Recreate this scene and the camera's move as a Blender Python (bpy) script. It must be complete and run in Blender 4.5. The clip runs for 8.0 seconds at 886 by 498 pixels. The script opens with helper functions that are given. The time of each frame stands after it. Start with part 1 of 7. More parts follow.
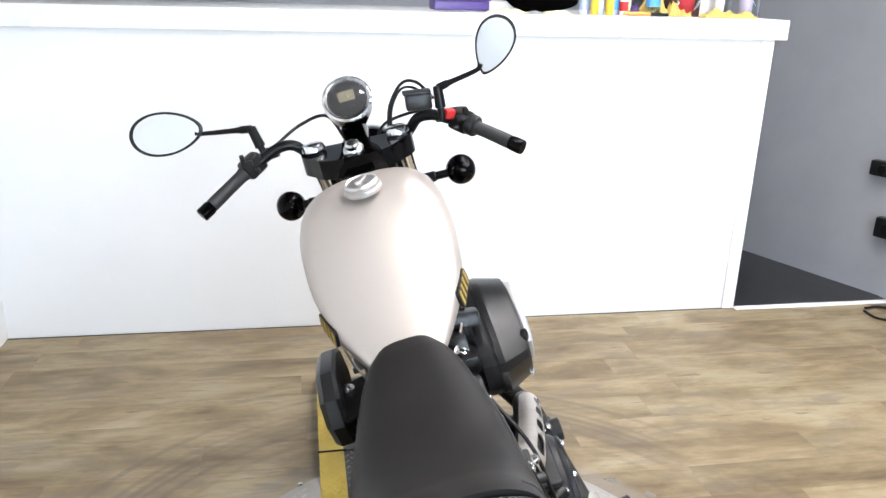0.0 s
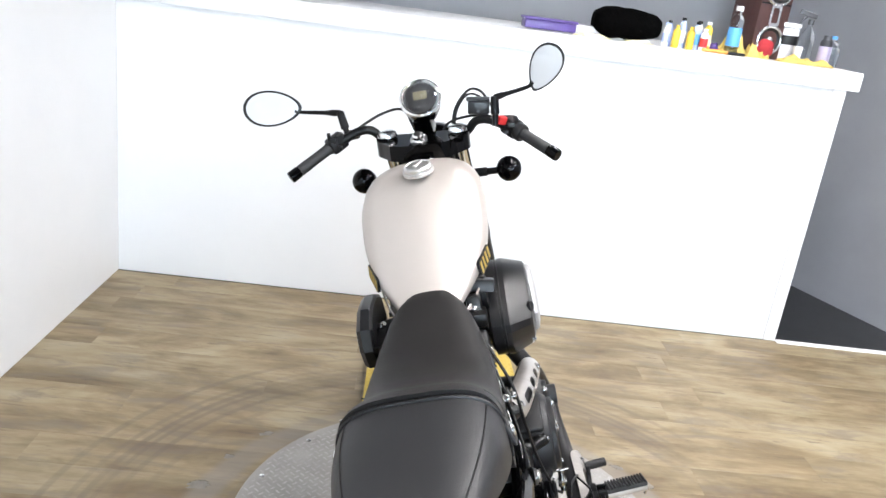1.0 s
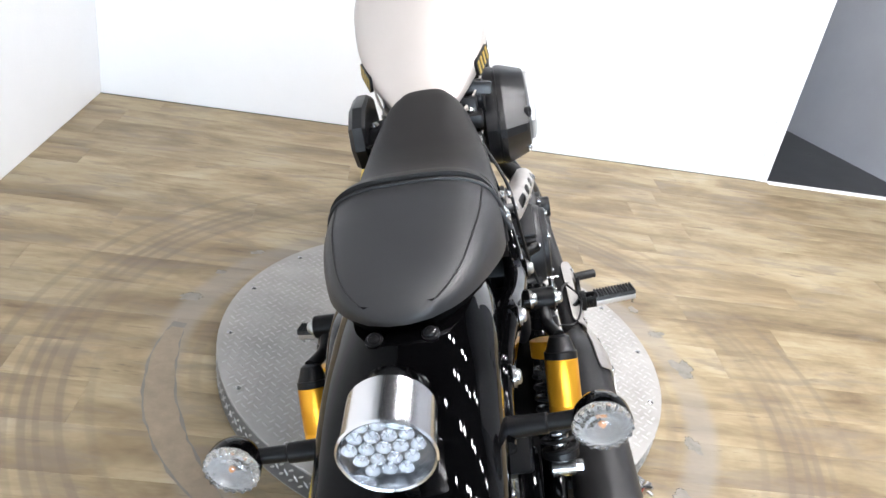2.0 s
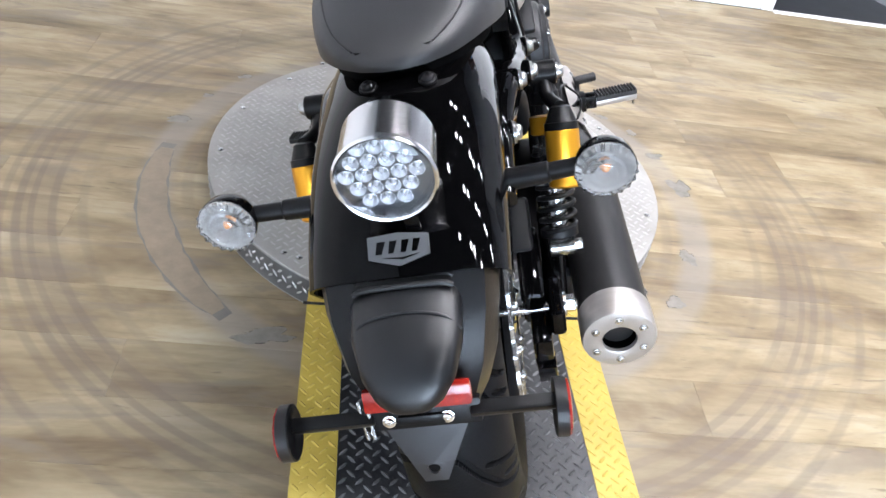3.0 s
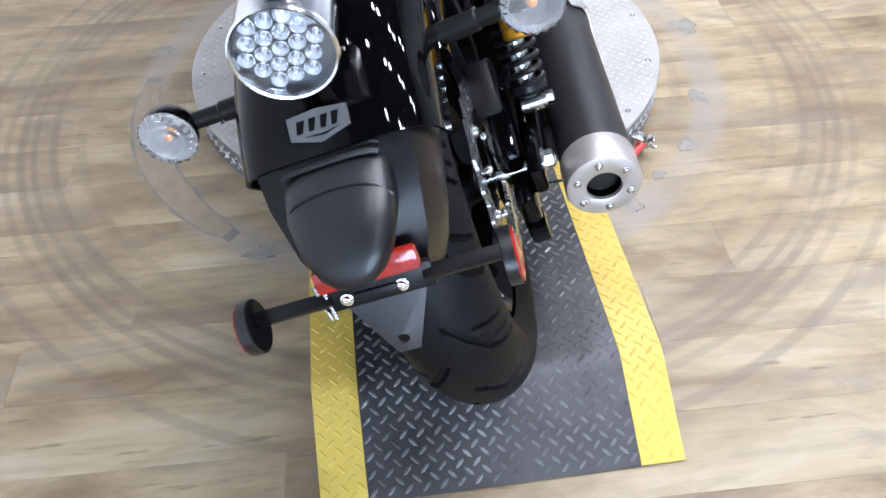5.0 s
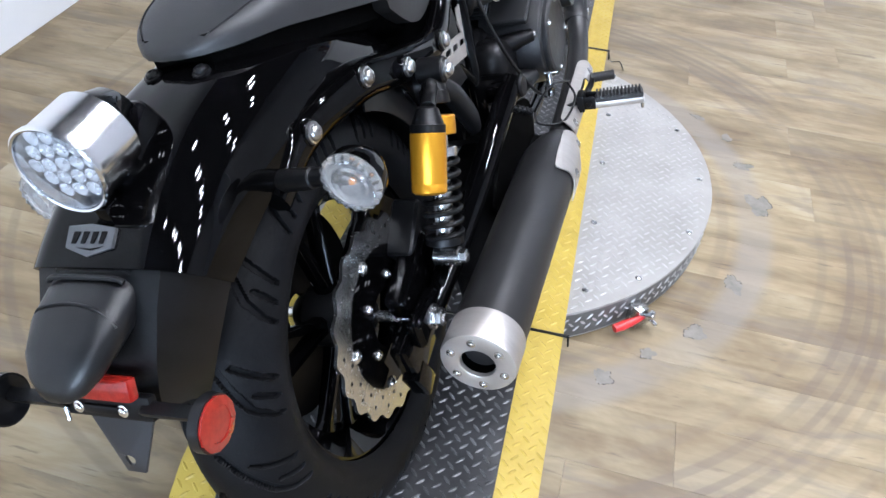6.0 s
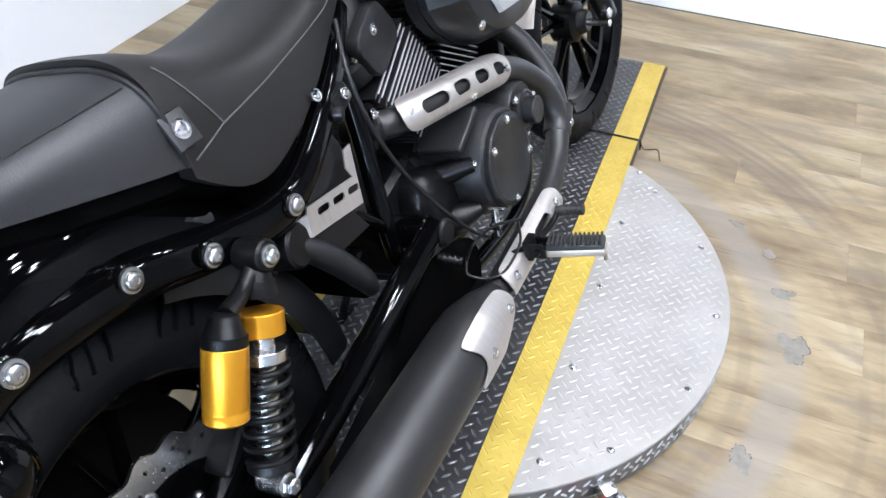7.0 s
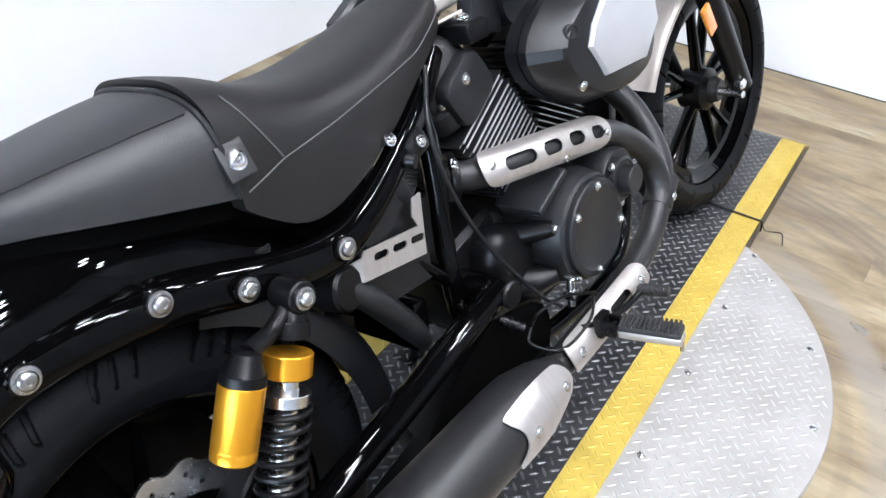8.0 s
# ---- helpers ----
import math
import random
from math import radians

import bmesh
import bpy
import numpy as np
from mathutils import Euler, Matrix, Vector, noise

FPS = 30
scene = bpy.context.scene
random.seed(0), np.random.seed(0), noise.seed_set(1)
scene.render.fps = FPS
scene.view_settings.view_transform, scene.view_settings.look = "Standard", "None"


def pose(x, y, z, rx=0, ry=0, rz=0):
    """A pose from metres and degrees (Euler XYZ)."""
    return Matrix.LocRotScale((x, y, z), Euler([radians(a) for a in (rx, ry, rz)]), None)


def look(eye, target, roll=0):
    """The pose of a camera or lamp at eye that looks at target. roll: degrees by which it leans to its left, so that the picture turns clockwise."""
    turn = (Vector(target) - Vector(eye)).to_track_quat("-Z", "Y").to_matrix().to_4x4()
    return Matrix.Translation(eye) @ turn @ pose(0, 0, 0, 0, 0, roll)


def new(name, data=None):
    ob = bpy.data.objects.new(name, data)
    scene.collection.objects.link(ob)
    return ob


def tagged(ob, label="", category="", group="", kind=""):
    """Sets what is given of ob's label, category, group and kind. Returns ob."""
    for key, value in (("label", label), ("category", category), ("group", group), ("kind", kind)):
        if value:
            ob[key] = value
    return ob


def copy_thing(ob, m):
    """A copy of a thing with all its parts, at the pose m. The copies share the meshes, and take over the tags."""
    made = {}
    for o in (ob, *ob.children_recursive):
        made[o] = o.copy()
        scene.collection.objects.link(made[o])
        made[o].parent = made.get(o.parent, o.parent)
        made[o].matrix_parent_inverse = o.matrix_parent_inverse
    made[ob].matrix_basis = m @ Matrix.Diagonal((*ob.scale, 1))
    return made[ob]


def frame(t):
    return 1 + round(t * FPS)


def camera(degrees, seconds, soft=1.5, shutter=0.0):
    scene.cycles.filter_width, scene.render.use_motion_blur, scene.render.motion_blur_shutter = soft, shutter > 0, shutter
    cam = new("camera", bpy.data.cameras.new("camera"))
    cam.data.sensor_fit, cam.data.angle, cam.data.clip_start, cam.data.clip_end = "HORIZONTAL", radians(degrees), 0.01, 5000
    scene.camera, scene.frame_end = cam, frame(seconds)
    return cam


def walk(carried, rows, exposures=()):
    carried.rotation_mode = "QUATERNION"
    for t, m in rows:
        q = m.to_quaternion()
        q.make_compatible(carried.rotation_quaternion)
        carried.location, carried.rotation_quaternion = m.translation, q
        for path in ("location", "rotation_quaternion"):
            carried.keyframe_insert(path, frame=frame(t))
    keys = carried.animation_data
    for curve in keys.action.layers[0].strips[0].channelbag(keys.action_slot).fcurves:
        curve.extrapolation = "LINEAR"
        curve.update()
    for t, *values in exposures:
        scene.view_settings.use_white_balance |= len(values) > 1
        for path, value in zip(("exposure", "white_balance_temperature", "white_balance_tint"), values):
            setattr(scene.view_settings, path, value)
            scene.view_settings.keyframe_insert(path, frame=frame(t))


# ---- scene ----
cam = camera(59.4, 8.0)
PATH = [
    (0, (-0.271, -0.456, 1.423), (0.121, 1.399, 0.788), 1.6),
    (0.2, (-0.263, -0.605, 1.454), (0.104, 1.264, 0.844), 3.9),
    (0.5, (-0.25, -0.725, 1.486), (0.056, 1.165, 0.908), 5.3),
    (0.7, (-0.235, -0.765, 1.497), (-0.002, 1.136, 0.920), 6.2),
    (1, (-0.21, -0.792, 1.476), (-0.037, 1.095, 0.836), 7.5),
    (1.2, (-0.204, -0.785, 1.454), (-0.024, 1.079, 0.751), 7.6),
    (1.5, (-0.201, -0.791, 1.416), (-0.01, 1.031, 0.611), 7.8),
    (1.7, (-0.205, -0.792, 1.395), (0.006, 0.995, 0.523), 8.8),
    (2.8, (-0.194, -0.846, 1.253), (0.078, 0.733, 0.057), 11.1),
    (3, (-0.192, -0.849, 1.23), (0.091, 0.688, -0.019), 10.6),
    (3.2, (-0.189, -0.852, 1.207), (0.109, 0.636, -0.096), 10.8),
    (3.5, (-0.192, -0.863, 1.18), (0.136, 0.572, -0.175), 12.3),
    (3.7, (-0.184, -0.863, 1.171), (0.146, 0.524, -0.232), 11.7),
    (4, (-0.195, -0.867, 1.145), (0.173, 0.435, -0.328), 11.4),
    (4.2, (-0.194, -0.876, 1.146), (0.178, 0.383, -0.363), 10.5),
    (4.5, (-0.195, -0.864, 1.142), (0.194, 0.388, -0.368), 6.7),
    (4.7, (-0.173, -0.868, 1.156), (0.134, 0.419, -0.344), 1.8),
    (5.8, (0.258, -0.831, 1.284), (-0.011, 0.649, -0.034), 2.2),
    (6, (0.301, -0.749, 1.282), (0.046, 0.702, -0.072), 4.5),
    (6.2, (0.330, -0.632, 1.291), (0.044, 0.815, -0.060), 3.5),
    (6.5, (0.389, -0.5, 1.298), (0.04, 0.923, -0.065), -1.5),
    (6.7, (0.427, -0.420, 1.291), (0.040, 1.019, -0.043), -0.7),
    (7, (0.513, -0.317, 1.301), (-0.014, 1.082, -0.027), 1.1),
    (7.5, (0.587, -0.22, 1.31), (-0.126, 1.118, 0.006), 1.4),
    (7.7, (0.594, -0.209, 1.312), (-0.157, 1.121, 0.021), 1.5),
    (8, (0.565, -0.228, 1.298), (-0.275, 1.073, 0.033), 1.8),
]
EXPOSURES = [(0, -0.45, 6450, 12), (1.5, -0.24, 6400, 12), (3.0, -0.09, 6100, 14), (4.5, -0.07, 5750, 15), (5.8, -0.34, 5750, 13), (6.5, -0.40, 5800, 13), (7.0, -0.28, 5850, 12), (8.0, -0.22, 5950, 12)]
walk(cam, [(t, look(eye, target, roll)) for t, eye, target, roll in PATH], EXPOSURES)

# the way of the light: a showroom with rows of small ceiling spots
world = bpy.data.worlds.new("world")
scene.world = world
world.use_nodes = True
world.node_tree.nodes["Background"].inputs[0].default_value = (0.9, 0.95, 1.0, 1)
world.node_tree.nodes["Background"].inputs[1].default_value = 0.008
LAMP = 550.0          # radiance of each ceiling spot


# ---- materials ----
def rgba(c):
    return (c[0], c[1], c[2], 1.0)


def material(name, base, rough=0.5, metal=0.0, dark=None, scale=30.0, amount=0.5, bump=0.0, bump_scale=200.0,
             rough_var=0.1, coat=0.0, spec=0.5, island=0.0, stretch=(1, 1, 1)):
    """A surface with two scales of variation: broad wear between two colours and fine relief."""
    m = bpy.data.materials.new(name)
    m.use_nodes = True
    t = m.node_tree
    p = t.nodes["Principled BSDF"]
    p.inputs["Metallic"].default_value = metal
    p.inputs["Specular IOR Level"].default_value = spec
    p.inputs["Coat Weight"].default_value = coat
    p.inputs["Coat Roughness"].default_value = 0.04
    co = t.nodes.new("ShaderNodeTexCoord")
    mp = t.nodes.new("ShaderNodeMapping")
    mp.inputs["Scale"].default_value = stretch
    t.links.new(co.outputs["Object"], mp.inputs["Vector"])
    n1 = t.nodes.new("ShaderNodeTexNoise")
    n1.inputs["Scale"].default_value = scale
    n1.inputs["Detail"].default_value = 6
    n1.inputs["Roughness"].default_value = 0.65
    t.links.new(mp.outputs["Vector"], n1.inputs["Vector"])
    ramp = t.nodes.new("ShaderNodeMapRange")
    ramp.inputs["From Min"].default_value, ramp.inputs["From Max"].default_value = 0.35, 0.68
    ramp.inputs["To Max"].default_value = amount
    t.links.new(n1.outputs["Fac"], ramp.inputs["Value"])
    mix = t.nodes.new("ShaderNodeMix")
    mix.data_type = "RGBA"
    mix.inputs["A"].default_value = rgba(base)
    mix.inputs["B"].default_value = rgba(dark if dark else [c * 0.7 for c in base])
    t.links.new(ramp.outputs["Result"], mix.inputs["Factor"])
    t.links.new(mix.outputs["Result"], p.inputs["Base Color"])
    n2 = t.nodes.new("ShaderNodeTexNoise")
    n2.inputs["Scale"].default_value = bump_scale
    n2.inputs["Detail"].default_value = 3
    t.links.new(mp.outputs["Vector"], n2.inputs["Vector"])
    rr = t.nodes.new("ShaderNodeMapRange")
    rr.inputs["To Min"].default_value, rr.inputs["To Max"].default_value = max(0.02, rough - rough_var), min(1.0, rough + rough_var)
    t.links.new(n1.outputs["Fac"], rr.inputs["Value"])
    t.links.new(rr.outputs["Result"], p.inputs["Roughness"])
    if bump:
        b = t.nodes.new("ShaderNodeBump")
        b.inputs["Strength"].default_value = 1.0
        b.inputs["Distance"].default_value = bump
        t.links.new(n2.outputs["Fac"], b.inputs["Height"])
        t.links.new(b.outputs["Normal"], p.inputs["Normal"])
    return m


def glassy(name, colour, rough=0.02, ior=1.45):
    m = bpy.data.materials.new(name)
    m.use_nodes = True
    p = m.node_tree.nodes["Principled BSDF"]
    p.inputs["Base Color"].default_value = rgba(colour)
    p.inputs["Roughness"].default_value = rough
    p.inputs["Transmission Weight"].default_value = 1.0
    p.inputs["IOR"].default_value = ior
    return m


def glowing(name, colour, strength):
    m = bpy.data.materials.new(name)
    m.use_nodes = True
    p = m.node_tree.nodes["Principled BSDF"]
    p.inputs["Base Color"].default_value = (0.8, 0.8, 0.8, 1)
    p.inputs["Emission Color"].default_value = rgba(colour)
    p.inputs["Emission Strength"].default_value = strength
    return m


def plank_material():
    """Weathered oak vinyl: grain along each plank, pale and brown planks, and dirty rings rubbed round the turntable."""
    m = bpy.data.materials.new("oak_vinyl")
    m.use_nodes = True
    t = m.node_tree
    N, L = t.nodes.new, t.links.new
    p = t.nodes["Principled BSDF"]
    co, info, geo = N("ShaderNodeTexCoord"), N("ShaderNodeObjectInfo"), N("ShaderNodeNewGeometry")
    # grain runs along the plank, shifted from plank to plank
    off = N("ShaderNodeVectorMath"); off.operation = "SCALE"
    L(info.outputs["Location"], off.inputs[0]); off.inputs["Scale"].default_value = 3.7
    add = N("ShaderNodeVectorMath"); add.operation = "ADD"
    L(co.outputs["Object"], add.inputs[0]); L(off.outputs["Vector"], add.inputs[1])

    def noise_at(scale, stretch, detail=5.0, dist=0.0):
        mp = N("ShaderNodeMapping"); mp.inputs["Scale"].default_value = stretch
        L(add.outputs["Vector"], mp.inputs["Vector"])
        n = N("ShaderNodeTexNoise")
        n.inputs["Scale"].default_value, n.inputs["Detail"].default_value, n.inputs["Distortion"].default_value = scale, detail, dist
        n.inputs["Roughness"].default_value = 0.62
        L(mp.outputs["Vector"], n.inputs["Vector"])
        return n.outputs["Fac"]

    broad = noise_at(2.3, (1.0, 2.8, 1), 5, 0.35)
    fine = noise_at(6.5, (0.5, 6.0, 1), 6, 0.2)
    spots = noise_at(14.0, (0.6, 1.6, 1), 3)

    def ramp(fac, stops):
        r = N("ShaderNodeValToRGB")
        e = r.color_ramp.elements
        while len(e) < len(stops):
            e.new(0.5)
        for k, (pos, col) in enumerate(stops):
            e[k].position, e[k].color = pos, rgba(col)
        L(fac, r.inputs["Fac"])
        return r.outputs["Color"]

    base = ramp(broad, [(0.30, (0.112, 0.083, 0.052)), (0.42, (0.172, 0.133, 0.084)), (0.53, (0.236, 0.192, 0.126)), (0.61, (0.276, 0.232, 0.158)), (0.74, (0.315, 0.280, 0.215))])
    grain = ramp(fine, [(0.3, (0.55, 0.5, 0.42)), (0.5, (1, 1, 1)), (0.75, (1.0, 0.98, 0.94))])
    mul = N("ShaderNodeMix"); mul.data_type, mul.blend_type = "RGBA", "MULTIPLY"
    mul.inputs["Factor"].default_value = 0.42
    L(base, mul.inputs["A"]); L(grain, mul.inputs["B"])
    hue = N("ShaderNodeHueSaturation")
    mr = N("ShaderNodeMapRange"); mr.inputs["To Min"].default_value, mr.inputs["To Max"].default_value = 0.90, 1.09
    L(info.outputs["Random"], mr.inputs["Value"]); L(mr.outputs["Result"], hue.inputs["Value"])
    hue.inputs["Saturation"].default_value = 1.14
    L(mul.outputs["Result"], hue.inputs["Color"])
    # sparse dark flecks and short cracks along the grain
    fleck = noise_at(26.0, (0.30, 2.4, 1), 3, 0.2)
    fr = N("ShaderNodeMapRange"); fr.interpolation_type = "SMOOTHSTEP"
    fr.inputs["From Min"].default_value, fr.inputs["From Max"].default_value, fr.inputs["To Max"].default_value = 0.62, 0.74, 0.65
    L(fleck, fr.inputs["Value"])
    knots = N("ShaderNodeMix"); knots.data_type = "RGBA"
    knots.inputs["B"].default_value = (0.085, 0.062, 0.042, 1)
    L(fr.outputs["Result"], knots.inputs["Factor"]); L(hue.outputs["Color"], knots.inputs["A"])
    # grey-brown smudges drawn along the boards
    smudge = noise_at(4.6, (0.75, 3.0, 1), 7, 0.7)
    sr = N("ShaderNodeMapRange"); sr.interpolation_type = "SMOOTHSTEP"
    sr.inputs["From Min"].default_value, sr.inputs["From Max"].default_value, sr.inputs["To Max"].default_value = 0.50, 0.66, 0.62
    L(smudge, sr.inputs["Value"])
    dull = N("ShaderNodeMix"); dull.data_type = "RGBA"
    dull.inputs["B"].default_value = (0.150, 0.121, 0.092, 1)
    L(sr.outputs["Result"], dull.inputs["Factor"]); L(knots.outputs["Result"], dull.inputs["A"])
    # rings of rubbed dirt round the turntable's middle
    sub = N("ShaderNodeVectorMath"); sub.operation = "SUBTRACT"
    L(geo.outputs["Position"], sub.inputs[0]); sub.inputs[1].default_value = (TABLE[0], TABLE[1], 0)
    ln = N("ShaderNodeVectorMath"); ln.operation = "LENGTH"
    L(sub.outputs["Vector"], ln.inputs[0])
    patch = N("ShaderNodeTexNoise"); patch.inputs["Scale"].default_value = 2.3; patch.inputs["Detail"].default_value = 4
    L(geo.outputs["Position"], patch.inputs["Vector"])
    pm = N("ShaderNodeMapRange"); pm.inputs["From Min"].default_value, pm.inputs["From Max"].default_value = 0.28, 0.55
    L(patch.outputs["Fac"], pm.inputs["Value"])

    def rubbed(under, rings, colour):
        """Lays rings of (radius, half width, depth) over a colour, broken up by the patches."""
        total = None
        for radius, width, depth in rings:
            d = N("ShaderNodeMath"); d.operation = "SUBTRACT"; L(ln.outputs["Value"], d.inputs[0]); d.inputs[1].default_value = radius
            a = N("ShaderNodeMath"); a.operation = "ABSOLUTE"; L(d.outputs["Value"], a.inputs[0])
            r = N("ShaderNodeMapRange"); r.interpolation_type = "SMOOTHSTEP"
            r.inputs["From Min"].default_value, r.inputs["From Max"].default_value = width * 0.5, width * 1.3
            r.inputs["To Min"].default_value, r.inputs["To Max"].default_value = depth, 0.0
            L(a.outputs["Value"], r.inputs["Value"])
            if total is None:
                total = r.outputs["Result"]
            else:
                m2 = N("ShaderNodeMath"); m2.operation = "MAXIMUM"; L(total, m2.inputs[0]); L(r.outputs["Result"], m2.inputs[1]); total = m2.outputs["Value"]
        fac = N("ShaderNodeMath"); fac.operation = "MULTIPLY"; L(total, fac.inputs[0]); L(pm.outputs["Result"], fac.inputs[1])
        mx = N("ShaderNodeMix"); mx.data_type = "RGBA"
        mx.inputs["B"].default_value = colour
        L(fac.outputs["Value"], mx.inputs["Factor"]); L(under, mx.inputs["A"])
        return mx.outputs["Result"]

    brown = rubbed(dull.outputs["Result"], ((1.008, 0.058, 0.34), (0.972, 0.012, 0.62), (1.018, 0.010, 0.66), (1.048, 0.012, 0.66), (1.085, 0.010, 0.40), (1.162, 0.012, 0.50), (0.905, 0.012, 0.25), (0.66, 0.016, 0.30)), (0.115, 0.088, 0.064, 1))
    worn = rubbed(brown, ((0.742, 0.046, 0.62),), (0.205, 0.185, 0.160, 1))
    L(worn, p.inputs["Base Color"])
    rr = N("ShaderNodeMapRange"); p.inputs["Specular IOR Level"].default_value = 0.36
    rr.inputs["To Min"].default_value, rr.inputs["To Max"].default_value = 0.42, 0.62
    L(spots, rr.inputs["Value"]); L(rr.outputs["Result"], p.inputs["Roughness"])
    b = N("ShaderNodeBump"); b.inputs["Distance"].default_value = 0.0006
    L(fine, b.inputs["Height"]); L(b.outputs["Normal"], p.inputs["Normal"])
    return m


TABLE = (0.081, 0.94)          # middle of the turntable
DUSK = material("dull_far_wall", (0.20, 0.20, 0.205), 0.7, scale=2, amount=0.5)
OAK = plank_material()
WALL = material("white_wall_paint", (0.82, 0.82, 0.82), 0.55, dark=(0.76, 0.765, 0.77), scale=1.4, amount=0.6, bump=0.0006, bump_scale=90)
TRIM = material("white_gloss_trim", (0.84, 0.84, 0.84), 0.3, dark=(0.78, 0.78, 0.79), scale=3, amount=0.5, bump=0.0003, bump_scale=60)
GREY = material("grey_wall_paint", (0.335, 0.34, 0.36), 0.38, dark=(0.28, 0.285, 0.305), scale=2, amount=0.6, bump=0.0006, bump_scale=90)
DARK_FLOOR = material("dark_polished_floor", (0.006, 0.006, 0.007), 0.30, dark=(0.012, 0.012, 0.012), scale=4, amount=0.6, rough_var=0.08, spec=0.8)
CEILING = material("ceiling_paint", (0.025, 0.025, 0.028), 0.9, scale=2, amount=0.2, bump=0.001, bump_scale=60)
PLATE_BLACK = material("worn_black_plate", (0.0125, 0.0127, 0.014), 0.42, 0.25, dark=(0.040, 0.040, 0.042), scale=9, amount=0.75, bump=0.0004, bump_scale=220, rough_var=0.15)
LUG_BLACK = material("worn_black_lugs", (0.046, 0.0465, 0.048), 0.38, 0.5, dark=(0.175, 0.175, 0.178), scale=14, amount=0.9, rough_var=0.15)
PLATE_YELLOW = material("yellow_plate_paint", (0.405, 0.298, 0.050), 0.45, dark=(0.31, 0.21, 0.03), scale=11, amount=0.6, bump=0.0003, bump_scale=160, spec=0.35)
PLATE_ALU = material("aluminium_tread_plate", (0.315, 0.301, 0.284), 0.48, 0.2, dark=(0.215, 0.204, 0.190), scale=7, amount=0.7, bump=0.0004, bump_scale=120, rough_var=0.12, spec=0.35)
STEEL = material("zinc_steel", (0.62, 0.62, 0.62), 0.25, 1.0, dark=(0.42, 0.42, 0.42), scale=60, amount=0.6)
CHROME = material("chrome", (0.86, 0.86, 0.87), 0.06, 1.0, dark=(0.8, 0.8, 0.81), scale=20, amount=0.3, rough_var=0.03)
BRUSHED = material("brushed_aluminium", (0.46, 0.435, 0.41), 0.36, 0.75, dark=(0.37, 0.345, 0.322), scale=18, amount=0.6, bump=0.00015, bump_scale=300, rough_var=0.08, stretch=(1, 6, 1))
GLOSS = material("gloss_black_paint", (0.0008, 0.0008, 0.0009), 0.03, dark=(0.0012, 0.0012, 0.0014), scale=6, amount=0.5, rough_var=0.01, spec=0.14)
SATIN = material("satin_black_metal", (0.0026, 0.0026, 0.0029), 0.32, dark=(0.0046, 0.0046, 0.0050), spec=0.20, scale=25, amount=0.6, bump=0.00015, bump_scale=500)
ENGINE = material("engine_black_crinkle", (0.0075, 0.0077, 0.0084), 0.40, dark=(0.0120, 0.0122, 0.0132), spec=0.30, scale=40, amount=0.6, bump=0.0003, bump_scale=700)
EXHAUST = material("exhaust_matte_black", (0.0105, 0.0105, 0.0110), 0.38, dark=(0.0155, 0.0148, 0.0145), spec=0.34, scale=12, amount=0.6, bump=0.0002, bump_scale=600)
RUBBER = material("tyre_rubber", (0.0026, 0.0028, 0.0034), 0.52, dark=(0.0042, 0.0045, 0.0053), spec=0.10, scale=18, amount=0.7, bump=0.0003, bump_scale=300)
GRIP = material("grip_rubber", (0.011, 0.011, 0.012), 0.6, dark=(0.019, 0.019, 0.019), scale=60, amount=0.5)
LEATHER = material("seat_vinyl", (0.0058, 0.0051, 0.0049), 0.50, spec=0.30, dark=(0.0080, 0.0071, 0.0068), scale=9, amount=0.5, bump=0.0003, bump_scale=520, rough_var=0.05)
LEATHER_SIDE = material("seat_side_vinyl", (0.0085, 0.0086, 0.0095), 0.49, spec=0.48, dark=(0.0115, 0.0116, 0.0127), scale=9, amount=0.5, bump=0.00025, bump_scale=560, rough_var=0.05)
STITCH = material("stitching", (0.065, 0.065, 0.065), 0.7, scale=200, amount=0.5)
PLASTIC = material("matte_black_plastic", (0.0036, 0.0037, 0.0043), 0.35, dark=(0.0056, 0.0057, 0.0065), spec=0.38, scale=14, amount=0.6, bump=0.00008, bump_scale=500, rough_var=0.03)
TANK = material("pearl_silver_paint", (0.475, 0.43, 0.392), 0.38, 0.5, dark=(0.435, 0.392, 0.356), scale=5, amount=0.5, rough_var=0.05, bump=0.0001, bump_scale=900, coat=0.25)
SILVER = material("silver_cover_paint", (0.35, 0.35, 0.352), 0.38, 0.3, dark=(0.30, 0.30, 0.302), scale=9, amount=0.5)
GOLD = material("gold_anodised", (0.66, 0.31, 0.018), 0.30, 0.75, dark=(0.58, 0.26, 0.014), scale=16, amount=0.4, rough_var=0.03)
GOLD_PRINT = material("gold_emblem", (0.48, 0.33, 0.08), 0.4, 0.4, scale=40, amount=0.5)
RED_LENS = material("red_reflector", (0.24, 0.013, 0.008), 0.12, dark=(0.13, 0.005, 0.004), scale=120, amount=0.7, coat=0.3)
RED_PLASTIC = material("red_plastic", (0.50, 0.022, 0.022), 0.4, scale=60, amount=0.4)
AMBER = material("amber_reflector", (0.58, 0.20, 0.02), 0.15, dark=(0.42, 0.13, 0.01), scale=100, amount=0.6, coat=1.0)
FIN = material("machined_fin", (0.46, 0.46, 0.46), 0.35, 0.35, scale=80, amount=0.4)
CABLE = material("black_cable", (0.0055, 0.0055, 0.006), 0.45, spec=0.3, scale=50, amount=0.5)
LENS = glassy("clear_lens", (0.97, 0.98, 1.0), 0.03)
FROST = material("ribbed_lens", (0.80, 0.80, 0.80), 0.08, dark=(0.62, 0.62, 0.62), scale=160, amount=0.6, coat=0.2)
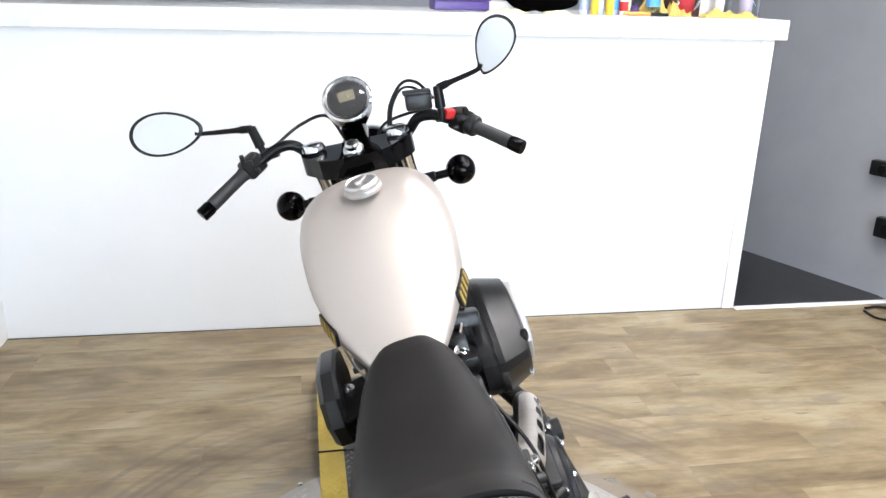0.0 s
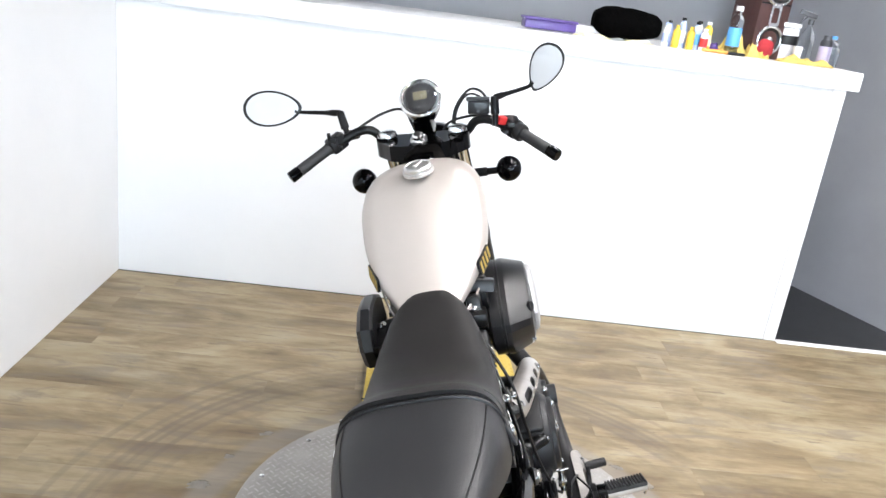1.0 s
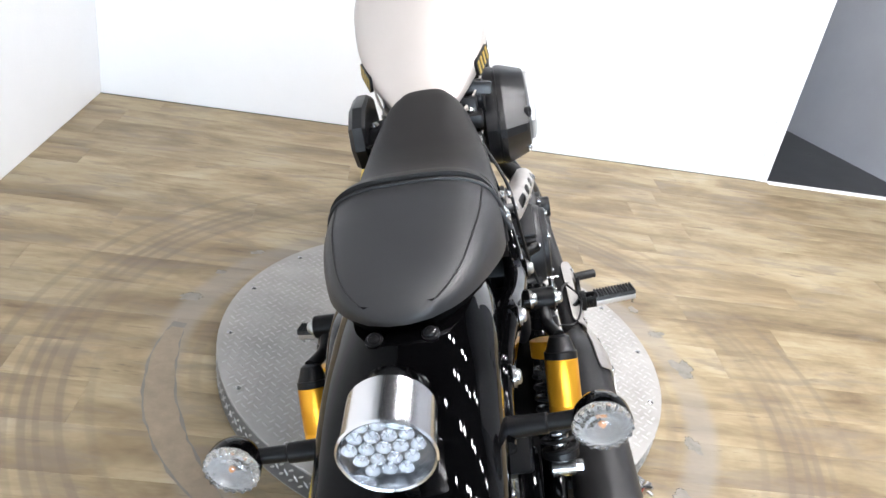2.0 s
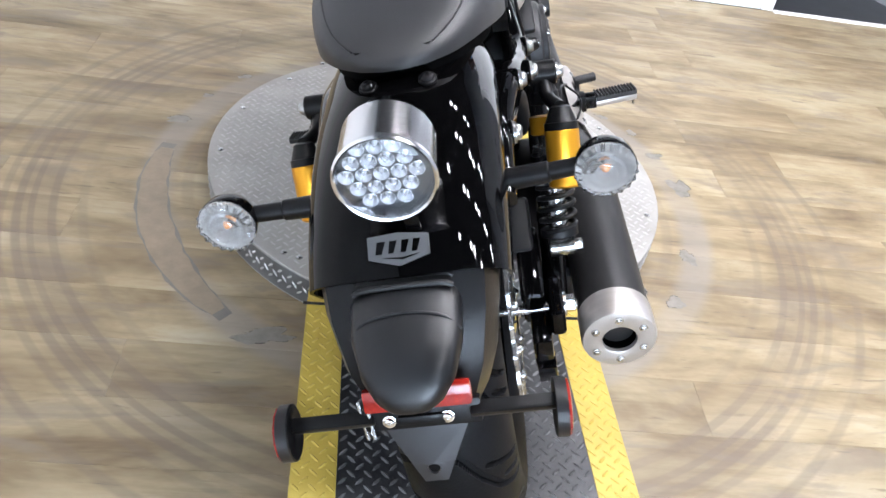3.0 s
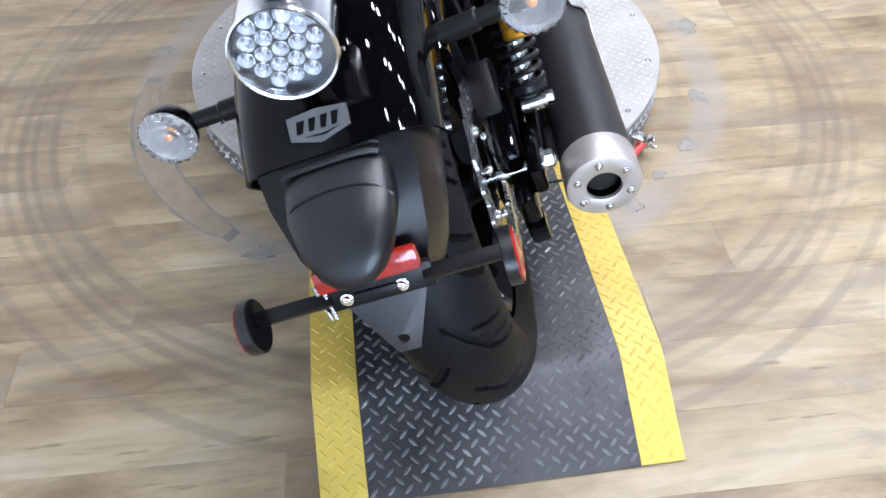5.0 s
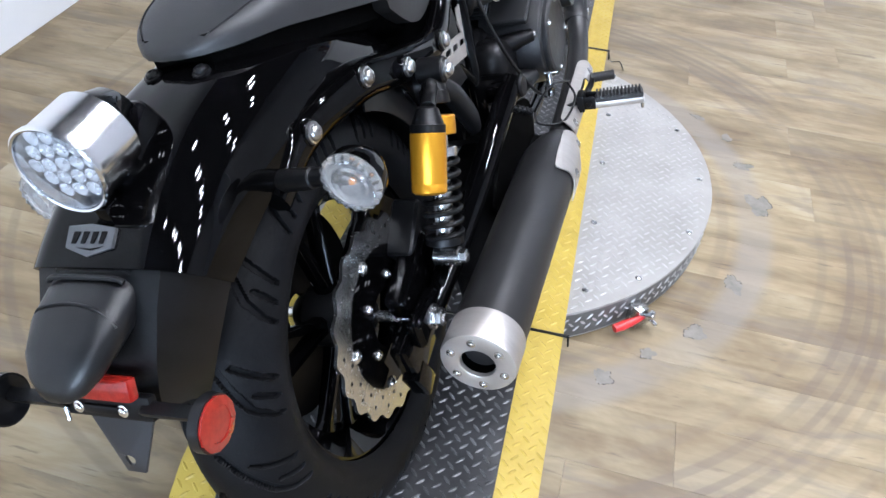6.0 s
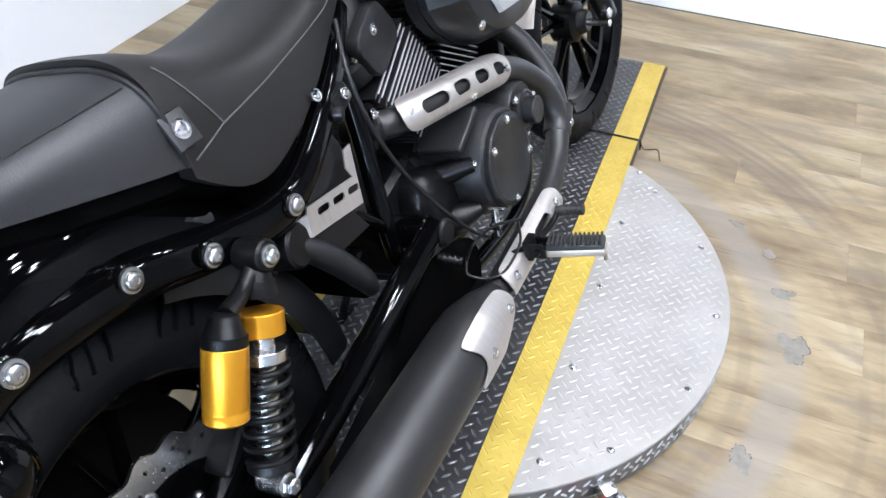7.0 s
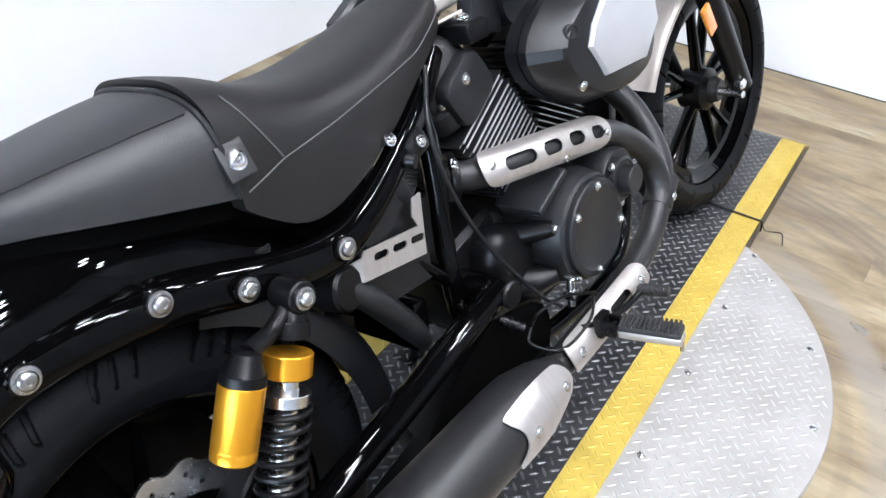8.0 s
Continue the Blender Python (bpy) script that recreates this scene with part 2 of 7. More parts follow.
FROST.node_tree.nodes["Principled BSDF"].inputs["Transmission Weight"].default_value = 0.93
BADGE = material("grey_badge", (0.105, 0.107, 0.112), 0.35, 0.6, scale=50, amount=0.4)
LCD = material("dull_lcd", (0.105, 0.095, 0.062), 0.25, dark=(0.085, 0.076, 0.050), scale=40, amount=0.5)
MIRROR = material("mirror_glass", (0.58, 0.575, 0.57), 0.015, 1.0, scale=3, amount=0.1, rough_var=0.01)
SCUFF = material("torn_vinyl_scuff", (0.185, 0.168, 0.142), 0.5, dark=(0.115, 0.104, 0.090), scale=30, amount=0.8, bump=0.001, bump_scale=80)
PLATED = material("polished_plating", (0.82, 0.82, 0.83), 0.17, 1.0, dark=(0.72, 0.72, 0.73), scale=14, amount=0.5, rough_var=0.06)
SCUFF_TRACK = material("rubbed_grey_vinyl", (0.105, 0.095, 0.086), 0.5, dark=(0.150, 0.132, 0.112), scale=18, amount=0.9, bump=0.0006, bump_scale=80)
SLATE = material("slate_grey_steel", (0.017, 0.0175, 0.0195), 0.34, dark=(0.026, 0.0262, 0.0288), spec=0.45, scale=20, amount=0.6)
LUG_ALU = material("polished_lugs", (0.37, 0.36, 0.345), 0.44, 0.35, dark=(0.27, 0.262, 0.25), scale=12, amount=0.8, spec=0.35)
RIM_ALU = material("dull_rim_plate", (0.13, 0.128, 0.125), 0.45, 0.35, dark=(0.075, 0.073, 0.07), scale=9, amount=0.7, rough_var=0.12)
LAMP_CUP = material("lamp_reflector", (0.72, 0.73, 0.75), 0.26, 0.7, dark=(0.52, 0.53, 0.55), scale=60, amount=0.5)
WORN_BROWN = material("worn_brown_vinyl", (0.165, 0.128, 0.088), 0.5, dark=(0.225, 0.178, 0.122), scale=22, amount=0.9, bump=0.0006, bump_scale=80)
SATIN_PLATE = material("satin_plating", (0.80, 0.79, 0.78), 0.34, 1.0, dark=(0.68, 0.67, 0.66), scale=20, amount=0.5, rough_var=0.05)
SIGNAL_CUP = material("signal_reflector", (0.36, 0.36, 0.36), 0.30, 0.7, dark=(0.22, 0.22, 0.22), scale=60, amount=0.6)
RAIL_STEEL = material("dull_bolt_steel", (0.46, 0.46, 0.455), 0.30, 1.0, dark=(0.26, 0.26, 0.255), scale=90, amount=0.8)
# near-black that paints in shade: outlet bore, gap under the seats, beside the muffler
SHADE_BLACK = material("shade_black", (0.0012, 0.0012, 0.0012), 0.9, spec=0.02, scale=40, amount=0.5)
SCUFF_EDGE = material("torn_vinyl_edge", (0.07, 0.055, 0.045), 0.7, scale=60, amount=0.6)


# ---- shape helpers ----
def part(name, bm, mat, parent=None, label="", sharp=35.0, smooth=True):
    me = bpy.data.meshes.new(name)
    bmesh.ops.recalc_face_normals(bm, faces=bm.faces)
    bm.to_mesh(me)
    bm.free()
    me.materials.append(mat)
    if smooth:
        me.shade_smooth()
        me.set_sharp_from_angle(angle=radians(sharp))
    ob = new(name, me)
    if parent is not None:
        ob.parent = parent
    if label:
        tagged(ob, label)
    return ob


def B():
    return bmesh.new()


def along(a, b):
    """A pose at a whose z axis points to b."""
    a, b = Vector(a), Vector(b)
    return Matrix.Translation(a) @ (b - a).to_track_quat("Z", "Y").to_matrix().to_4x4()


def lathe(bm, profile, m, seg=32):
    """Revolves (radius, height) pairs round the z axis of the pose m."""
    rings = []
    for r, h in profile:
        if r < 1e-6:
            rings.append([bm.verts.new(m @ Vector((0, 0, h)))])
        else:
            rings.append([bm.verts.new(m @ Vector((r * math.cos(2 * math.pi * k / seg), r * math.sin(2 * math.pi * k / seg), h))) for k in range(seg)])
    for A, C in zip(rings, rings[1:]):
        for k in range(seg):
            j = (k + 1) % seg
            if len(A) == 1 and len(C) == 1:
                continue
            if len(A) == 1:
                bm.faces.new((A[0], C[k], C[j]))
            elif len(C) == 1:
                bm.faces.new((A[k], A[j], C[0]))
            else:
                bm.faces.new((A[k], A[j], C[j], C[k]))
    return bm


def rod(bm, a, b, r, r2=None, seg=20, edge=None):
    """A round bar from a to b with a small chamfer at its ends."""
    r2 = r if r2 is None else r2
    n = (Vector(b) - Vector(a)).length
    e = min(r, r2, n / 3) * 0.15 if edge is None else edge
    return lathe(bm, [(0, 0), (max(r - e, 1e-5), 0), (r, e), (r2, n - e), (max(r2 - e, 1e-5), n), (0, n)], along(a, b), seg)


def spline(pts, steps=8):
    """A smooth line through the points."""
    P = [Vector(p) for p in pts]
    P = [P[0] * 2 - P[1]] + P + [P[-1] * 2 - P[-2]]
    out = []
    for a, b, c, d in zip(P, P[1:], P[2:], P[3:]):
        for k in range(steps):
            u = k / steps
            out.append(0.5 * ((2 * b) + (c - a) * u + (2 * a - 5 * b + 4 * c - d) * u * u + (3 * b - a - 3 * c + d) * u ** 3))
    out.append(P[-2])
    return out


def tube(bm, pts, r, seg=12, steps=8, cap=True, closed=False):
    """A pipe along a smooth line; r is a radius or one for each point."""
    line = spline(pts, steps) if steps > 1 else [Vector(p) for p in pts]
    n = len(line)
    if isinstance(r, (int, float)):
        radii = [r] * n
    else:
        radii = [float(np.interp(k / (n - 1) * (len(r) - 1), range(len(r)), r)) for k in range(n)]
    up, rings = None, []
    for k, p in enumerate(line):
        d = (line[min(k + 1, n - 1)] - line[max(k - 1, 0)]).normalized()
        if up is None:
            up = d.orthogonal().normalized()
        up = (up - d * up.dot(d)).normalized()
        side = d.cross(up)
        rings.append([bm.verts.new(p + radii[k] * (math.cos(2 * math.pi * j / seg) * up + math.sin(2 * math.pi * j / seg) * side)) for j in range(seg)])
    for A, C in zip(rings, rings[1:]):
        for k in range(seg):
            j = (k + 1) % seg
            bm.faces.new((A[k], A[j], C[j], C[k]))
    if cap:
        bm.faces.new(rings[0])
        bm.faces.new(rings[-1])
    return bm


def rbox(bm, size, m, bevel=0.004, seg=2):
    """A box of that size, centred on the pose m, with rounded edges."""
    made = bmesh.ops.create_cube(bm, size=1.0)["verts"]
    for v in made:
        v.co = Vector((v.co.x * size[0], v.co.y * size[1], v.co.z * size[2]))
    if bevel:
        edges = list({e for v in made for e in v.link_edges})
        made = list({v for f in bmesh.ops.bevel(bm, geom=edges, offset=min(bevel, min(size) * 0.45), segments=seg, affect="EDGES", profile=0.6)["faces"] for v in f.verts} | {v for v in made if v.is_valid})
    for v in made:
        v.co = m @ v.co
    return bm


def loft(bm, rings, cap=True, closed=True):
    V = [[bm.verts.new(p) for p in ring] for ring in rings]
    for A, C in zip(V, V[1:]):
        n = len(A)
        for k in range(n if closed else n - 1):
            j = (k + 1) % n
            bm.faces.new((A[k], A[j], C[j], C[k]))
    if cap and closed:
        bm.faces.new(V[0])
        bm.faces.new(V[-1])
    return bm


def ball(bm, c, r, squash=(1, 1, 1), seg=20, m=None):
    made = bmesh.ops.create_uvsphere(bm, u_segments=seg, v_segments=seg // 2 + 2, radius=r)["verts"]
    for v in made:
        p = Vector((v.co.x * squash[0], v.co.y * squash[1], v.co.z * squash[2]))
        v.co = (m @ p if m is not None else p) + Vector(c)
    return bm


def rounded(w, h, r, cx=0.0, cy=0.0, n=5, turn=0.0):
    """A rounded rectangle's outline, anticlockwise."""
    out = []
    for sx, sy, a0 in ((1, 1, 0), (-1, 1, 90), (-1, -1, 180), (1, -1, 270)):
        for k in range(n + 1):
            a = radians(a0 + 90 * k / n)
            out.append((sx * (w / 2 - r) + r * math.cos(a), sy * (h / 2 - r) + r * math.sin(a)))
    c, s = math.cos(radians(turn)), math.sin(radians(turn))
    return [(cx + x * c - y * s, cy + x * s + y * c) for x, y in out]


def inside(p, poly):
    odd = False
    for (x1, y1), (x2, y2) in zip(poly, poly[1:] + poly[:1]):
        if (y1 > p[1]) != (y2 > p[1]) and p[0] < (x2 - x1) * (p[1] - y1) / (y2 - y1) + x1:
            odd = not odd
    return odd


def sheet(bm, outline, holes, place, thick, step=None):
    """A plate with real holes: a flat outline, laid into space by place(u, v, w) with w from 0 to thick."""
    from mathutils import geometry
    pts, edges = [], []
    for loop in [outline] + list(holes):
        s = len(pts)
        pts += [Vector(p) for p in loop]
        edges += [(s + k, s + (k + 1) % len(loop)) for k in range(len(loop))]
    if step:
        xs, ys = [p[0] for p in outline], [p[1] for p in outline]
        y = min(ys) + step * 0.5
        while y < max(ys):
            x = min(xs) + step * 0.5
            while x < max(xs):
                if inside((x, y), outline) and not any(inside((x, y), h) for h in holes):
                    pts.append(Vector((x, y)))
                x += step
            y += step
    verts, _, faces, *_ = geometry.delaunay_2d_cdt(pts, edges, [], 0, 1e-6)
    keep = []
    for f in faces:
        c = sum((verts[i] for i in f), Vector((0, 0))) / len(f)
        if inside(c, outline) and not any(inside(c, h) for h in holes):
            keep.append(f)
    low = [bm.verts.new(place(v.x, v.y, 0.0)) for v in verts]
    top = [bm.verts.new(place(v.x, v.y, thick)) for v in verts]
    count = {}
    for f in keep:
        bm.faces.new([top[i] for i in f])
        bm.faces.new([low[i] for i in reversed(f)])
        for a, b in zip(f, list(f[1:]) + [f[0]]):
            count[(a, b)] = count.get((a, b), 0) + 1
    for a, b in count:
        if (b, a) not in count:
            bm.faces.new((low[a], low[b], top[b], top[a]))
    for v in low + top:
        if not v.link_faces:
            bm.verts.remove(v)
    return bm


def bolt(name, p, axis, r, parent, mat=None, h=0.006, label="", hexed=False):
    """A domed or hexagonal bolt head on a washer."""
    bm = B()
    a = Vector(p)
    m = along(a, a + Vector(axis))
    lathe(bm, [(0, -0.003), (r * 1.35, -0.003), (r * 1.35, 0.0015), (r, 0.002)], m, 20)
    if hexed:
        lathe(bm, [(r, 0.002), (r, h), (r * 0.8, h + 0.0015), (0, h + 0.0015)], m, 6)
    else:
        lathe(bm, [(r, 0.002), (r, h * 0.55), (r * 0.86, h * 0.88), (r * 0.58, h * 1.06), (r * 0.34, h * 1.08), (r * 0.30, h * 0.90), (0, h * 0.90)], m, 20)
    return part(name, bm, mat or STEEL, parent, label)


# ---- the large structure ----
ROOM = pose(-1.42, 2.768, 0, 0, 0, -1.9)      # the back left corner; x along the counter, y behind it
COUNTER_LONG, COUNTER_HIGH = 3.247, 1.25


def block(name, lo, hi, mat, m=ROOM, bevel=0.004, kind="structure", label="", category="", parent=None):
    bm = B()
    lo, hi = Vector(lo), Vector(hi)
    rbox(bm, hi - lo, m @ Matrix.Translation((lo + hi) / 2), bevel, 2)
    return tagged(part(name, bm, mat, parent), label, category, kind=kind)


block("wall_left", (-0.15, -8.2, 0), (0.0, 2.6, 3.2), WALL, label="smooth white painted side wall", category="wall")
counter = block("wall_counter", (0.0, 0.0, 0), (COUNTER_LONG - 0.062, 0.14, COUNTER_HIGH), WALL, label="white painted half-height counter wall", category="counter wall")
block("counter_end_post", (COUNTER_LONG - 0.060, -0.006, 0), (COUNTER_LONG, 0.15, COUNTER_HIGH), TRIM, parent=counter, kind="", label="white end post")
block("counter_cap", (0.003, -0.022, COUNTER_HIGH + 0.001), (COUNTER_LONG + 0.048, 0.95, COUNTER_HIGH + 0.084), TRIM, parent=counter, kind="", label="white gloss cap board")
block("wall_far", (0.0, 2.3, 0), (5.4, 2.45, 3.2), material("pale_grey_wall", (0.66, 0.67, 0.70), 0.6, dark=(0.6, 0.61, 0.64), scale=2, amount=0.5), label="pale grey wall behind the counter", category="wall")
for lo, hi in (((-0.15, -8.35, 0), (0.5, -8.2, 3.2)), ((4.6, -8.35, 0), (5.4, -8.2, 3.2)), ((0.5, -8.35, 0), (4.6, -8.2, 0.5)), ((0.5, -8.35, 2.5), (4.6, -8.2, 3.2))):
    block("wall_behind", lo, hi, DUSK, label="plain grey wall round the shop window", category="wall")
bm = B()
rbox(bm, (4.1, 0.008, 2.0), ROOM @ pose(2.55, -8.28, 1.5), 0)
pane = tagged(part("window_1", bm, LENS), "wide shop window", "window", kind="structure")
pane.visible_shadow = False
daylight = bpy.data.lights.new("daylight", "AREA")
daylight.shape, daylight.size, daylight.size_y, daylight.energy, daylight.color = "RECTANGLE", 4.0, 1.9, 380.0, (0.74, 0.88, 1.0)
new("daylight", daylight).matrix_basis = ROOM @ pose(2.55, -8.33, 1.5, 90, 0, 0)
block("ceiling", (-0.3, -8.4, 3.2), (5.5, 2.5, 3.3), CEILING, label="dark painted ceiling", category="ceiling")

# the grey side wall stands askew behind the counter's end, then runs on past the camera
bm = B()
foot = [(2.05, 4.30), (2.66, 2.70), (2.72, 1.9), (2.92, 1.3), (3.72, 1.1), (3.80, -6.0), (3.95, -6.0), (3.87, 1.22), (3.04, 1.42), (2.87, 1.95), (2.81, 2.75), (2.2, 4.36)]
lower = [bm.verts.new((x, y, 0)) for x, y in foot]
upper = [bm.verts.new((x, y, 3.2)) for x, y in foot]
bm.faces.new(lower); bm.faces.new(upper)
for k in range(len(foot)):
    j = (k + 1) % len(foot)
    bm.faces.new((lower[k], lower[j], upper[j], upper[k]))
tagged(part("wall_right", bm, GREY), "grey painted side wall", "wall", kind="structure")

# ground sheets: dark floor behind the counter, a white threshold strip, vinyl planks in front
bm = B()
rbox(bm, (9.0, 11.2, 0.1), ROOM @ pose(2.4, -5.603, -0.062), 0)
tagged(part("floor", bm, OAK), "weathered oak vinyl plank floor with dirty rings", "floor", kind="structure")
floor = bpy.data.objects["floor"]
block("floor_behind_counter", (0.0, 0.006, -0.06), (5.3, 2.3, 0.004), DARK_FLOOR, bevel=0, label="dark polished floor behind the counter", category="floor")
block("trim_threshold", (COUNTER_LONG + 0.002, -0.03, -0.004), (COUNTER_LONG + 0.9, 0.004, 0.007), TRIM, label="white threshold strip", category="trim")

# ceiling spots in rows
lamp_glow = glowing("spot_glow", (1.0, 0.985, 0.975), LAMP)


def ceiling_spot():
    bm = B()
    lathe(bm, [(0.055, 0.0), (0.075, 0.0), (0.078, -0.004), (0.078, -0.055), (0.070, -0.060), (0.066, -0.050), (0.062, -0.018), (0.055, -0.016), (0.055, 0.0)], Matrix(), 28)
    ob = part("ceiling_spot", bm, TRIM)
    tagged(ob, "round white ceiling spot lamp, lit", "ceiling lamp", "ceiling spots")
    bm = B()
    lathe(bm, [(0, -0.036), (0.027, -0.035), (0.048, -0.029), (0.053, -0.022), (0, -0.020)], Matrix(), 24)
    part("bulb", bm, lamp_glow, ob, "bright glowing lens")
    return ob


first_spot = ceiling_spot()
spots = [(x + dx, y) for x in (0.45, 1.30) for dx in (0.0, 0.26) for y in (-0.6, 0.3, 1.2, 2.1)] + [(x, y) for x in (2.15, 2.41) for y in (-0.6, 0.3)] + [(x, -2.2) for x in (0.6, 1.5)] + [(x, 1.5) for x in (2.15, 2.41)] + [(-0.40, y) for y in (-0.6, 0.5)] + [(x, y) for x in (3.05, 3.31) for y in (-0.6, 0.3)]
first_spot.matrix_basis = pose(spots[0][0], spots[0][1], 3.2)
for sx, sy in spots[1:]:
    copy_thing(first_spot, pose(sx, sy, 3.2))


# ---- the turntable and the ramps that the motorcycle stands on ----
DECK = 0.093             # height of the channel's top
RX = (-0.235, -0.158, 0.297, 0.372)     # outer and inner edges of the yellow strips


def lugs(bm, lo, hi, lay, pitch=0.0205, keep=None, size=(0.0108, 0.0030, 0.0017)):
    """Raised lozenges of tread plate, alternately turned, laid by lay(u, v) -> (place, u way, v way, normal)."""
    a, b, h = size
    cu, cv = (lo[0] + hi[0]) / 2, (lo[1] + hi[1]) / 2
    n = int((hi[0] - lo[0] + hi[1] - lo[1]) / pitch) + 2
    s = 0.70710678
    for i in range(-n // 2, n // 2 + 1):
        for j in range(-n // 2, n // 2 + 1):
            u, v = cu + (i - j) * pitch * s, cv + (i + j) * pitch * s
            if not (lo[0] + 0.008 < u < hi[0] - 0.008 and lo[1] + 0.006 < v < hi[1] - 0.006) or (keep and not keep(u, v)):
                continue
            p, eu, ev, nrm = lay(u, v)
            d, e = ((eu + ev) * s, (ev - eu) * s) if (i + j) % 2 else ((ev - eu) * s, (eu + ev) * s)
            ring = [p + d * a, p + d * a * 0.45 + e * b, p - d * a * 0.45 + e * b, p - d * a, p - d * a * 0.45 - e * b, p + d * a * 0.45 - e * b]
            V = [bm.verts.new(q) for q in ring]
            t0, t1 = bm.verts.new(p + d * a * 0.5 + nrm * h), bm.verts.new(p - d * a * 0.5 + nrm * h)
            bm.faces.new((V[0], V[1], t0)); bm.faces.new((V[1], V[2], t1, t0)); bm.faces.new((V[2], V[3], t1))
            bm.faces.new((V[3], V[4], t1)); bm.faces.new((V[4], V[5], t0, t1)); bm.faces.new((V[5], V[0], t0))
    return bm


def flat(u, v, z=DECK):
    return Vector((u, v, z)), Vector((1, 0, 0)), Vector((0, 1, 0)), Vector((0, 0, 1))


def strip_mesh(line, x0, x1, thick=0.005):
    """A bent plate: a line of (y, z) drawn out from x0 to x1."""
    bm = B()
    rings = []
    n = len(line)
    for k, (y, z) in enumerate(line):
        a, b = line[max(k - 1, 0)], line[min(k + 1, n - 1)]
        d = Vector((b[0] - a[0], b[1] - a[1])).normalized()
        nx = Vector((-d.y, d.x)) if d.x > 0 else Vector((d.y, -d.x))
        low = (y - nx.x * thick, z - nx.y * thick)
        rings.append([(x0, y, z), (x1, y, z), (x1, *low), (x0, *low)])
    return loft(bm, rings)


def ramp_section(name, label, line):
    """One length of the channel: a black tread deck, two yellow edges, folded side skirts."""
    bm = strip_mesh(line, RX[1] + 0.0005, RX[2] - 0.0005)
    ob = part(name, bm, PLATE_BLACK, None, sharp=20)
    tagged(ob, label, "ramp")
    length = [0.0]
    for a, b in zip(line, line[1:]):
        length.append(length[-1] + math.hypot(b[0] - a[0], b[1] - a[1]))

    def lay(u, v):
        k = max(i for i in range(len(line) - 1) if length[i] <= v + 1e-9 or i == 0)
        f = (v - length[k]) / (length[k + 1] - length[k])
        a, b = line[k], line[k + 1]
        d = Vector((0, b[0] - a[0], b[1] - a[1])).normalized()
        p = Vector((u, a[0] + (b[0] - a[0]) * f, a[1] + (b[1] - a[1]) * f))
        return p, Vector((1, 0, 0)), d, Vector((1, 0, 0)).cross(d)

    bm = lugs(B(), (RX[1], 0.004), (RX[2], length[-1] - 0.004), lay)
    tagged(part("tread_lugs", bm, LUG_BLACK, ob, "worn raised lozenges", sharp=15), kind="stuff")
    for x0, x1 in ((RX[0], RX[1]), (RX[2], RX[3])):
        strip = part("yellow_edge", strip_mesh([(y, z + 0.0008) for y, z in line], x0, x1), PLATE_YELLOW, ob, "yellow painted edge strip", sharp=20)
        bm = lugs(B(), (x0, 0.004), (x1, length[-1] - 0.004), lambda u, v: (lay(u, v)[0] + Vector((0, 0, 0.0008)), *lay(u, v)[1:]))
        tagged(part("tread_lugs", bm, PLATE_YELLOW, strip, sharp=15), kind="stuff")
    for x in (RX[0] + 0.0035, RX[3] - 0.0035):
        bm = B()
        outer = [(y, z - 0.005) for y, z in line if z > 0.012] + [(line[-1][0], 0.001) if line[-1][1] > 0.012 else (line[-1][0] + 0.012, 0.001)]
        outer.append((line[0][0], 0.001) if line[0][1] > 0.012 else (line[0][0] + 0.012, 0.001))
        loft(bm, [[(x - 0.0025, y, z) for y, z in outer], [(x + 0.0025, y, z) for y, z in outer]])
        part("side_skirt", bm, PLATE_BLACK, ob, "black folded side")
    return ob


def bend(a, b, c, r=0.02, n=4):
    """A rounded corner at b between a and c."""
    a, b, c = Vector(a), Vector(b), Vector(c)
    p, q = b + (a - b).normalized() * r, b + (c - b).normalized() * r
    return [tuple((p * (1 - u) + b * u) * (1 - u) + (b * (1 - u) + q * u) * u) for u in [k / n for k in range(n + 1)]]


ramp_section("rear_ramp", "black tread-plate ramp with yellow edges sloping to the floor",
             [(-0.281, 0.004)] + bend((-0.281, 0.004), (-0.112, DECK), (0.3, DECK)) + [(0.336, DECK)])
channel = ramp_section("centre_channel", "black tread-plate channel with yellow edges across the turntable", [(0.3425, DECK), (0.9, DECK), (1.584, DECK)])
front_ramp = ramp_section("front_ramp", "black tread-plate front ramp with yellow edges",
             [(1.5905, DECK)] + bend((1.6, DECK), (2.05, DECK), (2.22, 0.004)) + [(2.22, 0.004)])
# past the rear joint the left edge draws in a little towards the front
for section in (channel, front_ramp):
    for piece in [section, *section.children_recursive]:
        for v in piece.data.vertices:
            v.co.x += 0.027 * (v.co.y - 0.339) * (RX[3] - v.co.x) / (RX[3] - RX[0])

# hinge pins at the joints, with a loose wire at the front one
for y, x0, x1 in ((0.3393, 0.285, 0.384), (0.3393, -0.243, -0.15), (1.5873, 0.20, 0.380), (1.5873, -0.205, -0.12)):
    bm = rod(B(), (x0, y, DECK + 0.002), (x1, y, DECK + 0.002), 0.0032, seg=10)
    rod(bm, (x1 - 0.002, y, DECK + 0.002), (x1 + 0.002, y + 0.003, DECK - 0.03), 0.0022, seg=8)
    tagged(part("hinge_pin", bm, SATIN), "thin black hinge pin across the ramp joint", "hinge pin", "hinge pins")
bm = tube(B(), [(0.378, 1.588, 0.092), (0.388, 1.62, 0.05), (0.400, 1.69, 0.006), (0.425, 1.70, 0.004), (0.44, 1.65, 0.004)], 0.0014, 8)
tagged(part("loose_wire", bm, CABLE), "loose thin black wire beside the ramp", "wire")

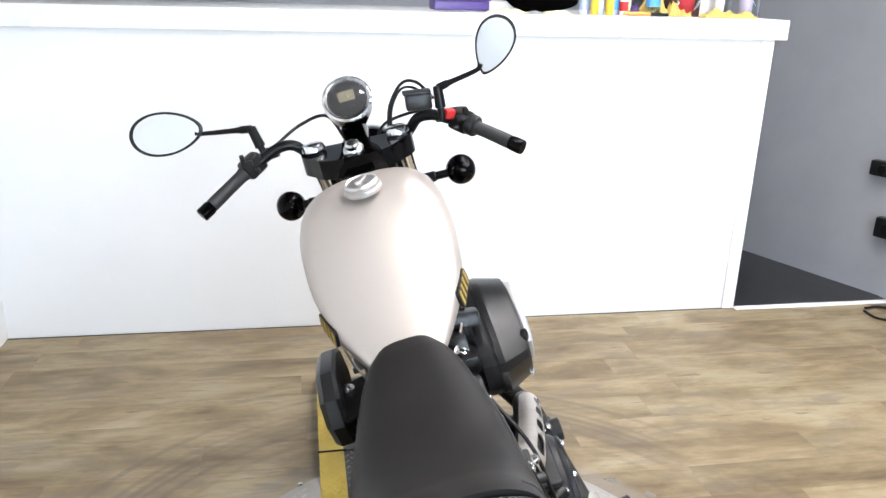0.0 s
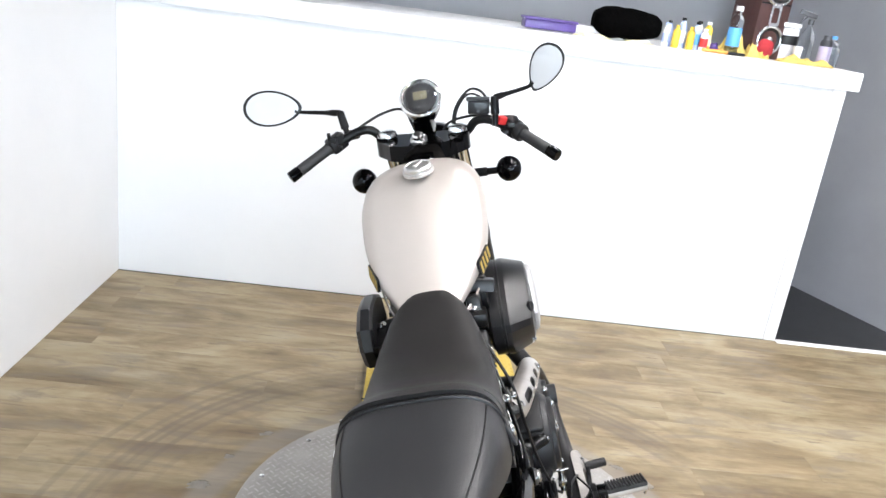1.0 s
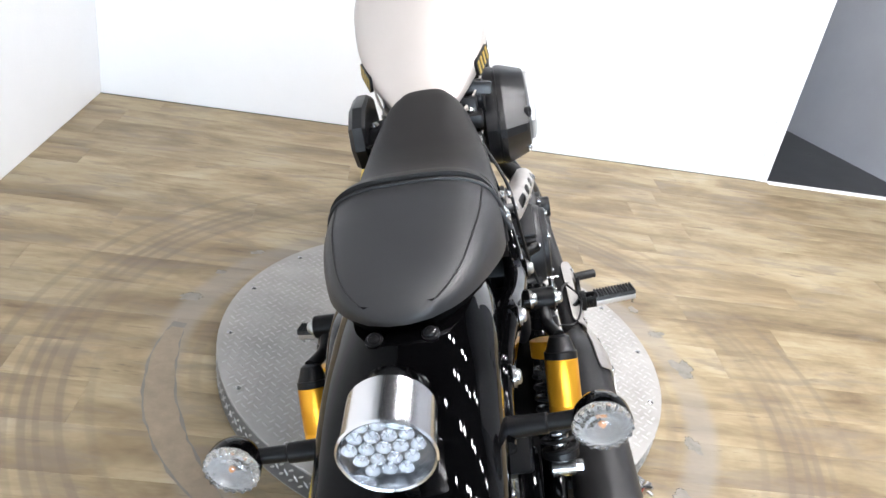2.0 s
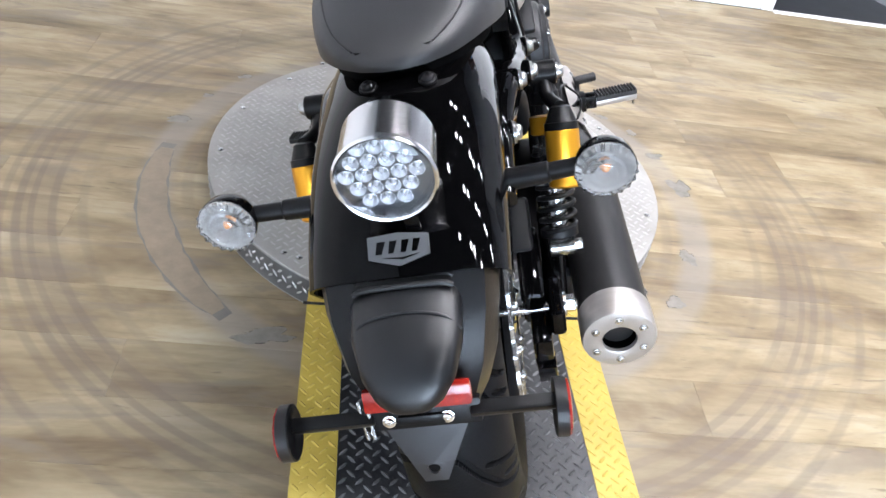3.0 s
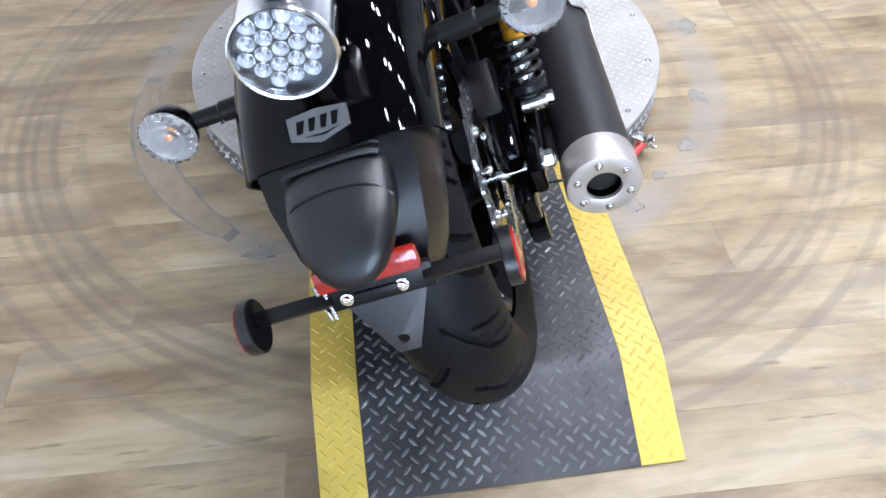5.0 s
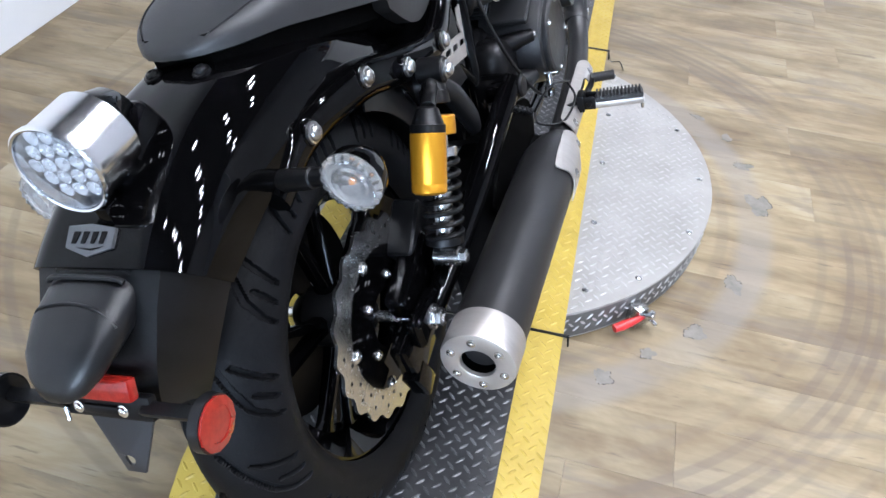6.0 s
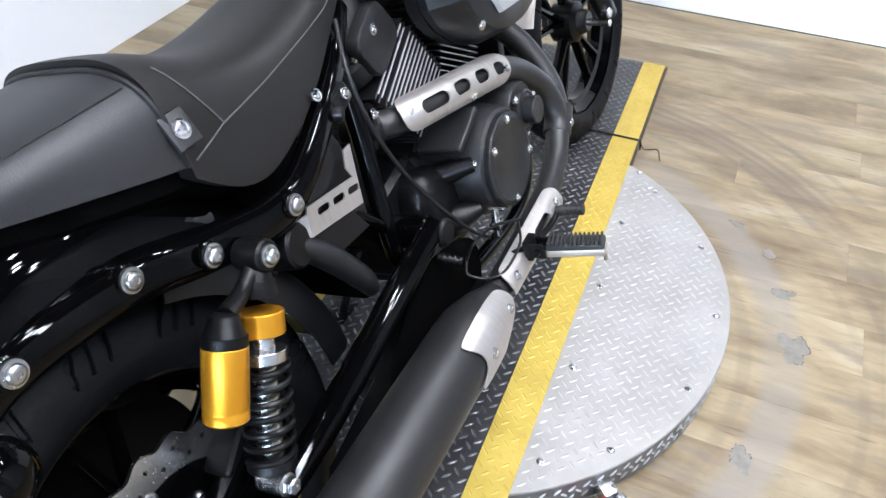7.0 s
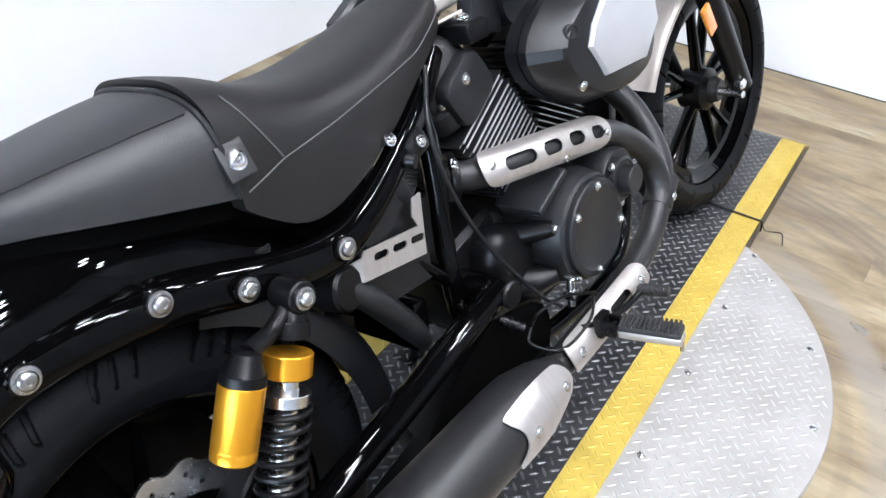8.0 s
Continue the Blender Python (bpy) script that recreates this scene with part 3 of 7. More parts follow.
# the turntable
bm = B()
R_TABLE = 0.607
lathe(bm, [(0, 0.0), (R_TABLE - 0.012, 0.0), (R_TABLE - 0.010, 0.004), (R_TABLE - 0.003, 0.0045), (R_TABLE - 0.002, 0.080), (R_TABLE, 0.081), (R_TABLE, 0.0865), (R_TABLE - 0.0015, 0.088), (0, 0.088)],
      pose(TABLE[0], TABLE[1], 0), 128)
table = part("turntable", bm, PLATE_ALU, sharp=25)
tagged(table, "round aluminium tread-plate motorcycle turntable on the floor", "turntable")


def keep_table(u, v):
    off = math.hypot(u - TABLE[0], v - TABLE[1])
    return off < R_TABLE - 0.014 and not (RX[0] - 0.006 < u < RX[3] + 0.006)


bm = lugs(B(), (TABLE[0] - R_TABLE, TABLE[1] - R_TABLE), (TABLE[0] + R_TABLE, TABLE[1] + R_TABLE), lambda u, v: flat(u, v, 0.088), 0.0205, keep_table, (0.0105, 0.0028, 0.0014))
tagged(part("tread_lugs", bm, LUG_ALU, table, sharp=15), kind="stuff")


def on_rim(u, v):
    a = u / R_TABLE
    n = Vector((math.cos(a), math.sin(a), 0))
    return Vector((TABLE[0], TABLE[1], v)) + n * (R_TABLE - 0.0016), Vector((-n.y, n.x, 0)), Vector((0, 0, 1)), n


bm = lathe(B(), [(R_TABLE - 0.0022, 0.010), (R_TABLE - 0.0016, 0.010), (R_TABLE - 0.0016, 0.0795), (R_TABLE - 0.0022, 0.0795)], pose(TABLE[0], TABLE[1], 0), 128)
part("rim_band", bm, RIM_ALU, table, "dull grey tread-plate band round the rim", sharp=25)
bm = lugs(B(), (0, 0.012), (2 * math.pi * R_TABLE, 0.080), on_rim, 0.0205, None, (0.0105, 0.0030, 0.0024))
tagged(part("rim_lugs", bm, LUG_ALU, table, sharp=15), kind="stuff")
for k in range(16):
    a = 2 * math.pi * (k + 0.18) / 16
    p = (TABLE[0] + 0.577 * math.cos(a), TABLE[1] + 0.577 * math.sin(a), 0.0885)
    if RX[0] - 0.02 < p[0] < RX[3] + 0.02:
        continue
    bolt("bolt", p, (0, 0, 1), 0.0055, table, STEEL, 0.003)
for y in (0.49, 0.726, 0.977, 1.217, 1.445):
    for x in (0.404, -0.262):
        bolt("bolt", (x, y, 0.0885), (0, 0, 1), 0.0055, table, STEEL, 0.003)

# toggle clamp on the turntable's rim
bm = rbox(B(), (0.034, 0.03, 0.05), pose(0.528, 0.505, 0.035, 0, 0, -45), 0.003)
clamp = part("toggle_clamp", bm, STEEL)
tagged(clamp, "steel toggle clamp with red handle at the turntable rim", "clamp")
bm = rod(B(), (0.535, 0.492, 0.045), (0.560, 0.478, 0.062), 0.006, seg=12)
rod(bm, (0.548, 0.515, 0.03), (0.572, 0.487, 0.028), 0.005, seg=12)
rbox(bm, (0.012, 0.03, 0.02), pose(0.552, 0.492, 0.045, 0, 0, -40), 0.002)
part("clamp_arm", bm, STEEL, clamp)
bm = tube(B(), [(0.540, 0.490, 0.044), (0.522, 0.478, 0.038), (0.500, 0.463, 0.032), (0.482, 0.451, 0.029)], [0.006, 0.0085, 0.0105, 0.0095], 14)
part("handle", bm, RED_PLASTIC, clamp, "red plastic handle")


# torn and rubbed patches in the vinyl round the turntable
def scuff(x, y, w, h, turn, seed, rim=0.5, arc=None):
    rnd = random.Random(seed)
    n = 44
    ring = []
    for k in range(n):
        a = 2 * math.pi * k / n
        r = 0.85 + 0.55 * noise.noise((math.cos(a) * 1.3 + seed, math.sin(a) * 1.3, seed * 0.7)) + 0.16 * noise.noise((math.cos(a) * 5, math.sin(a) * 5, seed)) + rnd.uniform(-0.05, 0.05)
        ring.append((w * 0.43 * r * math.cos(a), h * 0.43 * r * math.sin(a)))
    m = pose(x, y, 0.0012, 0, 0, turn)
    bm = B()
    c = bm.verts.new(m @ Vector((0, 0, 0.0004)))
    V = [bm.verts.new(m @ Vector((u, v, 0.0))) for u, v in ring]
    for k in range(n):
        bm.faces.new((c, V[k], V[(k + 1) % n]))
    ob = part("floor_scuff", bm, SCUFF)
    tagged(ob, "torn grey scuff patch in the vinyl floor", "floor scuff", "floor scuffs", "stuff")
    bm = B()
    k0 = rnd.randrange(n)
    for k in range(int(n * rim)):
        i, j = (k0 + k) % n, (k0 + k + 1) % n
        if rnd.random() < 0.2:
            continue
        a, b = Vector(ring[i]).to_3d(), Vector(ring[j]).to_3d()
        o = Vector(((a + b) / 2).normalized()) * rnd.uniform(0.0008, 0.0026)
        q = [bm.verts.new(m @ (p + Vector((0, 0, 0.0009)))) for p in (a - o, b - o * 0.6, b + o * 0.4, a + o * 0.7)]
        bm.faces.new(q)
    part("torn_edge", bm, SCUFF_EDGE, ob, "dark ragged torn edge", smooth=False)
    return ob


for k, (x, y, w, h, turn) in enumerate((
        (-0.507, 1.47, 0.07, 0.035, 20), (-0.656, 1.175, 0.10, 0.045, 10), (-0.328, 0.329, 0.19, 0.065, 2), (0.758, 0.70, 0.06, 0.07, 0),
        (0.665, 0.515, 0.075, 0.06, 30), (0.84, 1.035, 0.085, 0.11, 10), (0.474, 0.336, 0.055, 0.05, 0), (0.685, 1.435, 0.06, 0.03, -30),
        (0.764, 1.345, 0.05, 0.05, -40), (0.811, 1.208, 0.065, 0.05, 0), (0.561, 0.425, 0.05, 0.04, 30), (-0.60, 1.33, 0.04, 0.03, 0))):
    scuff(x, y, w, h, turn, 20 + k, 0.55 if k != 2 else 0.9)


def crescent(r0, r1, a0, a1, seed):
    """A long patch rubbed bare by a caster, along an arc round the turntable."""
    rnd = random.Random(seed)
    bm = B()
    n = 30
    rows = []
    for k in range(n + 1):
        u = k / n
        a = radians(a0 + (a1 - a0) * u)
        t = math.sin(math.pi * min(max(u, 0.03), 0.97)) ** 0.35
        mid, half = (r0 + r1) / 2, (r1 - r0) / 2 * t
        rows.append([Vector((TABLE[0] + r * math.cos(a), TABLE[1] + r * math.sin(a), 0.0014)) for r in
                     (mid - half + rnd.uniform(-0.003, 0.003), mid - half * 0.86 + rnd.uniform(-0.003, 0.003), mid + half * 0.84 + rnd.uniform(-0.003, 0.003), mid + half + rnd.uniform(-0.003, 0.003))])
    V = [[bm.verts.new(p) for p in row] for row in rows]
    for A, C in zip(V, V[1:]):
        for k in (0, 2):
            bm.faces.new((A[k], A[k + 1], C[k + 1], C[k]))
    for R in (V[:2], V[-2:]):
        for A, C in zip(R, R[1:]):
            bm.faces.new((A[1], A[2], C[2], C[1]))
    ob = part("floor_scuff", bm, SCUFF_TRACK)
    bm = B()
    V = [[bm.verts.new(p + Vector((0, 0, -0.0004))) for p in row[1:3]] for row in rows[1:-1]]
    for A, C in zip(V, V[1:]):
        bm.faces.new((A[0], A[1], C[1], C[0]))
    part("worn_middle", bm, WORN_BROWN, ob, "brown worn middle of the scuff")
    return tagged(ob, "long curved grey scuff rubbed into the vinyl floor", "floor scuff", "floor scuffs", "stuff")


crescent(0.702, 0.788, 172, 229, 3)


# ---- things on the counter ----
def on_counter(x, y=0.06):
    """A pose on the counter's cap, by metres along the counter and from its front."""
    return ROOM @ pose(x, y + 0.08, COUNTER_HIGH + 0.085)


def bottle(x, y, r, h, mat, cap, label, level=None, band=None):
    m = on_counter(x, y)
    bm = lathe(B(), [(0, 0), (r * 0.9, 0), (r, 0.004), (r, h * 0.68), (r * 0.97, h * 0.73), (r * 0.78, h * 0.80), (r * 0.50, h * 0.845), (r * 0.46, h * 0.86), (r * 0.46, h * 0.93), (0, h * 0.93)], m, 24)
    ob = part("bottle", bm, mat)
    tagged(ob, label, "bottle", "bottles on the counter")
    part("bottle_cap", rod(B(), m @ Vector((0, 0, h * 0.9)), m @ Vector((0, 0, h)), r * 0.56, seg=18), cap, ob)
    if band:
        bm = lathe(B(), [(r + 0.0006, h * 0.18), (r + 0.0008, h * 0.19), (r + 0.0008, h * 0.55), (r + 0.0006, h * 0.56)], m, 24)
        part("paper_label", bm, band, ob)
    return ob


def cloth(x, y, w, d, h, mat, label, seed, turn=0):
    """A crumpled cloth."""
    rnd = random.Random(seed)
    m = on_counter(x, y) @ pose(0, 0, 0, 0, 0, turn)
    bm = B()
    n = 22
    V = []
    for i in range(n + 1):
        row = []
        for j in range(n + 1):
            u, v = i / n - 0.5, j / n - 0.5
            e = 1 - max(abs(u), abs(v)) * 2
            z = h * (0.12 + min(1.0, e * 2.2) * (0.55 + 0.60 * noise.noise((u * 4 + seed, v * 4, seed * 1.7)) + 0.26 * noise.noise((u * 11, v * 11 + seed, 2.0))))
            row.append(bm.verts.new(m @ Vector((u * w + 0.012 * noise.noise((v * 7, seed, u * 3)), v * d + 0.012 * noise.noise((u * 7, seed + 5, v * 3)), max(0.001, z) if e > 0.02 else 0.001))))
        V.append(row)
    for i in range(n):
        for j in range(n):
            bm.faces.new((V[i][j], V[i + 1][j], V[i + 1][j + 1], V[i][j + 1]))
    return tagged(part("cleaning_cloth", bm, mat, sharp=80), label, "cloth", "cloths on the counter")


C_YELLOW = material("yellow_cloth", (0.56, 0.42, 0.12), 0.9, dark=(0.36, 0.26, 0.06), scale=40, amount=0.6, bump=0.002, bump_scale=150)
C_CREAM = material("cream_cloth", (0.78, 0.70, 0.46), 0.9, scale=40, amount=0.5, bump=0.002, bump_scale=150)
C_BLACK = material("black_plush", (0.0012, 0.0012, 0.0012), 0.95, spec=0.02, scale=60, amount=0.5, bump=0.004, bump_scale=120)
P_PURPLE = material("purple_plastic", (0.075, 0.04, 0.20), 0.35, scale=20, amount=0.4)
P_WHITE = material("white_plastic", (0.8, 0.8, 0.8), 0.4, scale=20, amount=0.3)
P_BLUE = material("blue_label", (0.10, 0.36, 0.75), 0.4, scale=20, amount=0.4)
P_LILAC = material("lilac_label", (0.42, 0.50, 0.80), 0.45, scale=20, amount=0.4)
P_YELLOW = material("yellow_plastic", (0.70, 0.48, 0.04), 0.4, scale=20, amount=0.4)
W_BROWN = material("dark_walnut_veneer", (0.06, 0.022, 0.018), 0.4, dark=(0.035, 0.012, 0.011), scale=14, amount=0.8, stretch=(6, 6, 1))
RED_CLOTH = material("red_cloth", (0.30, 0.012, 0.018), 0.85, scale=50, amount=0.5, bump=0.002, bump_scale=150)
WATER = glassy("clear_plastic", (0.93, 0.97, 1.0), 0.03, 1.35)

# a purple box and a clear one behind it
bm = rbox(B(), (0.24, 0.10, 0.042), on_counter(1.89, 0.10) @ pose(0, 0, 0.026, 0, 0, 4), 0.012, 3)
ob = tagged(part("plastic_box", bm, P_PURPLE), "shallow purple plastic box on the counter", "box")
part("box_lid", rbox(B(), (0.25, 0.11, 0.012), on_counter(1.89, 0.10) @ pose(0, 0, 0.050, 0, 0, 4), 0.005), P_PURPLE, ob)
bm = rbox(B(), (0.13, 0.10, 0.045), on_counter(2.06, 0.12) @ pose(0, 0, 0.024), 0.008, 3)
tagged(part("plastic_box", bm, material("smoky_plastic", (0.45, 0.44, 0.45), 0.3, scale=20, amount=0.3)), "small smoky plastic box on the counter", "box")
cloth(2.08, 0.02, 0.16, 0.06, 0.02, C_CREAM, "folded cream cloth on the counter edge", 4)
cloth(2.30, 0.02, 0.13, 0.05, 0.015, C_CREAM, "folded cream cloth on the counter edge", 6)

# the black plush mitt: a lumpy soft bundle
bm = B()
m = on_counter(2.245, 0.10)
rings = []
for k in range(15):
    u = k / 14
    r = 0.076 * (math.sin(math.pi * min(max(u, 0.012), 0.988)) ** 0.17) * (1 - 0.16 * u)
    rings.append([m @ Vector(((u - 0.5) * 0.31, r * math.cos(a) * 1.15, 0.074 + r * math.sin(a) + 0.008 * noise.noise((u * 6, math.cos(a) * 2, math.sin(a) * 2)))) for a in [2 * math.pi * j / 22 for j in range(22)]])
loft(bm, rings)
tagged(part("wash_mitt", bm, C_BLACK, sharp=80), "black plush wash mitt lying on the counter", "wash mitt")

bottle(2.43, 0.08, 0.016, 0.105, P_WHITE, P_LILAC, "slim white bottle with a lilac cap", band=P_LILAC)
bottle(2.452, 0.12, 0.017, 0.115, P_LILAC, CABLE, "lilac bottle with black cap")
bottle(2.522, 0.14, 0.020, 0.12, P_LILAC, P_WHITE, "lilac bottle with white cap")
bottle(2.595, 0.13, 0.020, 0.13, P_WHITE, CABLE, "white bottle with black cap", band=P_LILAC)
bottle(2.47, 0.05, 0.017, 0.10, P_YELLOW, P_YELLOW, "small yellow bottle on the counter")
bottle(2.505, 0.09, 0.018, 0.135, P_LILAC, CABLE, "lilac spray can with black cap", band=P_WHITE)
bottle(2.54, 0.06, 0.018, 0.10, P_YELLOW, P_YELLOW, "small yellow tub on the counter")
bottle(2.575, 0.09, 0.020, 0.125, P_LILAC, SATIN, "lilac bottle with dark cap", band=P_BLUE)
bottle(2.60, 0.05, 0.018, 0.10, P_WHITE, P_WHITE, "white bottle with a red label", band=RED_PLASTIC)
bottle(2.625, 0.09, 0.020, 0.13, P_YELLOW, P_WHITE, "yellow bottle with white cap", band=C_CREAM)
cloth(2.67, 0.10, 0.05, 0.05, 0.045, P_PURPLE, "crumpled purple cloth on the counter", 8)
cloth(2.75, 0.10, 0.13, 0.10, 0.10, C_YELLOW, "crumpled yellow cleaning cloth on the counter", 9)
cloth(2.87, 0.12, 0.10, 0.10, 0.10, C_YELLOW, "crumpled yellow cleaning cloth on the counter", 12)
cloth(3.08, 0.03, 0.26, 0.08, 0.034, C_YELLOW, "long crumpled yellow cloth along the counter edge", 15)
cloth(2.98, 0.02, 0.07, 0.05, 0.02, C_YELLOW, "small crumpled yellow cloth", 17)
bottle(2.73, 0.045, 0.030, 0.215, WATER, P_WHITE, "clear plastic water bottle with a blue label", band=P_BLUE)
# a brush with an orange handle
bm = tube(B(), [on_counter(2.58, -0.005) @ Vector((0, 0, 0.010)), on_counter(2.66, -0.004) @ Vector((0, 0, 0.010)), on_counter(2.70, -0.004) @ Vector((0, 0, 0.009))], [0.006, 0.009, 0.006], 12)
ob = tagged(part("hand_brush", bm, material("orange_plastic", (0.8, 0.32, 0.06), 0.4, scale=20)), "small brush with orange handle on the counter", "brush")
part("brush_head", rbox(B(), (0.08, 0.016, 0.014), on_counter(2.74, -0.004) @ pose(0, 0, 0.008), 0.004), CABLE, ob)

# a tall dark wooden loudspeaker
SP = on_counter(2.89, 0.20) @ pose(0, 0, 0, 0, 0, 14)
speaker = part("loudspeaker", rbox(B(), (0.165, 0.20, 0.42), SP @ pose(0, 0, 0.21), 0.004), W_BROWN)
tagged(speaker, "dark walnut loudspeaker with two drivers on the counter", "loudspeaker")
for z, r in ((0.31, 0.062), (0.085, 0.055)):
    mm = SP @ pose(0.005, -0.1005, z, 90, 0, 0)
    part("driver_ring", lathe(B(), [(r, 0.0), (r + 0.012, 0.0), (r + 0.013, 0.004), (r + 0.006, 0.007), (r, 0.005), (r, 0.0)], mm, 40), STEEL, speaker)
    cone = part("driver_cone", lathe(B(), [(r, 0.003), (r * 0.92, 0.005), (r * 0.85, 0.002), (r * 0.36, -0.012), (r * 0.34, -0.004), (r * 0.2, 0.004), (0, 0.006)], mm, 40), PLASTIC, speaker)
    part("dust_cap", lathe(B(), [(r * 0.36, -0.004), (r * 0.28, 0.006), (r * 0.12, 0.011), (0, 0.012)], mm, 28), STEEL, cone)
bm = B()
sheet(bm, rounded(0.055, 0.09, 0.006), [rounded(0.032, 0.066, 0.004)], lambda u, v, w: SP @ Vector((0.005 + u, -0.101 - w, 0.195 + v)), 0.004)
part("port_frame", bm, STEEL, speaker)
part("divider", rbox(B(), (0.161, 0.003, 0.008), SP @ pose(0, -0.1015, 0.245), 0.001), CABLE, speaker)
bm = ball(B(), on_counter(2.835 + 0.07, 0.10) @ Vector((0, 0, 0.045)), 0.045, (1, 0.7, 1), 20)
for v in bm.verts:
    v.co += Vector((noise.noise(v.co * 30), noise.noise(v.co * 30 + Vector((5, 0, 0))), noise.noise(v.co * 30 + Vector((0, 5, 0))))) * 0.008
tagged(part("red_cloth", bm, RED_CLOTH, sharp=80), "bunched red cloth in front of the loudspeaker", "cloth")

# a tub with a dark band, a white cup, a trigger bottle, a black spray can, clear bottles
m = on_counter(3.02, 0.16)
jar = part("tub", lathe(B(), [(0, 0), (0.050, 0), (0.052, 0.004), (0.054, 0.15), (0.05, 0.152), (0, 0.152)], m, 32), material("cloudy_plastic", (0.62, 0.62, 0.63), 0.3, scale=20, amount=0.3))
tagged(jar, "clear tub with a black band and lid on the counter", "tub")
part("band", lathe(B(), [(0.0545, 0.075), (0.0552, 0.077), (0.0556, 0.115), (0.055, 0.117)], m, 32), CABLE, jar)
part("lid", lathe(B(), [(0, 0.153), (0.056, 0.153), (0.058, 0.156), (0.058, 0.170), (0.055, 0.173), (0, 0.173)], m, 32), P_WHITE, jar)
m = on_counter(3.045, 0.06)
tagged(part("cup", lathe(B(), [(0, 0), (0.017, 0), (0.021, 0.075), (0.019, 0.075), (0.0155, 0.004), (0, 0.004)], m, 24), P_WHITE), "small white paper cup on the counter", "cup")
m = on_counter(3.14, 0.20)
trig = part("spray_bottle", lathe(B(), [(0, 0), (0.034, 0), (0.036, 0.005), (0.036, 0.12), (0.012, 0.165), (0.012, 0.18), (0, 0.18)], m, 24), WATER)
tagged(trig, "clear spray bottle with grey trigger head", "spray bottle")
bm = rod(B(), m @ Vector((0, 0, 0.175)), m @ Vector((0, 0, 0.20)), 0.014, seg=14)
rbox(bm, (0.085, 0.018, 0.022), m @ pose(-0.02, 0, 0.222, 0, 12, 0), 0.005)
tube(bm, [m @ Vector((-0.02, 0, 0.215)), m @ Vector((-0.04, 0, 0.195)), m @ Vector((-0.055, 0, 0.165))], 0.005, 8)
part("trigger_head", bm, BADGE, trig)
m = on_counter(3.165, 0.05)
can = part("spray_can", lathe(B(), [(0, 0), (0.026, 0), (0.027, 0.003), (0.027, 0.105), (0.022, 0.118), (0, 0.118)], m, 24), material("black_label", (0.03, 0.03, 0.035), 0.4, scale=30), None)
tagged(can, "black spray can with a pale label panel", "spray can")
part("cap", rod(B(), m @ Vector((0, 0, 0.118)), m @ Vector((0, 0, 0.138)), 0.018, seg=18), BADGE, can)
part("label_panel", lathe(B(), [(0.0274, 0.02), (0.0277, 0.022), (0.0277, 0.088), (0.0274, 0.09)], m @ pose(0, 0, 0), 24), material("violet_grey_label", (0.38, 0.34, 0.45), 0.4, scale=30), can)
bottle(3.205, 0.07, 0.026, 0.14, WATER, P_BLUE, "empty clear plastic bottle with blue cap")
bottle(3.235, 0.10, 0.024, 0.11, WATER, P_WHITE, "empty clear plastic bottle")

# two black fittings on the grey wall and a loop of cable on the floor
for y, z, h in ((2.775, 0.645, 0.075), (2.70, 0.36, 0.10)):
    m = pose(2.66 - (y - 2.70) * 0.381 - 0.03, y, z, 0, 0, 20.9)
    ob = part("wall_bracket", rbox(B(), (0.05, 0.10, h), m, 0.008), PLASTIC)
    tagged(ob, "black metal bracket fixed to the grey wall", "wall bracket", "wall brackets")
    part("bracket_arm", rod(B(), m @ Vector((-0.024, -0.02, 0)), m @ Vector((-0.045, -0.02, 0)), h * 0.3, seg=16), SATIN, ob)
bm = tube(B(), [(2.44, 2.52, 0.006), (2.44, 2.43, 0.006), (2.54, 2.38, 0.006), (2.62, 2.46, 0.006), (2.56, 2.55, 0.006), (2.46, 2.54, 0.012)], 0.006, 8)
tagged(part("cable_loop", bm, CABLE), "loop of black cable on the floor by the wall", "cable")


# ---- the motorcycle, leaning on its side stand ----
bike = new("motorcycle")
tagged(bike, "silver and black bobber motorcycle leaning on the tread-plate ramp", "motorcycle")
bike.matrix_basis = pose(0.11, 0, DECK, 0, 0, -4.5) @ pose(0, 0, 0, 0, -18.0, 0)

# steering: the front end is turned a little to the right about the raked stem
STEM, RAKE, TURN = Vector((0, 1.114, 1.066)), 31.0, -8.0
AXIS = Vector((0, -math.sin(radians(RAKE)), math.cos(radians(RAKE))))
STEER = Matrix.Translation(STEM) @ Matrix.Rotation(radians(TURN), 4, AXIS) @ Matrix.Translation(-STEM)


def front(name, bm, mat, parent=bike, label="", **k):
    bmesh.ops.transform(bm, matrix=STEER, verts=bm.verts)
    return part(name, bm, mat, parent, label, **k)


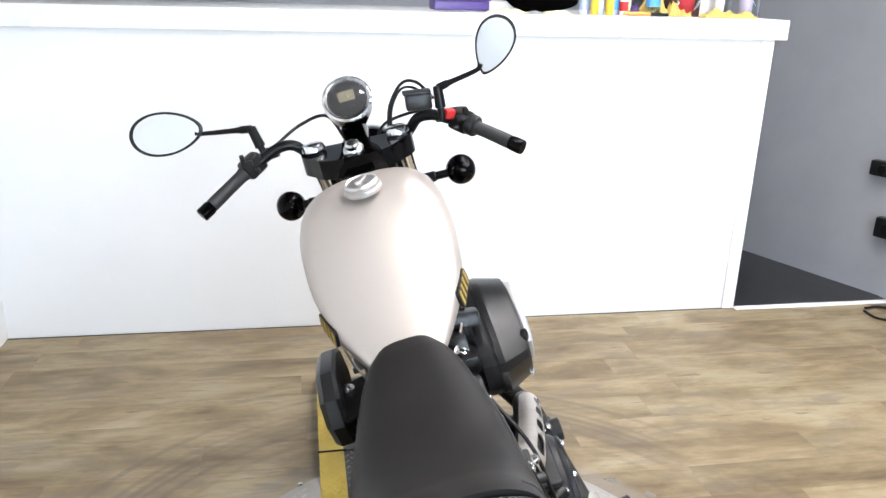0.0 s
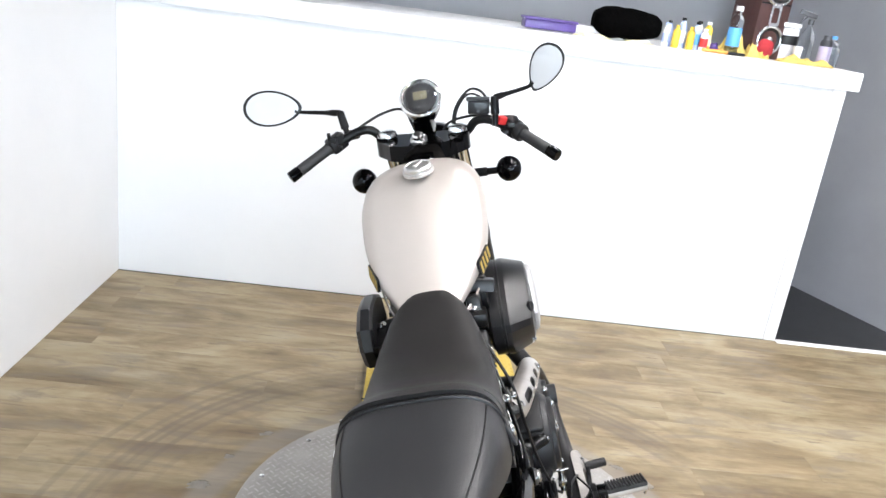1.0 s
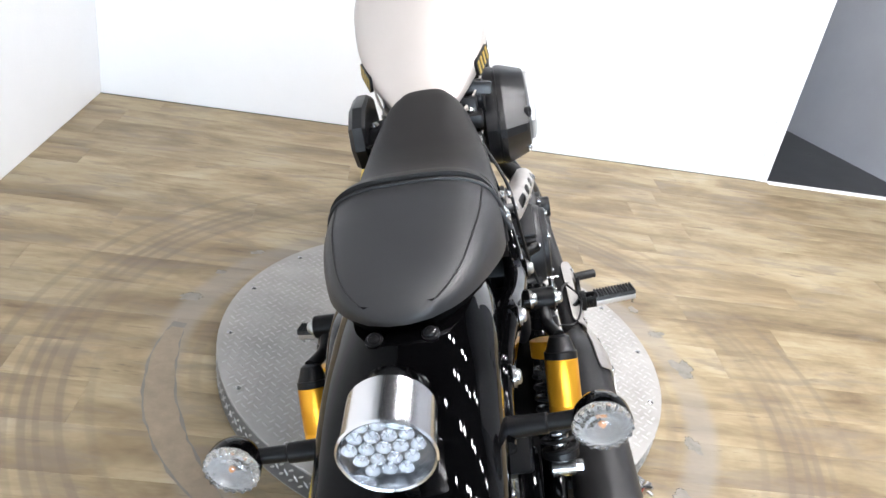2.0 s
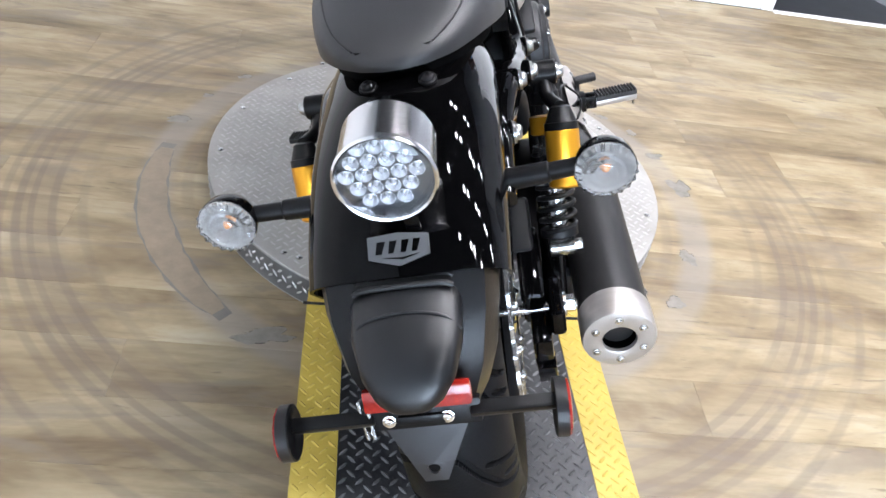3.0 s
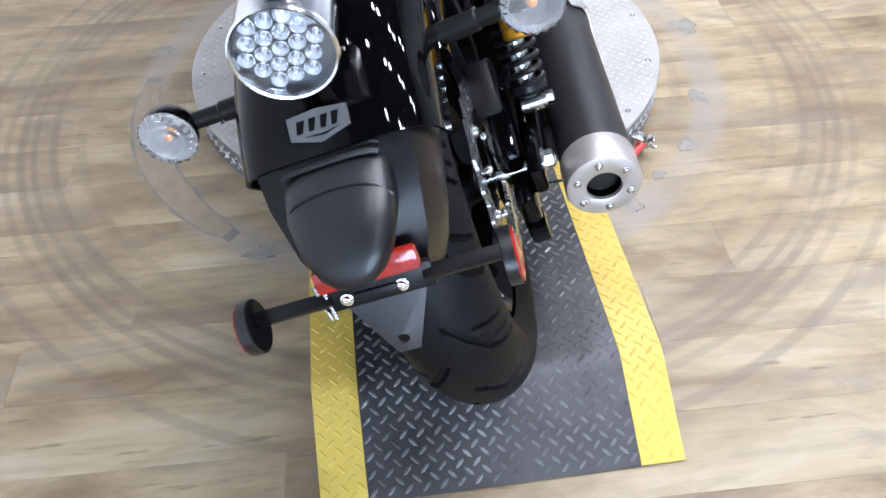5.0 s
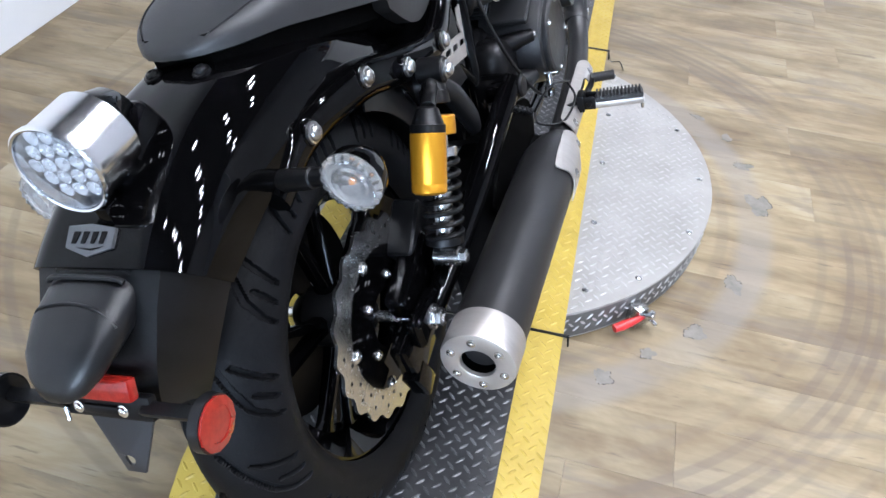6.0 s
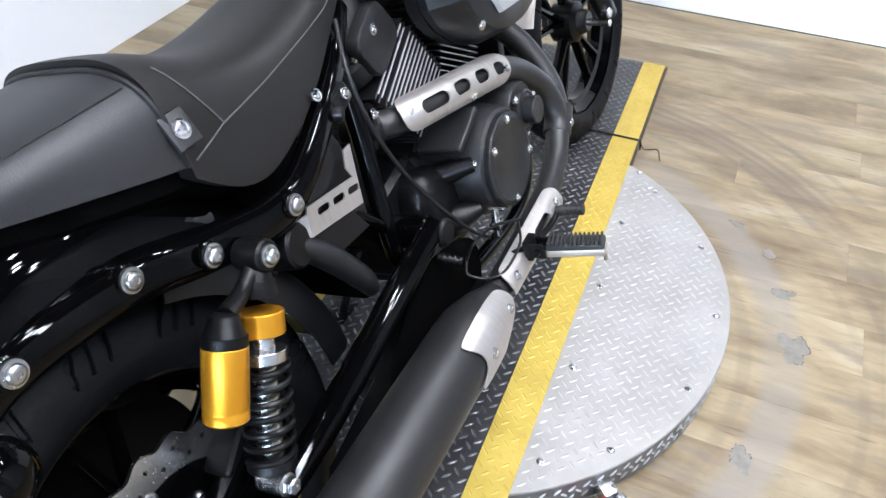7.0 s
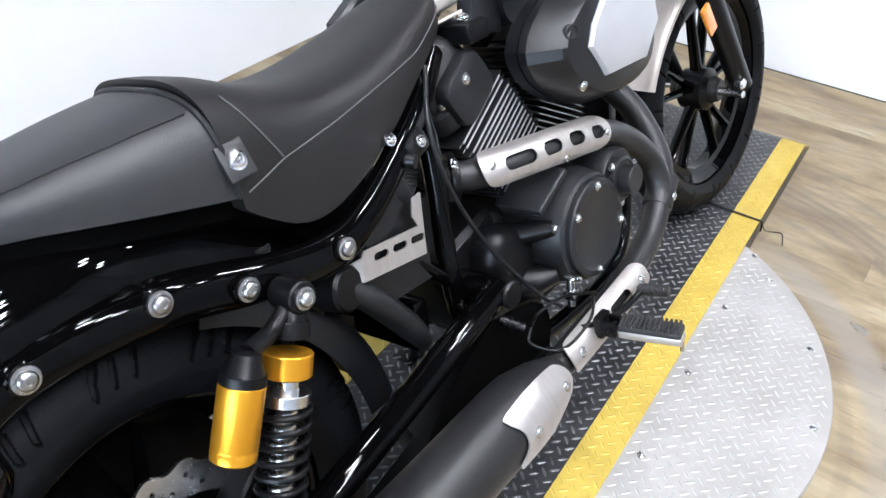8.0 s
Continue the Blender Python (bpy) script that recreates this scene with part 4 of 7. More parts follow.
# -- wheels
def tyre(name, c, r, width, bead, groove, parent, m=None):
    """A tyre with tread grooves cut into a fine grid; groove(s, u) gives the depth at s metres round and u across."""
    half, nu, ns = width / 2, 132, 1100
    a = np.linspace(-1.0, 1.0, nu + 1)
    th = a * radians(118)
    x = np.where(np.abs(th) < radians(90), half * np.sin(th), np.sign(th) * half * (1 - 0.28 * (np.maximum(0.0, np.abs(th) - radians(90)) / radians(28)) ** 1.6))
    q = r - (r - bead) * 0.5 * (1 - np.cos(th))
    q = bead + (q - q.min()) * (r - bead) / (r - q.min())
    an = 2 * math.pi * np.arange(ns) / ns
    S, U = np.meshgrid(an * r, a * 118 / 90 * half, indexing="ij")
    dx, dq = np.gradient(x), np.gradient(q)
    size = np.hypot(dx, dq)
    D = groove(S, U)
    Q = q[None, :] - D * (dx / size)[None, :]
    X = x[None, :] + D * (dq / size)[None, :]
    V = np.stack([c[0] + X, c[1] + Q * np.cos(an)[:, None], c[2] + Q * np.sin(an)[:, None]], axis=-1).reshape(-1, 3)
    if m is not None:
        M4 = np.array(m)
        V = V @ M4[:3, :3].T + M4[:3, 3]
    I, K = np.meshgrid(np.arange(ns), np.arange(nu), indexing="ij")
    J = (I + 1) % ns
    w = nu + 1
    F = np.stack([I * w + K, I * w + K + 1, J * w + K + 1, J * w + K], axis=-1).reshape(-1, 4)
    me = bpy.data.meshes.new(name)
    me.from_pydata(V.tolist(), [], F.tolist())
    me.materials.append(RUBBER)
    me.shade_smooth()
    me.set_sharp_from_angle(angle=radians(40))
    ob = new(name, me)
    ob.parent = parent
    return tagged(ob, "black rubber tyre with curved tread grooves")


def grooves(s, u, pitch, lines, half, depth):
    """Grooves along broken lines of (round, across), repeated each pitch and staggered on the other side."""
    d = np.ones_like(s)
    for side in (1, -1):
        x = (s + (0.0 if side == 1 else pitch * 0.5)) % pitch
        for sh in (-pitch, 0.0, pitch):
            px, py = x - sh, u * side
            for line in lines:
                for (ax, ay), (bx, by) in zip(line, line[1:]):
                    t = np.clip(((px - ax) * (bx - ax) + (py - ay) * (by - ay)) / ((bx - ax) ** 2 + (by - ay) ** 2), 0.0, 1.0)
                    d = np.minimum(d, np.hypot(px - ax - t * (bx - ax), py - ay - t * (by - ay)))
    return np.where(d < half, depth * (1 - 0.35 * np.clip(np.abs(u) / 0.08, 0, 1) ** 2), 0.0)


def rear_tread(s, u):
    return grooves(s, u, 2 * math.pi * 0.323 / 15, [((0.0, 0.007), (0.045, 0.026), (0.078, 0.040), (0.094, 0.054), (0.100, 0.064)), ((0.022, 0.030), (0.036, 0.048), (0.044, 0.062)), ((0.062, 0.046), (0.072, 0.063))], 0.0036, 0.007)


def front_tread(s, u):
    return grooves(s, u, 2 * math.pi * 0.3315 / 16, [((0.0, 0.010), (0.06, 0.030), (0.075, 0.052)), ((0.03, 0.036), (0.038, 0.058))], 0.0024, 0.006)


def wheel(name, c, r_rim, w_rim, spokes, parent, label, m=None):
    """A cast wheel: rim, hub and forked spokes."""
    bm = B()
    h = w_rim / 2
    lathe(bm, [(r_rim + 0.012, -h), (r_rim + 0.013, -h + 0.004), (r_rim + 0.001, -h + 0.012), (r_rim - 0.006, -h + 0.022), (r_rim - 0.016, -0.012), (r_rim - 0.016, 0.012), (r_rim - 0.006, h - 0.022),
               (r_rim + 0.001, h - 0.012), (r_rim + 0.013, h - 0.004), (r_rim + 0.012, h), (r_rim + 0.004, h), (r_rim - 0.012, h - 0.016), (r_rim - 0.028, 0.014), (r_rim - 0.028, -0.014), (r_rim - 0.012, -h + 0.016), (r_rim + 0.004, -h), (r_rim + 0.012, -h)],
          Matrix.Translation(c) @ pose(0, 0, 0, 0, 90, 0), 72)
    if m is not None:
        bmesh.ops.transform(bm, matrix=m, verts=bm.verts)
    ob = part(name, bm, GLOSS, parent, label, sharp=30)
    bm = lathe(B(), [(0, -0.062), (0.024, -0.062), (0.028, -0.058), (0.034, -0.04), (0.05, -0.03), (0.052, 0.03), (0.034, 0.04), (0.028, 0.058), (0.024, 0.062), (0, 0.062)], Matrix.Translation(c) @ pose(0, 0, 0, 0, 90, 0), 32)
    if m is not None:
        bmesh.ops.transform(bm, matrix=m, verts=bm.verts)
    part("hub", bm, SATIN, ob)
    for k in range(spokes):
        a = 2 * math.pi * (k + 0.2) / spokes
        bm = B()
        for da in (-0.30, 0.30):
            q0, q1 = a + da * 0.25, a + da * 0.62
            p0 = Vector((0, 0.046 * math.cos(q0), 0.046 * math.sin(q0)))
            p1 = Vector((0, (r_rim - 0.022) * math.cos(q1), (r_rim - 0.022) * math.sin(q1)))
            d = (p1 - p0).normalized()
            n = Vector((1, 0, 0)).cross(d)
            rings = []
            for f, wd, tk in ((0.0, 0.011, 0.016), (0.15, 0.008, 0.014), (0.85, 0.0065, 0.012), (1.0, 0.010, 0.015)):
                p = Vector(c) + p0.lerp(p1, f)
                rings.append([p + n * wd + Vector((tk * 0.5, 0, 0)), p + n * wd * 0.5 + Vector((tk, 0, 0)), p - n * wd * 0.5 + Vector((tk, 0, 0)), p - n * wd + Vector((tk * 0.5, 0, 0)),
                              p - n * wd + Vector((-tk * 0.5, 0, 0)), p - n * wd * 0.5 + Vector((-tk, 0, 0)), p + n * wd * 0.5 + Vector((-tk, 0, 0)), p + n * wd + Vector((-tk * 0.5, 0, 0))])
            loft(bm, rings)
        if m is not None:
            bmesh.ops.transform(bm, matrix=m, verts=bm.verts)
        part("spoke", bm, GLOSS, ob)
    return ob


REAR, FRONT = Vector((0, 0, 0.323)), Vector((-0.014, 1.600, 0.3185))
ROLL = Matrix.Translation(STEM) @ Matrix.Rotation(radians(-4.0), 4, AXIS) @ Matrix.Translation(-STEM)
rear_wheel = wheel("rear_wheel", REAR, 0.203, 0.100, 5, bike, "gloss black cast rear wheel")
tyre("tyre", REAR, 0.323, 0.150, 0.212, rear_tread, rear_wheel)
front_wheel = wheel("front_wheel", FRONT, 0.231, 0.066, 5, bike, "gloss black cast front wheel with forked spokes", ROLL)
tyre("tyre", FRONT, 0.3185, 0.102, 0.240, front_tread, front_wheel, ROLL)


def disc(c, x, r, parent, m=None):
    """A wave brake disc with drilled holes, and its carrier."""
    n = 20
    outline = [(r * (1 + 0.030 * math.cos(n * 2 * math.pi * k / 240)) * math.cos(2 * math.pi * k / 240), r * (1 + 0.030 * math.cos(n * 2 * math.pi * k / 240)) * math.sin(2 * math.pi * k / 240)) for k in range(240)]
    inner = [(r * 0.72 * math.cos(2 * math.pi * k / 60), r * 0.72 * math.sin(2 * math.pi * k / 60)) for k in range(60)]
    holes = [inner]
    for k in range(40):
        a = 2 * math.pi * k / 40
        q = r * (0.80 if k % 2 else 0.90)
        holes.append([(q * math.cos(a) + 0.0034 * math.cos(2 * math.pi * j / 8), q * math.sin(a) + 0.0034 * math.sin(2 * math.pi * j / 8)) for j in range(8)])
    bm = sheet(B(), outline, holes, lambda u, v, w: Vector((c[0] + x + w, c[1] + u, c[2] + v)), 0.005)
    if m is not None:
        bmesh.ops.transform(bm, matrix=m, verts=bm.verts)
    ob = part("brake_disc", bm, STEEL, parent, "drilled steel wave brake disc", sharp=30)
    bm = lathe(B(), [(r * 0.30, 0.0), (r * 0.60, 0.0), (r * 0.76, 0.001), (r * 0.76, 0.004), (r * 0.6, 0.005), (r * 0.30, 0.007), (r * 0.30, 0.0)], pose(c[0] + x, c[1], c[2], 0, 90, 0), 40)
    carrier = part("disc_carrier", bm, GLOSS, ob)
    for k in range(5):
        a = 2 * math.pi * (k + 0.35) / 5
        bolt("rivet", (c[0] + x + 0.005, c[1] + r * 0.69 * math.cos(a), c[2] + r * 0.69 * math.sin(a)), (1, 0, 0), 0.0075, ob, STEEL, 0.005)
        a += 0.55
        bolt("carrier_bolt", (c[0] + x + 0.006, c[1] + r * 0.42 * math.cos(a), c[2] + r * 0.42 * math.sin(a)), (1, 0, 0), 0.0062, carrier, STEEL, 0.006)
    return ob


disc(REAR, 0.082, 0.149, rear_wheel)
part("belt_pulley", lathe(B(), [(0.03, -0.078), (0.11, -0.074), (0.158, -0.070), (0.161, -0.090), (0.164, -0.090), (0.164, -0.062), (0.11, -0.066), (0.03, -0.066)], pose(REAR.x, REAR.y, REAR.z, 0, 90, 0), 64), SATIN, rear_wheel, "black belt pulley")
rows = []
for k in range(15):
    a = radians(2 + 64 * k / 14)
    rows.append([(x, REAR.y + (0.354 - dr) * math.cos(a), REAR.z + (0.354 - dr) * math.sin(a)) for x, dr in ((-0.092, 0.055), (-0.092, 0.02), (-0.084, 0.004), (-0.05, 0.0), (0.05, 0.0), (0.084, 0.004), (0.092, 0.02), (0.092, 0.055))])
INNER_ROWS = rows

# -- swing arm, axle, shocks
bm = B()
for s in (1, -1):
    tube(bm, [(s * 0.165, 0.530, 0.418), (s * 0.164, 0.40, 0.392), (s * 0.160, 0.20, 0.351), (s * 0.153, 0.02, 0.320)], [0.020, 0.021, 0.021, 0.018], 16)
    rbox(bm, (0.024, 0.085, 0.05), pose(s * 0.150, 0.0, 0.324), 0.01, 3)
rod(bm, (-0.165, 0.520, 0.414), (0.165, 0.520, 0.414), 0.026)
rbox(bm, (0.22, 0.030, 0.075), pose(0, 0.415, 0.412, -12, 0, 0), 0.008)
swing = part("swing_arm", bm, GLOSS, bike, "gloss black swing arm")
bolt("axle_nut", (0.164, 0.0, 0.326), (1, 0, 0), 0.014, swing, STEEL, 0.014, hexed=True)
part("axle", rod(B(), (-0.165, 0, 0.323), (0.182, 0, 0.323), 0.008), STEEL, swing)
part("pivot_cap", lathe(B(), [(0, 0.0), (0.021, 0.0), (0.022, 0.004), (0.018, 0.008), (0, 0.009)], pose(0.182, 0.528, 0.410, 0, 90, 0), 24), SATIN, swing)
# brake caliper beside the disc
bm = rbox(B(), (0.045, 0.09, 0.05), pose(0.105, 0.105, 0.40, 35, 0, 0), 0.01, 3)
part("rear_caliper", bm, SATIN, bike, "satin black rear brake caliper")
bm = rbox(B(), (0.030, 0.085, 0.080), pose(0.124, -0.015, 0.280, 10, 0, 0), 0.008, 2)
rbox(bm, (0.030, 0.035, 0.055), pose(0.126, -0.035, 0.232, 20, 0, 0), 0.004, 2)
rbox(bm, (0.036, 0.13, 0.085), pose(0.117, 0.055, 0.345, 18, 0, 0), 0.01, 3)
part("axle_bracket", bm, GLOSS, bike)


def shock(s):
    top, low = Vector((s * 0.172, 0.196, 0.614)), Vector((s * 0.170, 0.079, 0.374))
    d = (low - top).normalized()
    at = lambda f: top + (low - top) * f
    bm = rod(B(), at(0.02), at(0.11), 0.0145, 0.0185)
    rod(bm, at(0.10), at(0.17), 0.0205, 0.0225)
    rod(bm, at(0.0) - Vector((0.02, 0, 0)), at(0.0) + Vector((0.02, 0, 0)), 0.0185)
    # the bridge to the reservoir
    r_top, r_low = Vector((s * 0.188, 0.110, 0.591)), Vector((s * 0.184, 0.048, 0.484))
    tube(bm, [at(0.03), at(0.10) + Vector((s * 0.004, -0.028, 0.004)), r_top + Vector((0, 0.006, 0.006))], [0.011, 0.0095, 0.011], 14)
    rd = (r_low - r_top).normalized()
    body = part("shock_absorber", bm, SATIN, bike, "rear shock absorber with gold reservoir")
    part("reservoir_cap", lathe(B(), [(0, -0.012), (0.010, -0.012), (0.015, -0.009), (0.0195, 0.004), (0.0225, 0.012), (0.0242, 0.0125), (0.0242, 0.023), (0, 0.023)], along(r_top, r_top + rd), 32), SATIN, body)
    part("reservoir", lathe(B(), [(0, 0), (0.023, 0), (0.0245, 0.002), (0.0245, 0.066), (0.0240, 0.067), (0.0240, 0.070), (0.0245, 0.071), (0.024, 0.080), (0.020, 0.083), (0, 0.083)], along(r_top + rd * 0.022, r_low), 36), GOLD, body, "gold anodised reservoir")
    bm = rod(B(), at(0.235), at(0.335), 0.0275, seg=32)
    part("preload_collar", bm, GOLD, body, "gold anodised collar")
    part("damper_rod", rod(B(), at(0.3), at(0.93), 0.015), STEEL, body)
    part("spring_seat", rod(B(), at(0.40), at(0.45), 0.0275), STEEL, body)
    # spring
    pts = []
    e1 = d.orthogonal().normalized(); e2 = d.cross(e1)
    turns, n = 7.0, 150
    for k in range(n + 1):
        f = k / n
        a = 2 * math.pi * turns * f
        pts.append(at(0.44 + 0.45 * f) + (e1 * math.cos(a) + e2 * math.sin(a)) * 0.0265)
    part("spring", tube(B(), pts, 0.0041, 8, steps=1), SATIN, body, "black coil spring")
    part("lower_seat", rod(B(), at(0.885), at(0.93), 0.029), SATIN, body)
    eye = rod(B(), low - Vector((0.018, 0, 0)), low + Vector((0.018, 0, 0)), 0.014)
    part("lower_eye", eye, STEEL, body)
    bolt("shock_bolt", low + Vector((s * 0.020, 0, 0)), (s, 0, 0), 0.0105, body, STEEL, 0.012, hexed=True)
    bolt("shock_bolt", top + Vector((s * 0.022, 0, 0)), (s, 0, 0), 0.0095, body, RAIL_STEEL, 0.009)
    return body


shock(1)
shock(-1)

# -- frame
def flat_bar(bm, pts, highs, wides):
    """A forged bar along a smooth line: upright oval sections, highs and wides given for each point."""
    line = spline(pts, 8)
    n = len(line)
    rings = []
    for k, p in enumerate(line):
        d = (line[min(k + 1, n - 1)] - line[max(k - 1, 0)]).normalized()
        side = Vector((1, 0, 0)); side = (side - d * side.dot(d)).normalized()
        up = side.cross(d)
        f = k / (n - 1) * (len(highs) - 1)
        h, w = float(np.interp(f, range(len(highs)), highs)), float(np.interp(f, range(len(wides)), wides))
        rings.append([p + side * u + up * v for u, v in rounded(w, h, min(w, h) * 0.42, n=5)])
    return loft(bm, rings)


bm = B()
for s in (1, -1):
    # seat rail that holds fender and shocks
    flat_bar(bm, [(s * 0.07, 0.60, 0.745), (s * 0.105, 0.50, 0.69), (s * 0.130, 0.36, 0.625), (s * 0.135, 0.28, 0.610), (s * 0.131, 0.18, 0.632), (s * 0.119, 0.08, 0.660), (s * 0.104, -0.05, 0.665), (s * 0.102, -0.14, 0.632)],
             [0.032, 0.034, 0.040, 0.048, 0.050, 0.050, 0.048, 0.036], [0.030, 0.032, 0.034, 0.036, 0.036, 0.036, 0.034, 0.028])
    # upright behind the engine and lower cradle
    tube(bm, [(s * 0.085, 0.535, 0.735), (s * 0.105, 0.515, 0.62), (s * 0.110, 0.49, 0.45), (s * 0.11, 0.50, 0.36), (s * 0.11, 0.58, 0.26), (s * 0.11, 0.72, 0.215), (s * 0.10, 0.95, 0.215), (s * 0.075, 1.06, 0.36), (s * 0.055, 1.10, 0.60), (s * 0.03, 1.10, 0.86)], 0.0155, 14)
    tube(bm, [(s * 0.095, 0.36, 0.61), (s * 0.105, 0.44, 0.50), (s * 0.110, 0.49, 0.44)], 0.012, 12)
tube(bm, [(0, 0.62, 0.76), (0, 0.85, 0.86), (0, 1.12, 0.96)], 0.025, 16)
rod(bm, (0, 1.10, 0.83), (0, 1.055, 1.03), 0.034)
main = part("chassis", bm, GLOSS, bike, "gloss black steel tube chassis")
for p, r in (((0.158, 0.294, 0.614), 0.0100), ((0.156, 0.16, 0.639), 0.0100), ((0.138, 0.076, 0.670), 0.0100), ((0.123, -0.055, 0.669), 0.0100)):
    lug = rod(B(), (p[0] - 0.035, p[1], p[2]), (p[0] - 0.002, p[1], p[2]), 0.0165)
    part("rail_boss", lug, GLOSS, main)
    bolt("chassis_bolt", p, (1, 0, 0), r, main, RAIL_STEEL, 0.008)

# -- rear fender
def arc_point(r, deg):
    a = radians(deg)
    return REAR.y + r * math.cos(a), REAR.z + r * math.sin(a)


def fender_ring(r, half, depth, deg, n=9, corner=0.05, thick=0.0):
    """One cross-section: down one side, round the shoulder, over the crown, and down the other."""
    pts = []
    r, half = r - thick, half - thick
    prof = [(-half, -depth), (-half, -(depth + corner) / 2), (-half, -corner)]
    for k in range(1, n):
        a = radians(180 - 90 * k / n)
        prof.append((-half + corner + corner * math.cos(a), -corner + corner * math.sin(a)))
    prof.append((-half + corner, 0.0))
    for f in (0.5,):
        prof.append(((-half + corner) * (1 - f), 0.002))
    full = prof + [(0.0, 0.0025)] + [(-x, z) for x, z in reversed(prof)]
    for x, dz in full:
        y, z = arc_point(r + dz, deg)
        pts.append((x, y, z))
    return pts


def shell(rows, mat, name, parent, label, thick=0.004, steer=False):
    """A thin skin of open rings, thickened towards the inside of each ring."""
    n = len(rows)
    closed = []
    for k, ring in enumerate(rows):
        P = [Vector(p) for p in ring]
        T = Vector(rows[min(k + 1, n - 1)][len(ring) // 2]) - Vector(rows[max(k - 1, 0)][len(ring) // 2])
        inner = []
        mid = sum(P, Vector()) / len(P)
        for j, p in enumerate(P):
            d = P[min(j + 1, len(P) - 1)] - P[max(j - 1, 0)]
            nrm = d.cross(T).normalized()
            if nrm.dot(mid - p) < 0:
                nrm = -nrm
            inner.append(p + nrm * thick)
        closed.append(P + inner[::-1])
    bm = loft(B(), closed)
    return front(name, bm, mat, parent, label) if steer else part(name, bm, mat, parent, label)


stations = [(36, 0.420, 0.100, 0.085), (50, 0.432, 0.104, 0.090), (62, 0.440, 0.106, 0.095), (70, 0.444, 0.107, 0.098), (80, 0.448, 0.109, 0.10), (92, 0.450, 0.110, 0.105), (104, 0.455, 0.110, 0.105), (116, 0.463, 0.108, 0.105), (125, 0.471, 0.106, 0.10), (131, 0.476, 0.104, 0.09)]
rows = []
for k in range(39):
    d = 36 + (131 - 36) * k / 38
    r, hw, dp = (float(np.interp(d, [s[0] for s in stations], [s[j] for s in stations])) for j in (1, 2, 3))
    rows.append(fender_ring(r, hw, dp, d, corner=min(float(np.interp(d, [36, 98, 131], [0.080, 0.084, 0.050])), dp - 0.004), n=14))
fender = shell(rows, GLOSS, "rear_fender", bike, "gloss black bobbed rear fender")
for x in (-0.032, 0.035):
    bolt("fender_bolt", (x, -0.085, 0.770), (0, -0.25, 0.97), 0.008, fender, SATIN, 0.006)

shell(INNER_ROWS, PLASTIC, "inner_fender", bike, "matte black inner fender", 0.003)

# maker's badge: a grey lozenge plate with dark bars
bm = B()
n_back = Vector((0, -0.62, 0.78)).normalized()
tb = Vector((0, -0.78, -0.62)).normalized()
bc = Vector((0.0, -0.2895, 0.7005))
place_badge = lambda u, v, w: bc + Vector((1, 0, 0)) * u - tb * v + n_back * (w - 0.001)
sheet(bm, [(-0.030, -0.010), (0.0, -0.019), (0.030, -0.010), (0.030, 0.010), (0.0, 0.014), (-0.030, 0.012)], [], place_badge, 0.004)
badge = part("badge", bm, BADGE, fender, "grey lozenge-shaped badge plate")
marks = [[(u - wd / 2 - 0.001, -0.006), (u + wd / 2 - 0.002, -0.006), (u + wd / 2 + 0.002, 0.006), (u - wd / 2 + 0.001, 0.006)] for u, wd in ((-0.018, 0.007), (-0.006, 0.006), (0.006, 0.006), (0.017, 0.006))]
marks.append([(-0.016, -0.010), (0.004, -0.013), (0.02, -0.0085), (0.004, -0.011)])
for outline in marks:
    part("badge_mark", sheet(B(), outline, [], lambda a, b, w: place_badge(a, b, w + 0.004), 0.001), GLOSS, badge, smooth=False)

# -- mudguard below the fender, with plate-light hood, red reflector and plate bracket
rows = []
for f, y, z, hw in ((0, -0.300, 0.690, 0.092), (0.3, -0.335, 0.650, 0.088), (0.6, -0.362, 0.600, 0.078), (0.8, -0.368, 0.565, 0.066), (1.0, -0.366, 0.535, 0.052)):
    rows.append([(-hw, y + 0.105 - 0.05 * f, z - 0.055 + 0.02 * f), (-hw, y + 0.035, z - 0.016), (-hw + 0.012, y + 0.008, z - 0.003), (-hw * 0.4, y, z), (hw * 0.4, y, z), (hw - 0.012, y + 0.008, z - 0.003), (hw, y + 0.035, z - 0.016), (hw, y + 0.105 - 0.05 * f, z - 0.055 + 0.02 * f)])
guard = shell(rows, SATIN, "mudguard", bike, "matte black plastic mudguard")
bm = B()
rings = []
for f, y, z, hw, hh in ((0, -0.306, 0.652, 0.054, 0.022), (0.25, -0.328, 0.651, 0.0545, 0.025), (0.55, -0.360, 0.643, 0.0525, 0.024), (0.8, -0.390, 0.630, 0.044, 0.021), (0.93, -0.407, 0.620, 0.032, 0.015), (0.98, -0.415, 0.614, 0.020, 0.009), (1.0, -0.418, 0.612, 0.009, 0.004)):
    rings.append([(hw * math.copysign(abs(math.cos(a)) ** 0.6, math.cos(a)), y, z + hh * math.copysign(abs(math.sin(a)) ** 0.7, math.sin(a))) for a in [2 * math.pi * j / 28 for j in range(28)]])
loft(bm, rings)
hood = part("plate_light_hood", bm, PLASTIC, guard, "matte black rounded plate-light hood", sharp=50)
for y, z in ((-0.308, 0.6790), (-0.322, 0.6785)):
    part("hood_rib", tube(B(), [(-0.048, y, z - 0.005), (-0.034, y, z), (0.034, y, z), (0.048, y, z - 0.005)], 0.0030, 8, steps=3), CABLE, hood)
part("hood_rib", tube(B(), [(-0.053, -0.358, 0.650), (-0.036, -0.354, 0.667), (0.0, -0.350, 0.6705), (0.036, -0.354, 0.667), (0.053, -0.358, 0.650)], 0.0016, 8), CABLE, hood)

